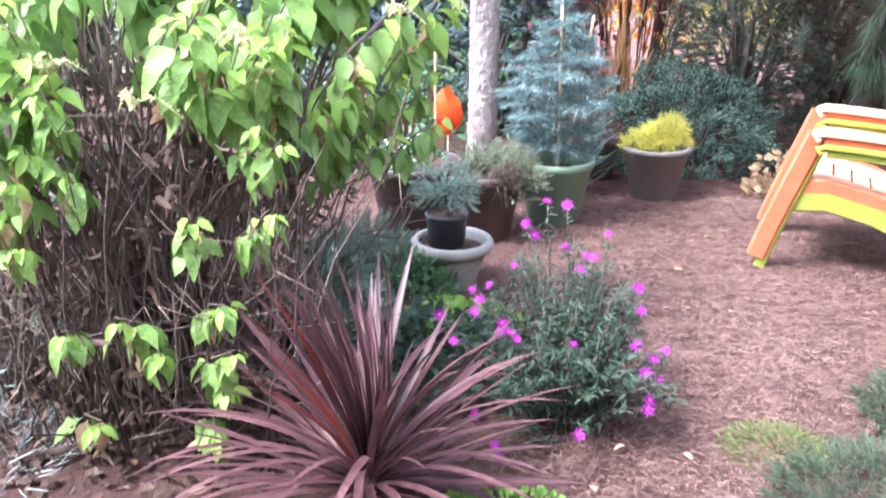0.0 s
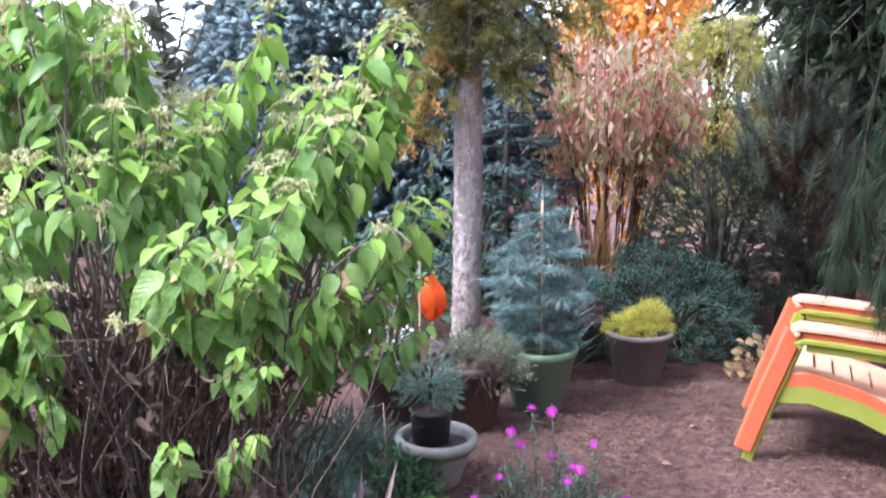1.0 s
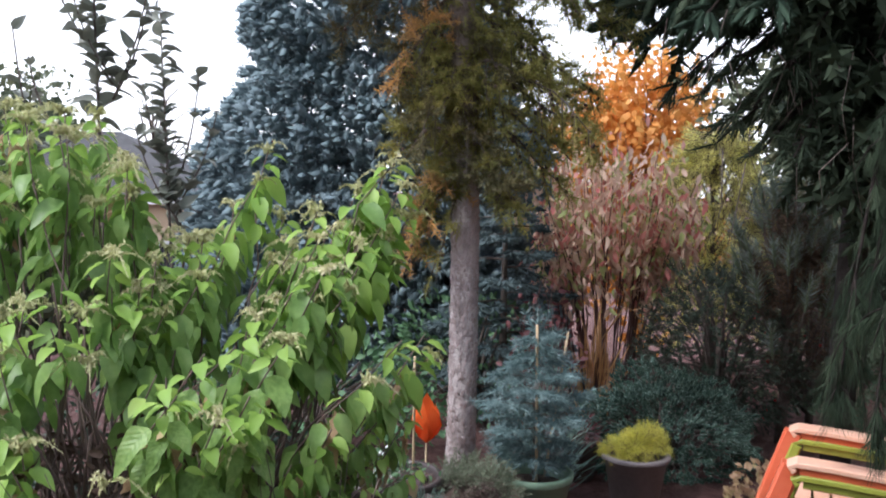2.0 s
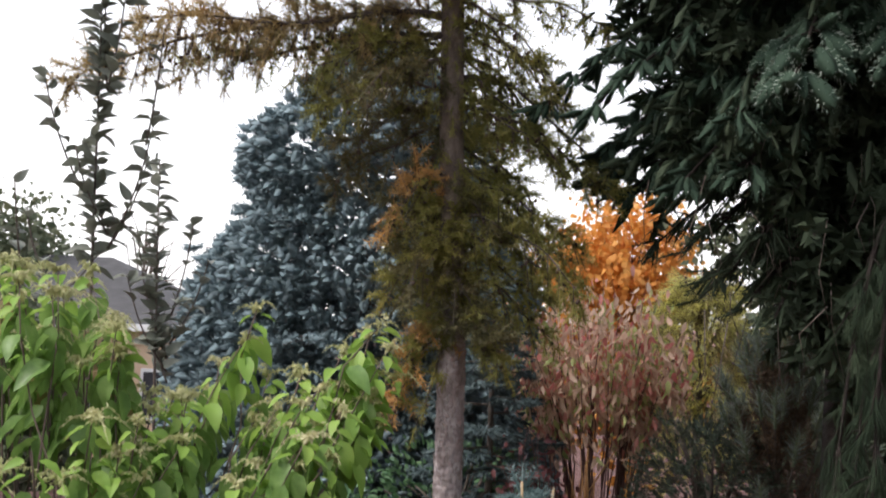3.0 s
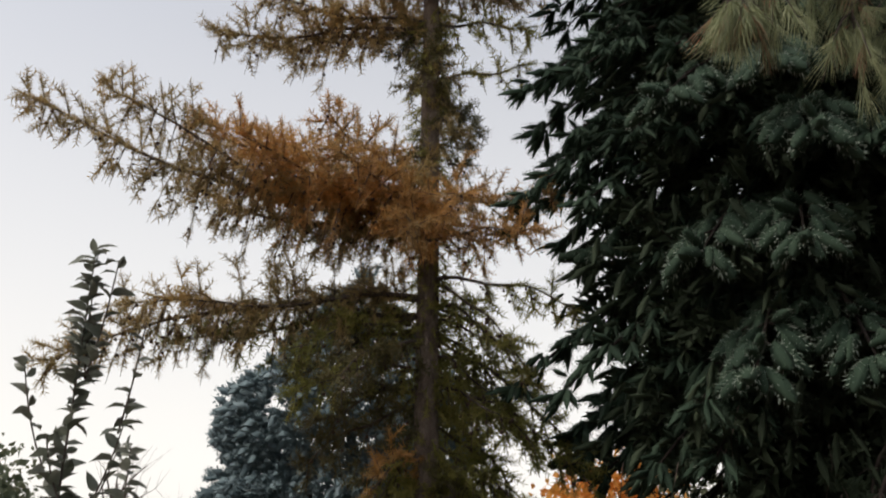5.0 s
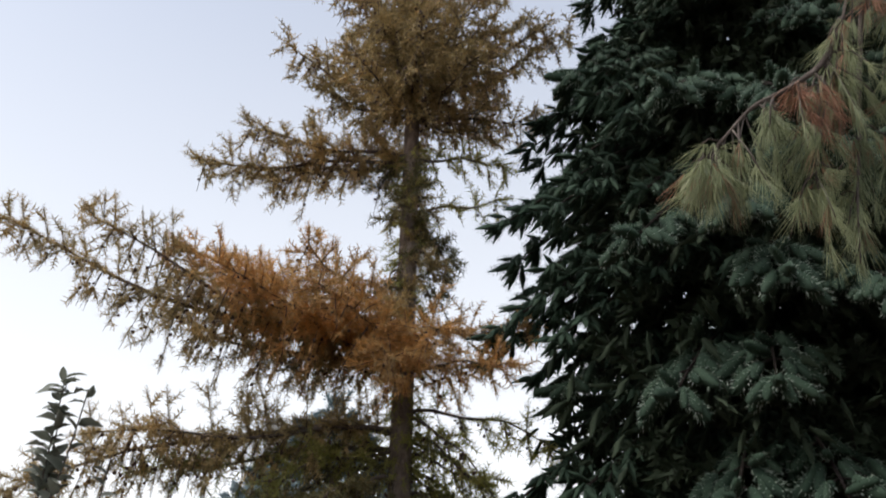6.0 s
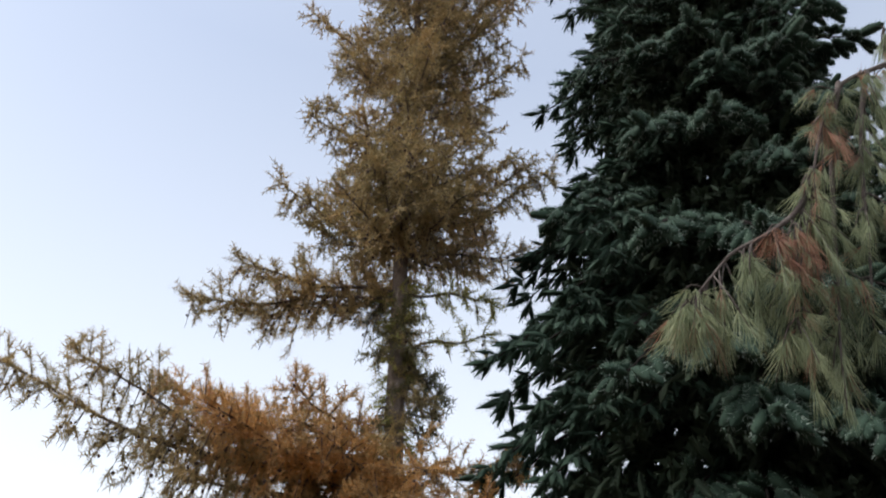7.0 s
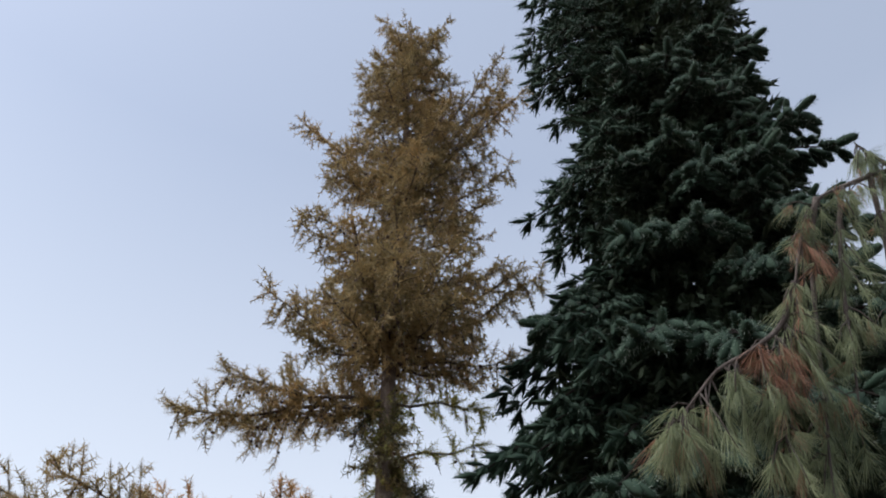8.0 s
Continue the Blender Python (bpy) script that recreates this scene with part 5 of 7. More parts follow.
def stake(at, foot, top, tagged_on=False):
    p = thing("bamboo_stake", at, "thin tan bamboo stake pushed into a pot", "stake", "bamboo stakes")
    f, t = np.array(foot, float), np.array(top, float)
    s = np.linspace(0, 1, 7)[:, None]
    part("cane", Soup().tube(f + s * (t - f), 0.0065 + 0.001 * (np.arange(7) % 2), 7), M["bamboo"], p)
    if tagged_on:
        part("plant_tag", Soup().add(*box(f + (t - f) * 0.62 + np.array([-0.03, -0.02, 0]), (0.07, 0.003, 0.022), 0, Matrix.Rotation(-0.6, 3, "Y"))), M["tag"], p, "white plastic plant tag")
        part("tie", Soup().add(*box(f + (t - f) * 0.66 + np.array([0, -0.008, 0]), (0.026, 0.02, 0.03))), M["tag"], p, "white cloth tie")


stake((0.6, 4.19, 0.24), (0.01, -0.04, 0), (-0.01, -0.06, 0.86), True)
stake((0.6, 4.19, 0.24), (0.06, 0.06, 0), (0.18, 0.11, 0.8))

# brown pot with a golden dwarf conifer
pot("brown_pot", (1.24, 4.6, 0), 0.195, 0.13, 0.3, "brown_plastic", "grey-brown plastic pot with a rolled rim", 0.03, 0.035, 0.82)
q = np.random.default_rng(61)
n = 420
dirs = unit(q.normal(0, 1, (n, 3)) * [1.25, 1, 0.75] + [0, 0, 0.35])
knob = np.array([[-0.1, 0, 0.07], [-0.02, -0.03, 0.09], [0.06, 0, 0.15], [0.1, 0.01, 0.07], [0.02, 0.05, 0.1]])[q.integers(0, 5, n)]
pts = knob + dirs * (q.uniform(0.2, 1, (n, 1)) ** 0.5) * [0.065, 0.07, 0.05]
stems = Soup()
for k in range(0, n, 14):
    stems.tube(np.stack([[0, 0, 0], pts[k] * 0.5 + [0, 0, 0.01], pts[k]]), (0.006, 0.004, 0.002), 4)
tuft_plant("golden_dwarf_pine", (1.24, 4.6, 0.24), needle_shoot(26, 0.75, 0.045, 42, 8, 0, 0.04), [M["gold_needle"], M["stem_bark"]], "yellow-green dwarf pine in the brown pot", "shrub", pts, dirs + q.normal(0, 0.25, (n, 3)), q.uniform(0.04, 0.06, n), None, stems)

# the two big pots before the larch
pot("dark_pot", (-0.12, 4.02, 0), 0.25, 0.17, 0.37, "dark_plastic", "large dark brown plastic pot", 0.025, 0.05, 0.88)
pot("umber_pot", (0.2, 3.95, 0), 0.215, 0.15, 0.34, "umber_plastic", "large umber plastic pot", 0.025, 0.045, 0.88)
# silvery trailing plant in the umber pot
n = 620
c = np.array([[0.03, 0.03, 0.34], [0.12, -0.03, 0.34], [0.15, -0.05, 0.32], [0.18, -0.08, 0.28], [0.05, 0.1, 0.36], [0.16, 0.05, 0.36]])[q.integers(0, 6, n)]
pts = c + q.normal(0, 1, (n, 3)) * [0.05, 0.05, 0.03]
pts[:, 2] = np.maximum(pts[:, 2], 0.1)
ways = unit(pts - [0, 0.05, 0.2]) + q.normal(0, 0.4, (n, 3))
tuft_plant("silver_trailer", (0.2, 3.95, 0), needle_shoot(20, 0.3, 0.1, 60, 12, 0, 0.02), [M["trailer_leaf"], M["stem_bark"]], "trailing grey-green plant spilling over the pot rim", "plant", pts, ways, q.uniform(0.04, 0.075, n))
n = 160
pts = np.stack([q.normal(0.1, 0.05, n), q.normal(-0.16, 0.03, n), q.normal(0.35, 0.025, n)], 1)
s = Soup()
for p in pts:
    s.tube(np.stack([p, p + q.normal(0, 0.03, 3), p + q.normal(0, 0.05, 3) + [0, 0, -0.05]]), (0.002, 0.0016, 0.001), 3)
tagged(new("dry_trailing_stems", s.mesh("dry_trailing_stems", [M["stem_bark"]])), "dry brown trailing stems over the pot rim", "plant", kind="stuff").location = (0.2, 3.95, 0)
# white-flowered plant in the dark pot
n = 260
pts = np.stack([q.normal(-0.02, 0.09, n), q.normal(-0.03, 0.08, n), q.uniform(0.3, 0.46, n)], 1)
p = tuft_plant("white_flowered_plant", (-0.12, 4.02, 0), leaf_form(0.4, 0.3, 0.3), [M["green_sprig"]], "small leafy plant with white flowers in the dark pot", "plant", pts, q.normal(0, 1, (n, 3)) + [0, -0.3, 0.3], q.uniform(0.02, 0.045, n))
fl = np.stack([q.normal(-0.02, 0.06, 70), q.normal(-0.09, 0.05, 70), q.normal(0.46, 0.035, 70)], 1)
part("bloom", Soup().tile(leaf_form(0.9, 0.2, 0.2), frames_for(q.normal(0, 1, (70, 3)) + [0, -0.4, 0.6], q.uniform(0, 6, 70), q.uniform(0.012, 0.022, 70)), fl), M["white_paint"], p, "tiny white flowers", kind="stuff")

# stone bowl with a black pot and a small juniper
bowl = thing("stone_bowl", (0.036, 3.3, 0), "weathered pale stone-coloured bowl planter with rounded rim", "planter")
prof = [(0.001, 0), (0.09, 0), (0.1, 0.01), (0.135, 0.13), (0.15, 0.165), (0.166, 0.168), (0.176, 0.182), (0.176, 0.2), (0.166, 0.213), (0.15, 0.213), (0.14, 0.2), (0.132, 0.17), (0.095, 0.03), (0.001, 0.03)]
part("bowl", Soup().add(*lathe(prof, 56)), M["stone_bowl"], bowl)
part("soil", Soup().add(*lathe([(0.133, 0.172), (0.08, 0.178), (0.001, 0.182)], 36)), M["soil"], bowl, "dark soil")
pot("black_pot", (0.012, 3.3, 0.178), 0.092, 0.076, 0.15, "black_plastic", "small black nursery pot set in the stone bowl", 0.008, 0.02, 0.9)
n = 300
dirs = unit(q.normal(0, 1, (n, 3)) * [1.2, 1, 0.6] + [0, 0, 0.3])
pts = [0, 0, 0.1] + dirs * q.uniform(0.25, 1, (n, 1)) * [0.135, 0.11, 0.1]
tuft_plant("small_juniper", (0.012, 3.3, 0.315), needle_shoot(30, 0.26, 0.06, 48, 15, 0, 0.03), [M["juniper_needle"], M["stem_bark"]], "small blue-green juniper in the black pot", "shrub", pts, dirs + q.normal(0, 0.3, (n, 3)), q.uniform(0.035, 0.065, n))

# purple pot far behind with a burgundy plant, and a small brown pot
pot("purple_pot", (1.0, 5.05, 0), 0.15, 0.1, 0.26, "umber_plastic", "dark purple-brown pot half hidden behind others", 0.02, 0.04)
n = 220
dirs = unit(q.normal(0, 1, (n, 3)) + [0, 0, 0.5])
tuft_plant("burgundy_plant", (1.0, 5.05, 0.22), leaf_form(0.3, 0.3, 0.3), [M["burgundy_leaf"]], "dark burgundy leafy plant in the purple pot", "plant", [0, 0, 0.05] + dirs * q.uniform(0.3, 1, (n, 1)) * 0.16, dirs, q.uniform(0.03, 0.06, n))
pot("clay_pot", (0.78, 4.62, 0.0), 0.06, 0.045, 0.5, "brown_plastic", "narrow brown clay pot upturned behind the spruce", 0.01, 0.02)

# orange tulip ornament
tulip = thing("tulip_ornament", (0.05, 4.42, 0), "bright orange glass tulip garden ornament on a stake", "ornament")
for k in range(5):
    a = k * 2 * math.pi / 5 + 0.3
    v, f, i = leaf_form(0.5, -0.5, -0.35)
    d = np.array([[0.12 * math.cos(a), 0.12 * math.sin(a), 1.0]])
    x = unit(d)[0]
    y = np.array([-math.sin(a), math.cos(a), 0])
    vv = v.copy()
    vv[:, 2] = 0.32 * np.sin(vv[:, 0] * 3.14 * 0.9) - 0.3 * np.abs(vv[:, 1]) * 1.5
    pv = vv @ np.stack([x * (0.27 if k % 2 else 0.22), y * 0.26, np.array([math.cos(a), math.sin(a), 0]) * 0.2], 1).T
    part("petal", Soup().add(pv + [0, 0, 0.4], f), M["orange_glass"], tulip)
part("stake", Soup().tube([(0, 0, 0), (0, 0, 0.2), (0, 0, 0.42)], 0.006, 6), M["bamboo"], tulip, "thin stake")
stake((-0.02, 4.2, 0.3), (0, 0, 0), (0.0, 0.0, 0.62))


# ---- stacked garden chairs ----
def strip(points, width, thick, y=0.0, i=0, notch=0):
    """A moulded band that follows points (x, z) in the side view, as wide as width, with softened edges."""
    p = np.array(points, float)
    d = np.gradient(p, axis=0)
    d /= np.linalg.norm(d, axis=1)[:, None]
    nrm = np.stack([-d[:, 1], d[:, 0]], 1)
    c = min(thick, width) * 0.16
    sect = [(-width / 2 + c, thick / 2), (width / 2 - c, thick / 2), (width / 2, thick / 2 - c), (width / 2, -thick / 2 + c), (width / 2 - c, -thick / 2), (-width / 2 + c, -thick / 2), (-width / 2, -thick / 2 + c), (-width / 2, thick / 2 - c)]
    v = []
    for k in range(len(p)):
        slim = 1 - 0.16 * (notch > 0 and k % notch in (1, 2))
        for sy, sn in sect:
            v.append((p[k, 0] + nrm[k, 0] * sn, y + sy * slim, p[k, 1] + nrm[k, 1] * sn))
    f = []
    for k in range(len(p) - 1):
        for j in range(8):
            w = (j + 1) % 8
            f += [(8 * k + j, 8 * k + w, 8 * k + 8 + w), (8 * k + j, 8 * k + 8 + w, 8 * k + 8 + j)]
    e = 8 * (len(p) - 1)
    f += [(0, j + 1, j) for j in range(1, 7)] + [(e, e + j, e + j + 1) for j in range(1, 7)]
    return np.array(v), np.array(f), np.full(len(f), i)


def garden_chair(at, heading, mat, label, seat_mat=None):
    chair = thing("garden_chair", at, label, "chair", "stacked garden chairs", turn_z=heading)
    m = M[mat]
    half = 0.29
    seat_line = [(0.23, 0.27), (0.235, 0.315), (0.215, 0.35), (0.17, 0.368), (0.1, 0.362), (-0.05, 0.325), (-0.2, 0.285), (-0.33, 0.25)]
    sl = np.array(seat_line)
    us = np.linspace(0, len(sl) - 1, 31)
    fine_line = np.stack([np.interp(us, np.arange(len(sl)), sl[:, 0]), np.interp(us, np.arange(len(sl)), sl[:, 1])], 1)
    # seat_mat carries the painted sheen of seat and arms; other parts stay plain
    for side in (-1, 1):
        part("seat_edge", Soup().add(*strip(fine_line, 0.13, 0.018, side * 0.2, 0)), M[seat_mat] if seat_mat else m, chair, "seat edge, sky sheen put into its paler colour" if seat_mat else "", False)
    run = np.concatenate([[0], np.cumsum(np.linalg.norm(np.diff(fine_line, axis=0), axis=1))])
    for mid in np.arange(0.03, run[-1] - 0.02, 0.082):
        w = np.linspace(mid - 0.033, mid + 0.033, 4)
        line = np.stack([np.interp(w, run, fine_line[:, 0]), np.interp(w, run, fine_line[:, 1])], 1)
        part("seat_slat", Soup().add(*strip(line, 0.276, 0.015, 0.0, 0)), M[seat_mat] if seat_mat else m, chair, "slat, sky sheen put into its paler colour" if seat_mat else "", False)
    for side in (-1, 1):
        part("armrest", Soup().add(*strip([(0.15, 0.555), (0.17, 0.575), (0.14, 0.587), (0.0, 0.582), (-0.25, 0.565), (-0.5, 0.55)], 0.115, 0.024, side * half)), M[seat_mat] if seat_mat else m, chair, "armrest, sky sheen put into its paler colour" if seat_mat else "", False)
        part("arm_lip", Soup().add(*strip([(0.13, 0.557), (0.0, 0.553), (-0.25, 0.536), (-0.5, 0.521)], 0.085, 0.034, side * half)), m, chair, "", False)
        part("front_leg", Soup().add(*strip([(0.34, 0.0), (0.3, 0.14), (0.25, 0.3), (0.2, 0.45), (0.16, 0.57)], 0.07, 0.085 if seat_mat else 0.05, side * (half - 0.02 - 0.012 * (not seat_mat)))), m, chair, "", False)
        part("side_rail", Soup().add(*strip([(0.23, 0.32), (0.1, 0.335), (-0.1, 0.29), (-0.3, 0.2), (-0.5, 0.1), (-0.62, 0.0)], 0.03, 0.085, side * (half - 0.025))), m, chair, "", False)
        part("arm_brace", Soup().add(*strip([(-0.42, 0.22), (-0.5, 0.4), (-0.54, 0.55)], 0.03, 0.06, side * half)), m, chair, "", False)
    part("front_apron", Soup().add(*box((0.235, 0, 0.3), (0.014, 0.55, 0.06))), m, chair, "", False)
    for k in range(6):
        part("back_slat", Soup().add(*strip([(-0.34, 0.25), (-0.42, 0.4), (-0.53, 0.62), (-0.64, 0.86 + 0.05 * math.sin((k + 0.5) / 6 * 3.14))], 0.08, 0.015, -0.2225 + 0.089 * k)), m, chair, "", False)
    part("back_rail", Soup().add(*box((-0.56, 0, 0.64), (0.03, 0.53, 0.04))), m, chair, "", False)
    return chair


HEADING = 155
garden_chair((1.87, 3.6, 0.0), HEADING, "lime_plastic", "lime green plastic garden chair under the orange one")
garden_chair((1.855, 3.607, 0.055), HEADING, "orange_plastic", "orange plastic garden chair stacked on a green one", "sheen_orange_plastic")


# ---- bedding plants ----
def cordyline(at):
    q = np.random.default_rng(71)
    p = thing("cordyline", at, "spiky burgundy cordyline with arching strap leaves", "plant")
    part("stalk", Soup().tube([(0, 0, 0), (0, 0, 0.06), (0, 0, 0.15)], (0.035, 0.04, 0.03), 8), M["cordyline_leaf"], p)
    shapes = [Soup().add(*blade_form(w, c, 7, 0.35)).mesh("leaf", [M["cordyline_leaf"]]) for w, c in ((0.046, 0.15), (0.04, 0.5), (0.044, 0.9), (0.038, 1.3), (0.044, 0.35))]
    hot = Soup().add(*blade_form(0.04, 0.3, 7, 0.35)).mesh("leaf", [M["cordyline_red"]])
    n = 195
    for k in range(n):
        u = (k + 0.5) / n
        az = k * 2.39996 + q.normal(0, 0.1)
        el = radians(np.interp(u, [0, 0.35, 0.7, 1], [5, 32, 62, 86]) + q.normal(0, 6))
        ln = np.interp(u, [0, 0.4, 1], [0.46, 0.57, 0.56]) * q.uniform(0.78, 1.12)
        d = np.array([[math.cos(az) * math.cos(el), math.sin(az) * math.cos(el), math.sin(el)]])
        m = frames_for(d, q.normal(0, 0.25, 1), np.array([[ln, ln, ln]]))[0]
        r = 0.03 * math.cos(el)
        at0 = (r * math.cos(az), r * math.sin(az), 0.06 + 0.1 * u)
        ob = new("leaf", hot if (k > 110 and k % 13 == 0) else shapes[4 if el > 1.1 else (k * 7) % 4])
        ob.parent = p
        ob.matrix_basis = Matrix([[*m[0], at0[0]], [*m[1], at0[1]], [*m[2], at0[2]], [0, 0, 0, 1]])


cordyline((-0.235, 1.74, 0))


def aster(at):
    q = np.random.default_rng(72)
    p = thing("aster", at, "bushy aster with magenta flowers and dark green leaves", "plant")
    stems, leaves = Soup(), Soup()
    petals = Soup()
    n = 30
    a = np.arange(n) * 2 * np.pi / n * 1.03
    petals.tile(leaf_form(0.17, 0.2, 0.15, 0, 0.6), frames_for(np.stack([np.cos(a), np.sin(a), 0 * a + 0.05 + 0.3 * (np.arange(n) % 3)], 1), 0 * a, 0.0165 + 0.003 * np.cos(a * 7)), np.zeros((n, 3)))
    bloom = petals.mesh("petals", [M["petal"]])
    eye = Soup().add(*lathe([(0.005, -0.002), (0.0055, 0.002), (0.003, 0.004), (0.0005, 0.0045)], 10)).mesh("flower_eye", [M["flower_eye"]])
    heads = [(-0.05, 0.3, 0.62), (0.02, 0.32, 0.6), (-0.12, 0.25, 0.56), (-0.1, 0.2, 0.54), (0.05, 0.12, 0.5), (0.03, 0.1, 0.46), (0.06, 0.05, 0.52), (0.12, 0.15, 0.56), (0.2, 0.05, 0.42), (0.2, 0, 0.37), (-0.3, 0.05, 0.42), (-0.28, 0.02, 0.4), (-0.25, 0.06, 0.43), (-0.3, -0.02, 0.38), (-0.22, -0.06, 0.36), (-0.2, -0.08, 0.34), (-0.22, -0.05, 0.33)]
    heads += [(-0.18, -0.1, 0.33), (-0.02, -0.12, 0.32), (0.17, -0.1, 0.3), (0.22, -0.1, 0.26), (0.19, -0.15, 0.24), (0.27, -0.05, 0.26), (0.24, -0.12, 0.2), (0.2, -0.18, 0.17), (0.19, -0.2, 0.15), (-0.02, -0.28, 0.12), (-0.3, -0.2, 0.14), (-0.25, -0.26, 0.08), (-0.24, -0.28, 0.05), (-0.4, 0, 0.36), (-0.36, -0.05, 0.3), (0, 0.2, 0.5), (-0.17, 0.12, 0.47)]
    plain = [(q.uniform(-0.28, 0.3), q.uniform(-0.25, 0.3), 0) for k in range(170)]
    for k, h in enumerate(heads + plain):
        h = np.array(h, float)
        if k >= len(heads):
            h[2] = 0.5 * (1 - 0.7 * (h[0] / 0.4) ** 2) * q.uniform(0.55, 1.1) * np.interp(h[1], [-0.25, 0.3], [0.6, 1.1])
        b0 = h * [0.25, 0.25, 0] + [q.normal(0, 0.03), q.normal(0, 0.03), 0]
        s = np.linspace(0, 1, 7)[:, None]
        pts = b0 + s * (h - b0) + np.sin(s * 3.14) * np.array([0, 0, 0.03])
        stems.tube(pts, np.linspace(0.0035, 0.0015, 7), 4)
        n = int(92 * max(0.3, h[2] / 0.5))
        u = q.uniform(0.12, 0.99, n)
        lp = np.stack([np.interp(u, s[:, 0], pts[:, c]) for c in range(3)], 1)
        ld = q.normal(0, 1, (n, 3)) * [1, 1, 0.5] + [0, 0, 0.25]
        leaves.tile(leaf_form(0.2, 0.2, 0.3, 0, 0.35, 3), frames_for(ld, q.uniform(-0.5, 0.5, n), q.uniform(0.016, 0.042, n)), lp)
        if k < len(heads):
            d = unit(np.array([[q.normal(0, 0.4), -0.55 + q.normal(0, 0.3), 0.7]]))[0]
            z = Vector(d).to_track_quat("Z", "Y").to_matrix().to_4x4()
            fl = new("flower", bloom)
            fl.parent = p
            fl.matrix_basis = Matrix.Translation(h) @ z @ Matrix.Scale(q.uniform(0.85, 1.4), 4)
            e = new("flower_eye", eye)
            e.parent = fl
    part("stem_growth", stems, M["stem_bark"], p, kind="stuff")
    part("leafage", leaves, M["aster_leaf"], p, kind="stuff")


aster((0.36, 2.2, 0))


def low_cover(name, at, spread, height, count, form, mats, size, label, seed, upright=0.8, smooth=False):
    """A low cushion of sprigs."""
    q = np.random.default_rng(seed)
    a, r = q.uniform(0, 6.283, count), np.sqrt(q.uniform(size=count))
    x, y = spread[0] * r * np.cos(a), spread[1] * r * np.sin(a)
    z = height * (1 - 0.75 * r ** 2) * q.uniform(0.1, 1, count)
    ways = np.stack([x / spread[0] + q.normal(0, 0.5, count), y / spread[1] + q.normal(0, 0.5, count), q.uniform(0.2, 1.2, count) * upright], 1)
    s = Soup().tile(form, frames_for(ways, q.uniform(0, 6.28, count), q.uniform(size[0], size[1], count)), np.stack([x, y, z], 1))
    ob = tagged(new(name, s.mesh(name, mats, smooth)), label, "plant", kind="stuff")
    ob.location = at
    return ob


sprig = needle_shoot(24, 0.26, 0.12, 55, 31, 0, 0.02)
fine_sprig = needle_shoot(34, 0.24, 0.05, 50, 32, 0, 0.02)
round_leaf, long_leaf = leaf_form(0.75, 0.25, 0.3, 0, 0.5), leaf_form(0.3, 0.25, 0.3)
low_cover("blue_spurge", (-0.34, 3.4, 0), (0.26, 0.2), 0.26, 620, fine_sprig, [M["blue_sprig"], M["stem_bark"]], (0.06, 0.11), "blue-green feathery bedding plant", 81)
low_cover("green_boxwood", (-0.14, 3.16, 0), (0.2, 0.12), 0.2, 520, long_leaf, [M["green_sprig"]], (0.03, 0.06), "upright fresh green bedding plant", 82, 1.2)
low_cover("lime_groundcover", (0.04, 2.86, 0), (0.24, 0.16), 0.1, 460, round_leaf, [M["lime_sprig"]], (0.025, 0.05), "lime green rounded groundcover", 83)
low_cover("broad_leaved_plant", (-0.5, 2.95, 0), (0.28, 0.25), 0.26, 280, round_leaf, [M["blue_sprig"]], (0.06, 0.11), "plant with broad dull green leaves", 84)
low_cover("dark_groundcover", (-0.1, 2.5, 0), (0.45, 0.3), 0.22, 700, round_leaf, [M["aster_leaf"]], (0.03, 0.06), "dark green leafy groundcover", 85)
low_cover("yellow_sedum", (0.1, 1.72, 0), (0.2, 0.12), 0.07, 500, round_leaf, [M["lime_sprig"]], (0.012, 0.025), "low yellow-green sedum cushion", 86)
low_cover("silver_plant", (-1.32, 1.98, 0), (0.22, 0.25), 0.16, 420, blade_form(0.06, 0.4), [M["silver_sprig"]], (0.03, 0.08), "silver-grey narrow-leaved bedding plant", 87)
low_cover("grey_grass", (-1.62, 2.55, 0), (0.25, 0.3), 0.25, 300, blade_form(0.06, 0.6), [M["blue_sprig"]], (0.1, 0.2), "blue-grey tufted grass", 88)
low_cover("low_juniper", (1.18, 1.78, 0), (0.33, 0.2), 0.1, 1000, fine_sprig, [M["juniper_green"], M["stem_bark"]], (0.035, 0.07), "low dark green spreading juniper", 89)
low_cover("grass_tuft", (0.93, 2.0, 0), (0.15, 0.12), 0.07, 1100, blade_form(0.05, 0.6), [M["grass"]], (0.02, 0.045), "bright green grassy tuft on the mulch", 90)
low_cover("blue_juniper", (1.42, 2.14, 0), (0.13, 0.14), 0.16, 260, fine_sprig, [M["juniper_green"], M["stem_bark"]], (0.06, 0.1), "grey-green juniper sprigs", 91)


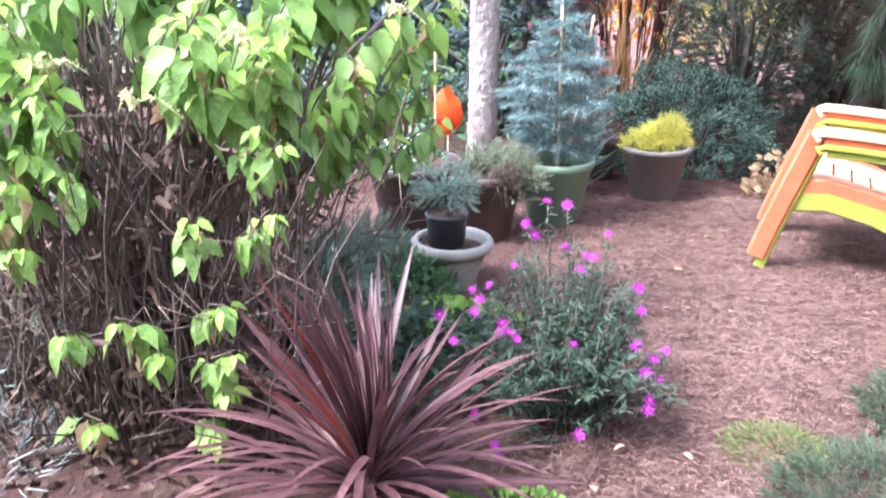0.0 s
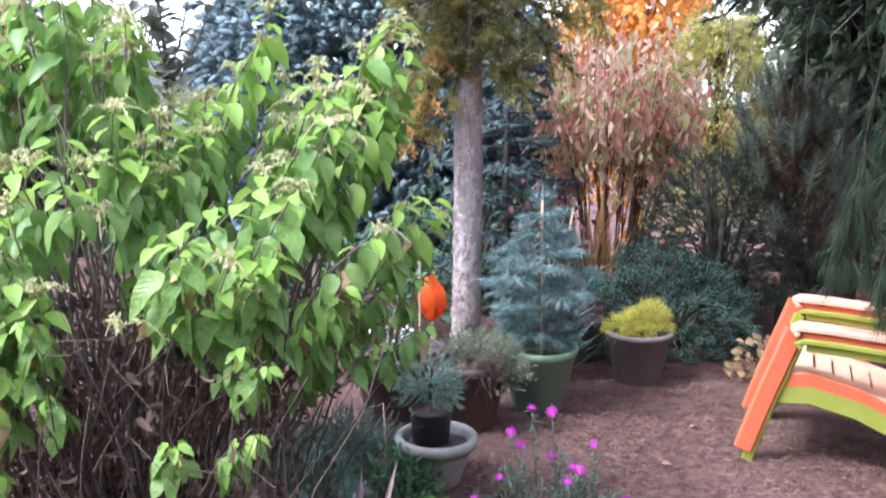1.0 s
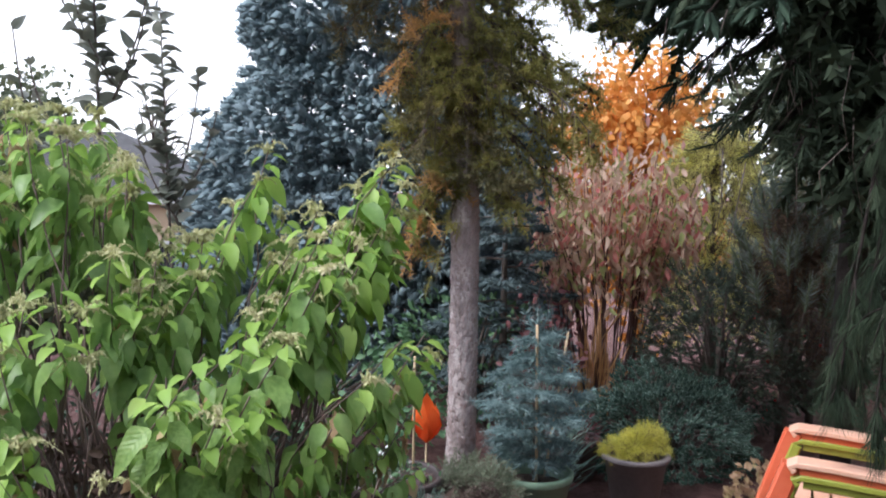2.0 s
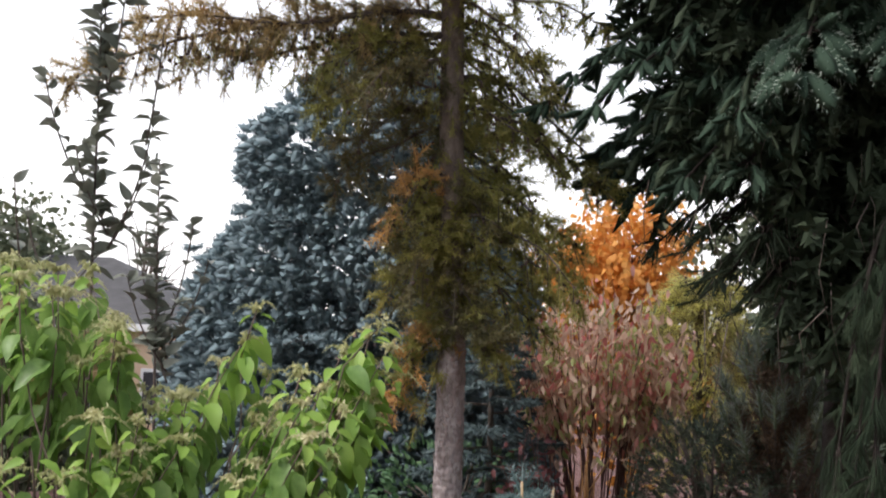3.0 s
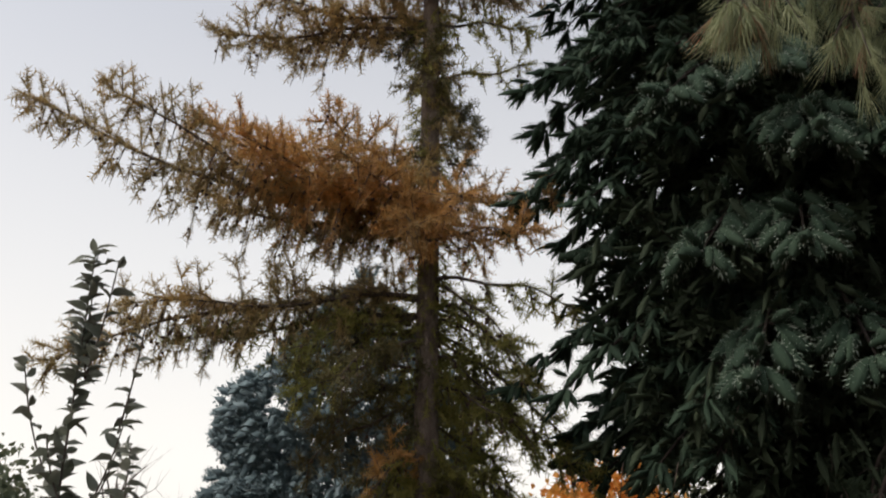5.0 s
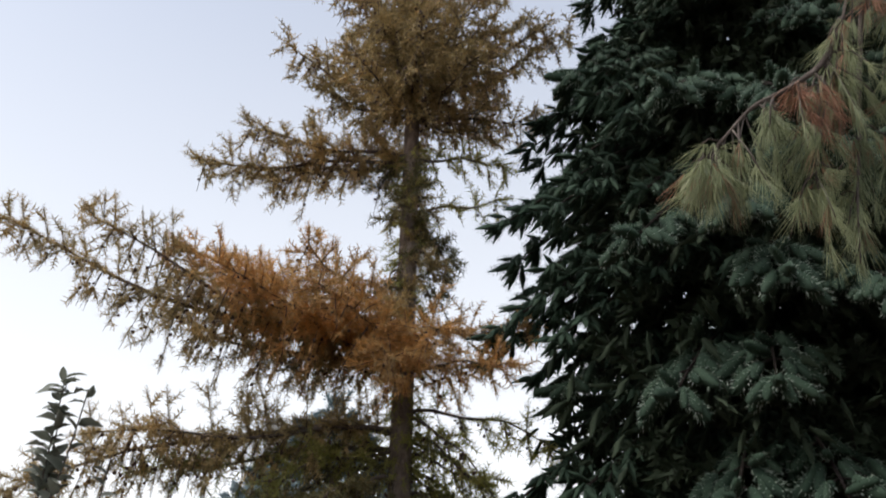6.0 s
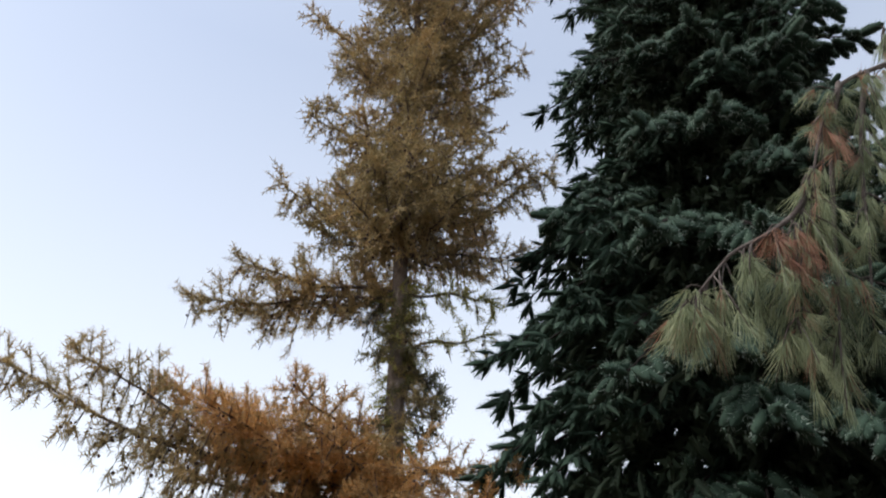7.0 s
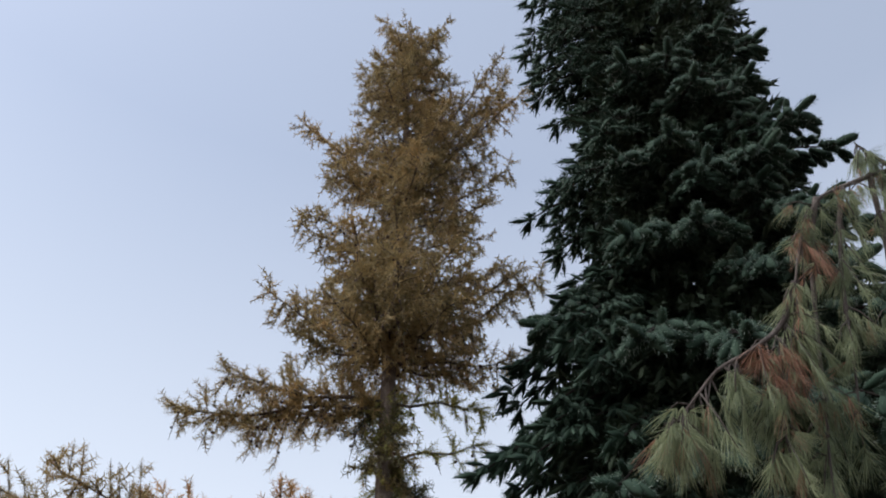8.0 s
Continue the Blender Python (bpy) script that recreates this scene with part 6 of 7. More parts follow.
# ---- dwarf spruce mound ----
def mound(name, at, size, count, form, mats, label, shoot, seed, lump=0.06):
    q = np.random.default_rng(seed)
    d = unit(q.normal(0, 1, (count, 3)) * [1, 1, 0.9] + [0, 0, 0.15])
    d[:, 2] = np.abs(d[:, 2]) * np.where(d[:, 2] < -0.35, -0.3, 1) + np.where(d[:, 2] < 0, -0.2, 0)
    bumps = np.array([noise.noise(Vector(v) * 3.3 + Vector((seed, 0, 0))) for v in d])
    r = 1 + bumps * lump * 4 - 0.14 * q.uniform(size=count) ** 2
    pts = d * r[:, None] * np.array(size)
    p = thing(name, at, label, "shrub")
    part("foliage", Soup().tile(form, frames_for(d + q.normal(0, 0.35, (count, 3)) - [0, 0, 0.15], q.uniform(0, 6.28, count), q.uniform(*shoot, count)), pts), mats, p, kind="stuff")
    wood = Soup()
    for k in range(0, count, max(1, count // 50)):
        wood.tube(np.stack([[0, 0, -size[2] * 0.6], pts[k] * 0.5, pts[k]]), (0.015, 0.01, 0.004), 4)
    wood.tube([(0, 0, -at[2]), (0, 0, 0), (0, 0, size[2] * 0.5)], 0.03, 6)
    part("branch_wood", wood, M["branch_bark"], p, kind="stuff")
    return p


mound("dwarf_spruce", (1.62, 5.35, 0.14), (0.52, 0.44, 0.43), 3200, finger_form(15, 0.18, 0.28, 0.09, 58, 33, 0.6, 3), [M["mound_needle"], M["branch_bark"], M["mound_tip"]], "low dense blue-green dwarf spruce mound", (0.045, 0.065), 92, 0.1)


# ---- shrubs behind ----
def twiggy(name, at, spread, height, stems, leaves, form, mats, size, label, seed, bark="red_stem", low=0.25, droop=0.5, fan=0.6):
    """Many thin stems that fan out, with leaves along them."""
    q = np.random.default_rng(seed)
    p = thing(name, at, label, "shrub")
    wood, lf = Soup(), Soup()
    per = leaves // stems
    for k in range(stems):
        a, r = q.uniform(0, 6.283), math.sqrt(q.uniform())
        tip = np.array([spread[0] * r * math.cos(a), spread[1] * r * math.sin(a), height * q.uniform(0.68, 1.0) * (1 - 0.18 * r * r)])
        b0 = np.array([tip[0] * (1 - fan) * 0.6, tip[1] * (1 - fan) * 0.6, 0]) + np.array([q.normal(0, 0.05), q.normal(0, 0.05), 0])
        s = np.linspace(0, 1, 8)[:, None]
        pts = b0 + s * (tip - b0) + np.sin(s * 3.14) * np.array([-tip[0] * 0.1, -tip[1] * 0.1, 0.05]) + q.normal(0, 0.01, (8, 3))
        wood.tube(pts, np.linspace(0.008, 0.002, 8), 4)
        u = q.uniform(low, 1, per) ** 0.8
        lp = np.stack([np.interp(u, s[:, 0], pts[:, c]) for c in range(3)], 1) + q.normal(0, 0.085, (per, 3))
        ld = q.normal(0, 1, (per, 3)) * [1, 1, 0.6] + [0, 0, -droop]
        kind = q.integers(0, len(form), per)
        for j, shape in enumerate(form):
            sel = kind == j
            lf.tile(shape, frames_for(ld[sel], q.uniform(0, 6.28, int(sel.sum())), q.uniform(size[0], size[1], int(sel.sum()))), lp[sel])
    part("stem_growth", wood, M[bark], p, kind="stuff")
    part("leafage", lf, mats, p, kind="stuff")
    return p


twiggy("dogwood_shrub", (1.5, 6.5, 0), (0.76, 0.5), 2.38, 58, 3300, [leaf_form(0.4, 0.4, 0.5, i, 0.4, 3) for i in (0, 0, 0, 1, 2)], [M["dogwood_leaf"], M["dogwood_red"], M["dogwood_green"]], (0.06, 0.11), "twiggy shrub with pinkish tan and green autumn leaves", 101, low=0.5, droop=2.4, fan=0.35)
low_cover("tan_canes", (1.3, 6.0, 0), (0.14, 0.1), 0.75, 75, blade_form(0.035, 0.2), [M["tan_leaf"]], (0.3, 0.5), "dry orange-tan upright grass blades", 102, 6.0)
low_cover("spiky_pine_seedling", (0.76, 4.7, 0.0), (0.14, 0.1), 0.86, 340, blade_form(0.03, 0.25), [M["juniper_needle"]], (0.15, 0.28), "long-needled grey-green pine seedling behind the potted spruce", 103, 1.5)
low_cover("pale_shrub", (0.66, 4.75, 0.0), (0.16, 0.14), 0.45, 220, sprig, [M["blue_pot_needle"], M["stem_bark"]], (0.06, 0.12), "grey-green conifer behind the green pot", 113, 0.8)


def weeping(name, at, height, table, count, mats, label, seed, strand=(0.25, 0.5), form=None):
    """A conifer of hanging thread-like sprays."""
    q = np.random.default_rng(seed)
    p = thing(name, at, label, "shrub")
    z = height * np.sqrt(q.uniform(0.02, 1, count))
    a = q.uniform(0, 6.283, count)
    r = np.array([profile_at(k, table) for k in z]) * (1 - 0.35 * q.uniform(size=count) ** 2) * (1 + 0.2 * np.sin(3 * a + 9 * z) + 0.16 * np.sin(5 * a - 15 * z))
    pts = np.stack([r * np.cos(a), r * np.sin(a), z], 1)
    ways = np.stack([np.cos(a) * 0.7 + q.normal(0, 0.3, count), np.sin(a) * 0.7 + q.normal(0, 0.3, count), q.uniform(-1.1, 0.35, count)], 1)
    part("foliage", Soup().tile(form, frames_for(ways, q.uniform(0, 6.28, count), q.uniform(*strand, count)), pts), mats, p, kind="stuff", smooth=False)
    wood = Soup().tube([(0, 0, 0), (0, 0, height * 0.5), (0, 0, height * 0.95)], (0.05, 0.035, 0.01), 8)
    for k in range(0, count, max(1, count // 60)):
        wood.tube(np.stack([[0, 0, pts[k, 2] * 0.8], pts[k] * [0.5, 0.5, 1.03], pts[k]]), (0.012, 0.008, 0.004), 4)
    part("wood", wood, M["branch_bark"], p, kind="stuff")
    return p


thread_form = needle_shoot(15, 0.22, 0.045, 32, 44, 0.0, 0.02)
weeping("golden_thread_cypress", (2.98, 8.4, float(ground_height(2.98, 8.4))), 2.4, [(0, 0.4), (1.3, 0.44), (1.9, 0.38), (2.45, 0.14)], 3800, [M["gold_thread"], M["branch_bark"], M["gold_thread"]], "golden yellow thread-leaf cypress", 104, (0.14, 0.24), thread_form)
mound("dark_conifer_shrub", (2.2, 5.95, 0.5), (0.5, 0.4, 0.68), 1500, needle_shoot(16, 0.3, 0.1, 55, 35, 0, 0.02), [M["dark_needle"], M["branch_bark"]], "dark green dense conifer shrub", (0.08, 0.13), 105, 0.09)
def bristly_pine(at):
    """A young pine: bare-legged stems with brown old needles, each ending in a pale upright brush."""
    q = np.random.default_rng(106)
    p = thing("bristly_pine", at, "young pine with pale bristly tips and brown old needles", "tree")
    wood, fresh, old = Soup().tube([(0, 0, 0), (0.03, 0, 0.6), (0.0, 0, 1.3)], (0.04, 0.03, 0.015), 8), Soup(), Soup()
    brush, worn = needle_shoot(90, 0.5, 0.04, 50, 45, 0.65, 0.03, 0.1, 0.07), needle_shoot(44, 0.42, 0.045, 74, 46, 0, 0.03)
    for k in range(46):
        a, r = k * 2.4, math.sqrt((k + 0.5) / 46)
        tip = np.array([0.42 * r * math.cos(a), 0.36 * r * math.sin(a), 1.94 - 0.8 * r ** 2 * q.uniform(0.3, 1.25) - q.uniform(0, 0.4)])
        foot = np.array([0.02, 0, max(0.3, tip[2] - 0.55)])
        line = foot + np.outer(np.linspace(0, 1, 6), tip - foot) - np.outer(np.sin(np.linspace(0, 3.14, 6)), [0, 0, 0.06])
        wood.tube(line, np.linspace(0.009, 0.005, 6), 5)
        d = unit(line[-1] - line[-3] + np.array([0, 0, 0.12]))
        fresh.tile(brush, frames_for(d[None], np.array([a]), q.uniform(0.18, 0.25, 1)), tip[None] - d * 0.1)
        for j in (2, 3, 4):
            old.tile(worn, frames_for(d[None] + q.normal(0, 0.2, (1, 3)), np.array([a]), q.uniform(0.16, 0.22, 1)), line[j][None])
    part("wood", wood, M["branch_bark"], p, kind="stuff")
    part("foliage", fresh, [M["mugo_needle"], M["branch_bark"], M["silver_sprig"]], p, "pale green needle brushes", kind="stuff", smooth=False)
    part("brown_foliage", old, [M["old_needle"], M["branch_bark"]], p, "brown old needles", kind="stuff", smooth=False)


bristly_pine((2.6, 5.8, 0))
holly = mound("dark_holly", (3.0, 6.2, 0.55), (0.75, 0.45, 0.75), 1900, leaf_form(0.5, 0.3, 0.2), [M["mugo_needle"]], "dark evergreen shrub dotted with red berries", (0.03, 0.06), 107, 0.09)
q = np.random.default_rng(7)
d = unit(q.normal(0, 1, (26, 3)) + [-0.3, -1.2, 0.3])
part("berry_growth", Soup().tile(lathe([(0.001, -1), (0.8, -0.6), (1, 0), (0.8, 0.6), (0.001, 1)], 8), frames_for(d, np.zeros(26), np.full(26, 0.011)), d * [0.77, 0.47, 0.77]), M["berry"], holly, "small red berries", kind="stuff")
low_cover("dry_ferns", (1.98, 4.6, 0), (0.2, 0.15), 0.3, 160, round_leaf, [M["shrub_brown"]], (0.03, 0.06), "dry pinkish-brown leaves beside the mound", 108)
twiggy("burgundy_shrub", (0.88, 5.7, 0), (0.2, 0.2), 1.2, 26, 320, [leaf_form(0.5, 0.3, 0.3)], [M["burgundy_leaf"]], (0.04, 0.08), "thin shrub with dark red leaves", 109)
mound("dark_underbrush", (0.45, 6.6, 0.3), (0.7, 0.5, 0.6), 1100, leaf_form(0.5, 0.3, 0.2), [M["green_sprig"]], "dark green shrub behind the larch trunk", (0.05, 0.09), 110, 0.1)
mound("dark_evergreen", (-1.05, 3.35, 0.5), (0.6, 0.3, 0.55), 1500, leaf_form(0.45, 0.3, 0.2, 0, 0.4, 3), [M["aster_leaf"]], "dark small-leaved evergreen behind the leafy shrub", (0.03, 0.06), 112, 0.09)
mound("back_underbrush", (-0.7, 5.6, 0.25), (0.8, 0.5, 0.5), 1100, leaf_form(0.5, 0.3, 0.2), [M["green_sprig"]], "dark green shrub behind the leafy shrub", (0.05, 0.09), 111, 0.1)


# ---- broad-leaved trees ----
def leafy_tree(name, at, height, crown, radius, count, form, mats, size, label, seed, trunk=0.12, bark="branch_bark", limbs=26):
    """Trunk, limbs, twigs and an uneven crown of single leaves set in clumps."""
    q = np.random.default_rng(seed)
    t = thing(name, at, label, "tree")
    zz = np.linspace(0, height * 0.85, 9)
    part("trunk", Soup().tube(np.stack([0.02 * np.sin(zz), 0.02 * np.cos(zz), zz], 1), trunk * (1 - 0.85 * zz / zz[-1]), 8), M[bark], t)
    wood, lf = Soup(), Soup()
    per = max(1, count // (limbs * 6)) if count else 0
    for k in range(limbs):
        z = q.uniform(crown[0] * 0.8, height * 0.8)
        a = k * 2.4
        end = np.array([radius * math.cos(a) * q.uniform(0.5, 1), radius * math.sin(a) * q.uniform(0.5, 1), q.uniform(crown[0], height)])
        end[:2] *= np.interp(end[2], [crown[0], (crown[0] + height) / 2, height], [0.8, 1.0, 0.3])
        s = np.linspace(0, 1, 6)[:, None]
        pts = np.array([0, 0, min(z, end[2] * 0.9)]) + s * (end - [0, 0, min(z, end[2] * 0.9)]) + np.sin(s * 3.14) * [0, 0, 0.1]
        wood.tube(pts, np.linspace(trunk * 0.28, 0.006, 6), 5)
        for j in range(6):
            p = pts[q.integers(2, 6)]
            e = p + q.normal(0, 0.16 * radius, 3) + [0, 0, 0.1 * radius]
            wood.tube(np.stack([p, (p + e) / 2 + q.normal(0, 0.02, 3), e]), (0.008, 0.005, 0.002), 3)
            if per:
                lp = e + q.normal(0, 0.13 * radius, (per, 3))
                lf.tile(form, frames_for(q.normal(0, 1, (per, 3)) + [0, 0, -0.4], q.uniform(0, 6.28, per), q.uniform(size[0], size[1], per)), lp)
    part("limb_wood", wood, M[bark], t, kind="stuff")
    if per:
        part("crown", lf, mats, t, kind="stuff")
    return t


leafy_tree("orange_maple", (3.2, 12.0, -0.6), 4.05, (1.0, 4.0), 1.4, 9500, kite_form(0.8), [M["orange_leaf"]], (0.08, 0.15), "maple in glowing orange autumn leaf", 121)
leafy_tree("far_tree", (-11.0, 24.0, -1.7), 6.0, (1.5, 6), 2.4, 7000, kite_form(0.7), [M["far_leaf"]], (0.15, 0.3), "dull green tree beyond the house", 122)
leafy_tree("far_tree", (-8.4, 18.0, -1.7), 3.8, (1.0, 3.7), 1.2, 7000, kite_form(0.7), [M["far_leaf"]], (0.12, 0.25), "dull green tree beside the house", 123)
leafy_tree("bare_tree", (-9.0, 30.0, -1.7), 7.2, (2.5, 7), 2.2, 0, None, None, (0, 0), "leafless tree beyond the house", 124, 0.16, "branch_bark", 60)
leafy_tree("bare_tree", (-6.2, 30.0, -1.7), 5.8, (2.5, 5.6), 2.0, 0, None, None, (0, 0), "leafless tree beyond the house", 125, 0.14, "branch_bark", 60)
for k, (x, y, h, r) in enumerate(((-2.4, 14.5, 3.2, 1.6), (1.0, 14.0, 3.4, 1.6), (5.6, 11.0, 4.6, 1.9), (6.5, 8.0, 4.4, 1.8), (4.6, 7.6, 3.2, 1.3), (8.0, 14.0, 5.0, 2.2), (-5.2, 11.5, 2.4, 1.3))):
    leafy_tree("garden_tree", (x, y, float(ground_height(x, y))), h, (0.3, h), r, 7000, kite_form(0.7), [M["far_leaf"]], (0.1, 0.2), "dull green leafy tree at the garden edge", 130 + k)


def whip(at, height, side_stems, label, seed, first=0.45, close=0.0125):
    """A slender upright sapling with stiff curled leaves, crowded on the leader and sparse on its thin side stems."""
    q = np.random.default_rng(seed)
    t = thing("sapling", at, label, "tree", "saplings behind the shrub")
    forms = [leaf_form(0.56, 0.5, 0.5, 0, 0.42, 5, 0.25), leaf_form(0.46, 0.8, 0.3, 0, 0.4, 5, 0.2)]
    lines = [(np.array([0, 0, 0.0]), np.array([-0.11, 0, height]), 0.013, first, close, 0.1)] + [(np.array(a, float), np.array(b, float), 0.0055, 0.05, 0.024, gap) for a, b, gap in side_stems]
    for a, b, r, f0, step, gap in lines:
        s = np.linspace(0, 1, 9)[:, None]
        bend = 0.0 if r > 0.01 else 0.12
        pts = a + s * (b - a) + np.sin(s * 3.14) * np.array([(b[0] - a[0]) * bend, 0, -0.02])
        length = np.linalg.norm(b - a)
        st = part("stem", Soup().tube(pts, np.linspace(r, 0.003, 9), 6), M["branch_bark"], t)
        lf = Soup()
        n = int(length * (1 - f0) / step)
        for k in range(n):
            u = f0 + (1 - f0) * (k + 0.5) / n
            # side stems carry their leaves near the foot and at the tip
            if q.uniform() < (gap if r > 0.01 or u < 0.4 or u > 0.88 else 0.5 + 0.5 * gap):
                continue
            p = np.array([np.interp(u, s[:, 0], pts[:, c]) for c in range(3)])
            az = k * 2.4 + q.normal(0, 0.4)
            lf.tile(forms[k % 2], frames_for(np.array([[math.cos(az), math.sin(az), q.uniform(0.0, 1.3)]]), q.normal(0, 0.8, 1), q.uniform(0.07, 0.125, 1)), p[None])
        if lf.n:
            part("leafage", lf, M["magnolia_leaf"], st, kind="stuff")
    return t


whip((-1.42, 3.9, 0), 3.56, [((0.0, 0, 2.22), (-0.35, 0, 2.98), 0.35), ((0, 0, 2.15), (0.17, 0.02, 2.75), 0.2), ((0.14, 0.02, 2.65), (0.19, 0.02, 3.2), 0.5), ((0, 0, 2.25), (-0.16, -0.05, 2.62), 0.2), ((0, 0, 2.15), (0.13, 0.1, 2.6), 0.2), ((-0.05, 0, 2.9), (0.02, -0.02, 3.5), 0.25), ((-0.05, 0, 2.9), (-0.1, 0.03, 3.4), 0.3)], "tall thin sapling with grey-green leaves", 141, 0.58)
whip((-1.24, 4.4, 0), 2.66, [((0, 0, 1.85), (0.09, 0, 2.36), 0.15), ((0, 0, 1.6), (-0.2, 0, 2.28), 0.1), ((0, 0, 1.6), (-0.13, 0.08, 2.2), 0.1), ((0, 0, 1.55), (-0.22, -0.06, 2.05), 0.1), ((0, 0, 1.7), (0.17, 0.04, 2.15), 0.2), ((0, 0, 1.5), (-0.12, 0.05, 1.95), 0.1)], "shorter thin sapling with grey-green leaves", 142, 0.62, 0.016)
whip((-1.56, 3.6, 0), 2.0, [((-0.04, 0, 1.75), (-0.17, 0, 2.42), 0.7), ((0, 0, 2.0), (-0.12, 0.03, 2.3), 0.6), ((-0.05, 0, 1.9), (0.17, 0, 2.06), 0.7)], "sparse thin sapling at the edge of the shrub", 143, 0.9, 0.03)


# ---- weeping pine overhead ----
def weeping_pine(at):
    q = np.random.default_rng(151)
    t = thing("weeping_pine", at, "weeping white pine with long hanging grey-green needles", "tree")
    base = np.array(at, float)
    part("trunk", Soup().tube([(0, 0, 0), (0.02, 0, 1.5), (-0.03, 0, 3.2), (-0.1, 0.02, 4.4), (-0.3, -0.05, 5.15)], (0.07, 0.06, 0.045, 0.035, 0.02), 10), M["branch_bark"], t)
    n = 9
    v, f = [], []
    for k in range(n):
        a = k * 2.4
        rad = np.array([0, math.cos(a), math.sin(a)])
        side = np.array([0, -math.sin(a), math.cos(a)]) * 0.007
        m1 = np.array([0.5, 0, 0]) + rad * 0.12
        tip = np.array([1.0 - 0.06 * (k % 3), 0, 0]) + rad * (0.1 + 0.05 * (k % 3))
        b = len(v)
        v += [side, -side, m1 + side, m1 - side, tip]
        f += [(b, b + 1, b + 3), (b, b + 3, b + 2), (b + 2, b + 3, b + 4)]
    form = (np.array(v), np.array(f), np.zeros(len(f), int))
    # hanging boughs: points in the world, share of brown needles
    boughs = [([(2.3, 1.8, 5.15), (2.14, 1.8, 5.12), (1.89, 1.8, 4.97), (1.75, 1.8, 4.88), (1.6, 1.8, 4.6), (1.5, 1.8, 4.3), (1.42, 1.8, 4.0)], 0.15),
              ([(1.52, 1.8, 4.38), (1.42, 1.8, 4.16), (1.26, 1.79, 4.02), (1.13, 1.79, 3.94), (1.02, 1.8, 3.8), (0.96, 1.8, 3.73)], 0.12),
              ([(1.89, 1.8, 4.97), (1.84, 1.82, 4.8), (1.76, 1.84, 4.5), (1.68, 1.84, 4.1), (1.6, 1.84, 3.75)], 0.05),
              ([(1.75, 1.8, 4.88), (1.66, 1.83, 4.6), (1.58, 1.85, 4.2), (1.5, 1.85, 3.8), (1.46, 1.85, 3.65)], 0.08),
              ([(2.05, 1.8, 5.08), (2.03, 1.86, 4.7), (1.94, 1.9, 4.3), (1.84, 1.9, 3.9), (1.76, 1.9, 3.6)], 0.05),
              ([(2.2, 1.82, 5.14), (2.2, 1.9, 4.7), (2.1, 1.95, 4.3), (2.0, 1.95, 3.9), (1.9, 1.95, 3.6)], 0.05),
              ([(1.4, 1.8, 4.1), (1.36, 1.8, 3.95), (1.33, 1.82, 3.8), (1.32, 1.82, 3.68)], 0.1),
              ([(2.2, 1.8, 5.13), (2.1, 1.8, 5.22), (2.04, 1.79, 5.28)], 0.05)]
    # lower boughs: zero brown selects needles and bark with shade painted in
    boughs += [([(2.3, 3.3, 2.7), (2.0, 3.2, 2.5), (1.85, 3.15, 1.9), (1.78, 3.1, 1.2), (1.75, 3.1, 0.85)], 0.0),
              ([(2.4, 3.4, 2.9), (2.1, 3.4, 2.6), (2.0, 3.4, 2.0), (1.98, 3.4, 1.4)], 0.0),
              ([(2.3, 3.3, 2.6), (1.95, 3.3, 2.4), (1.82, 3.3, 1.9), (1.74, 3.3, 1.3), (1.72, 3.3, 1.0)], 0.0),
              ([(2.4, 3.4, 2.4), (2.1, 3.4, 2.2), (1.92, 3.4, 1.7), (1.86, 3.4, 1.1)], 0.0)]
    for order, (pts, brown) in enumerate(boughs):
        pts = np.array(pts) - base
        s = np.linspace(0, 1, len(pts))
        u = np.linspace(0, 1, 24)
        fine = np.stack([np.interp(u, s, pts[:, c]) for c in range(3)], 1)
        for rep in range(2):
            fine[1:-1] = (fine[:-2] + 2 * fine[1:-1] + fine[2:]) / 4
        wood = Soup().tube(fine, np.linspace(0.013, 0.003, 24), 6)
        heads, ways = [], []
        for k in range(10 if len(pts) < 4 else (40 if order < 2 else 20) if brown else 32):
            p = fine[q.integers(3, 24)]
            e = p + np.array([q.normal(-0.02, 0.05), q.normal(0, 0.05), -abs(q.normal(0.13, 0.09))])
            wood.tube(np.stack([p, (p + e) / 2 + [0, 0, 0.02], e]), (0.004, 0.003, 0.002), 4)
            m = 8
            w = q.uniform(0.2, 1, (m, 1))
            heads.append(p + w * (e - p))
            ways.append((e - p) * 4 + q.normal(0, 0.36, (m, 3)) + [0, 0, -0.8])
        h, dd = np.concatenate(heads), np.concatenate(ways)
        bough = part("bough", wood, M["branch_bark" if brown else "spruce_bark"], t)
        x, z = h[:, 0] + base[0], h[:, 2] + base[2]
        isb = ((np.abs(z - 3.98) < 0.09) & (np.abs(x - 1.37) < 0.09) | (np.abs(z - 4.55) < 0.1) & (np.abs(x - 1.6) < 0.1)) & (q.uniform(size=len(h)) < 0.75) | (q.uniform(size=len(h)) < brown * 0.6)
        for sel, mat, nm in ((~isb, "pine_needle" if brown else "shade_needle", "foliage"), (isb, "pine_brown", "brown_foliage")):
            k = int(sel.sum())
            if k == 0:
                continue
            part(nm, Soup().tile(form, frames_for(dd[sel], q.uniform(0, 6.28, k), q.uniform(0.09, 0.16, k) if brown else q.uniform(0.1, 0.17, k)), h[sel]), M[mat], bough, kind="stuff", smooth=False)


weeping_pine((2.6, 1.85, 0))


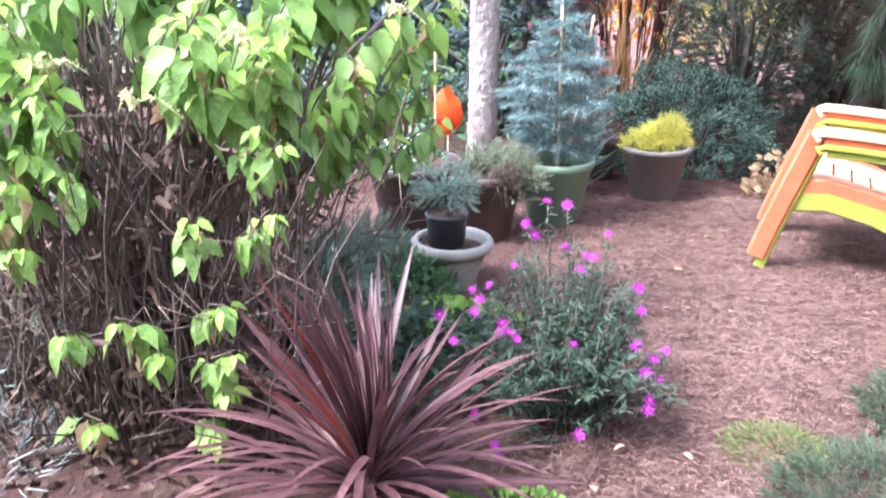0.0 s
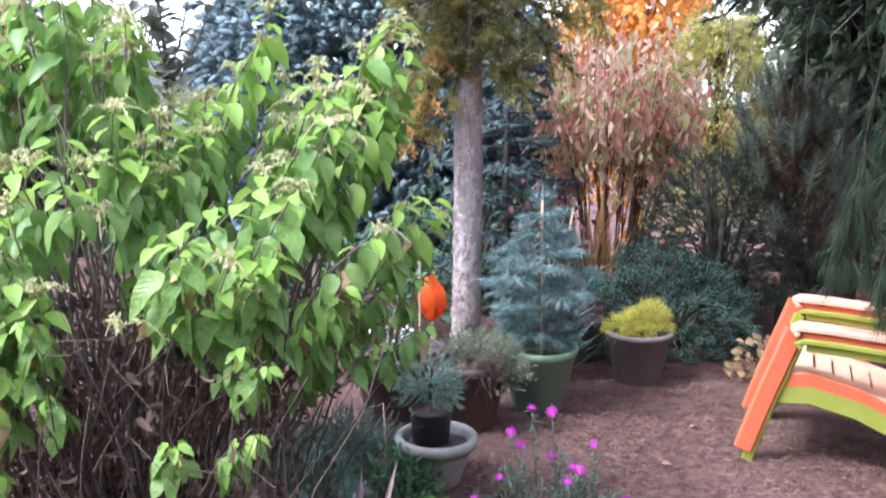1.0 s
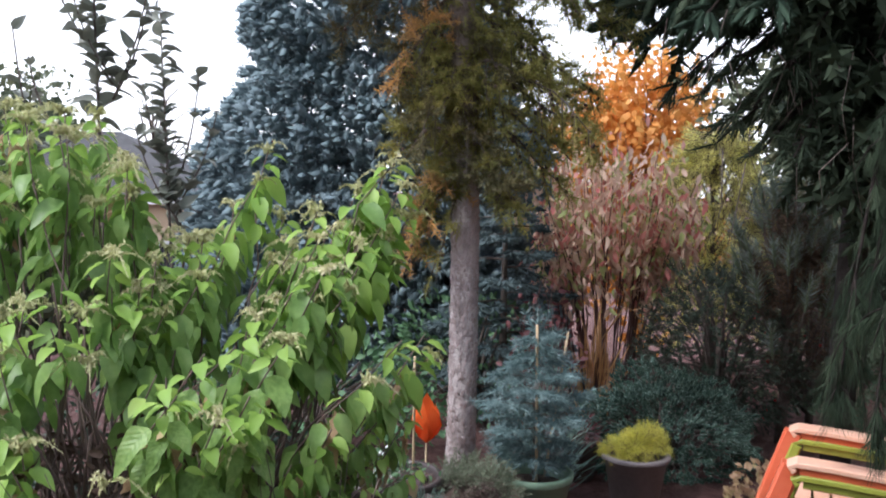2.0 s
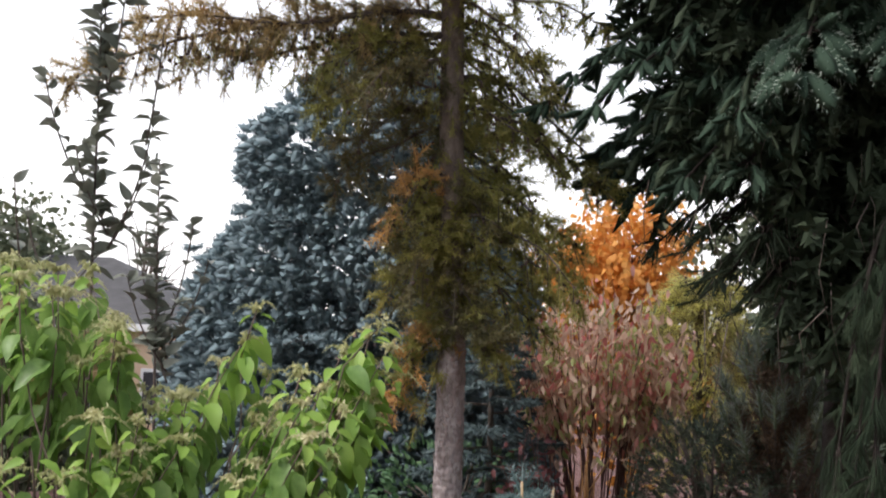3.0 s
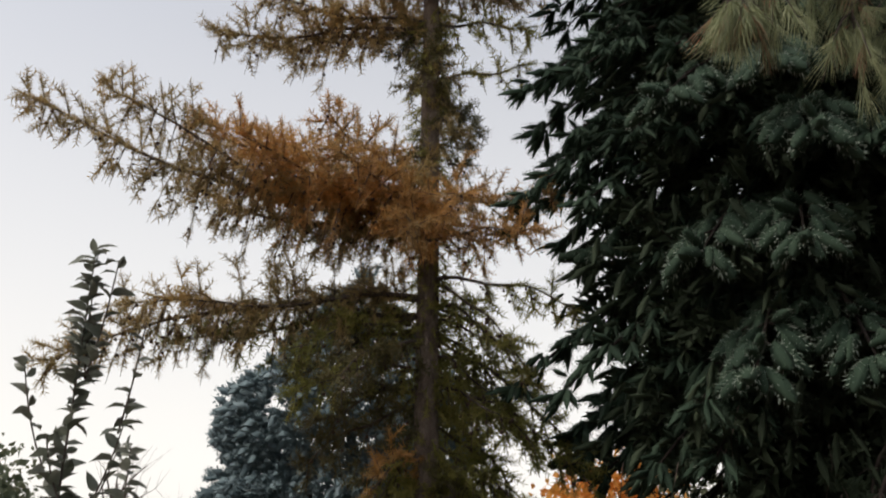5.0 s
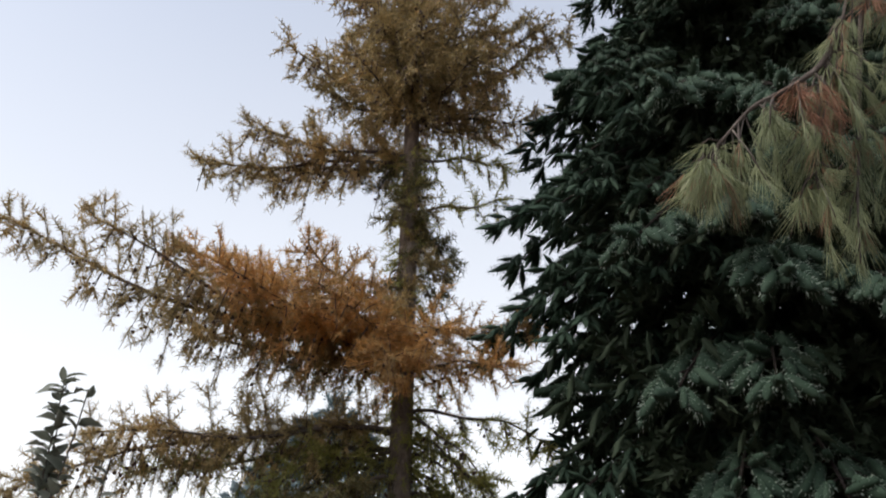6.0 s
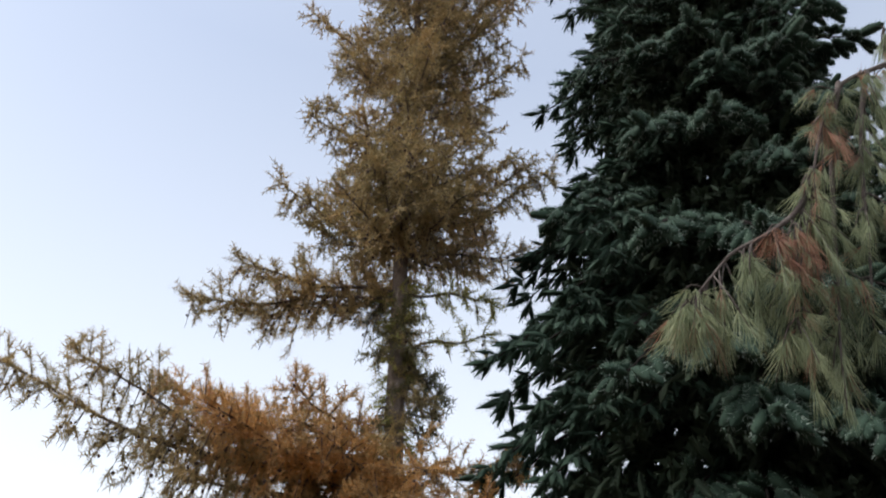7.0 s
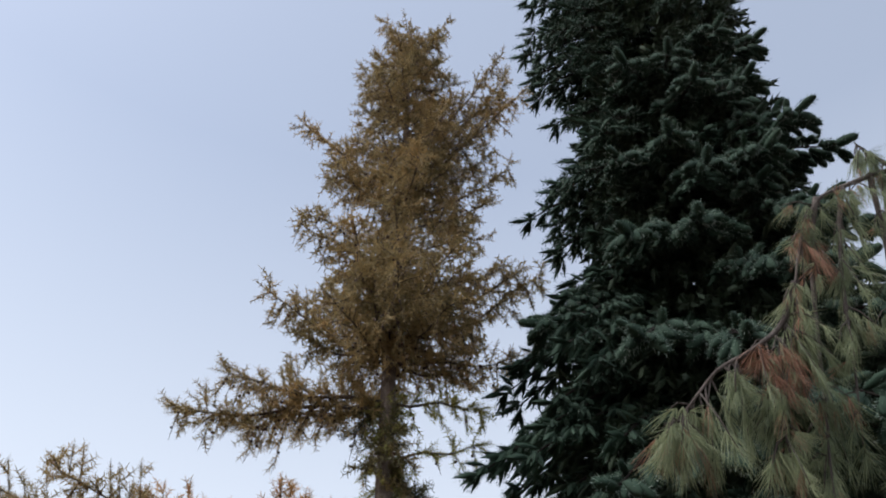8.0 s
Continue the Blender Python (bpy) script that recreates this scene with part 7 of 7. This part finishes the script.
# ---- house ----
def house(at):
    h = thing("house", at, "low tan house with a grey hipped roof", "house")
    w, d, e = 9.0, 7.0, 3.12
    part("wall", Soup().add(*box((0, 0, e / 2), (w, d, e))), M["house_wall"], h, smooth=False)
    v = [(-w / 2 - 0.4, -d / 2 - 0.4, e), (w / 2 + 0.4, -d / 2 - 0.4, e), (w / 2 + 0.4, d / 2 + 0.4, e), (-w / 2 - 0.4, d / 2 + 0.4, e), (-w / 2 + 3, 0, e + 1.75), (w / 2 - 3, 0, e + 1.75)]
    f = [(0, 1, 5), (0, 5, 4), (1, 2, 5), (2, 3, 4), (2, 4, 5), (3, 0, 4), (0, 2, 1), (0, 3, 2)]
    part("roof", Soup().add(v, f), M["roof"], h, "grey shingle roof", False)
    part("fascia", Soup().add(*box((0, -d / 2 - 0.41, e - 0.06), (w + 0.84, 0.03, 0.16))), M["white_paint"], h, "white fascia board", False)
    for x in (-2.8, 0.0, 2.0, 3.95):
        win = part("window", Soup().add(*box((x, -d / 2 - 0.02, 1.5), (0.9, 0.06, 1.2))), M["white_paint"], h, "white framed window", False)
        part("pane", Soup().add(*box((x, -d / 2 - 0.06, 1.5), (0.74, 0.03, 1.04))), M["window_glass"], win, "dark glass pane", False)


house((-9.6, 24.0, -1.7))
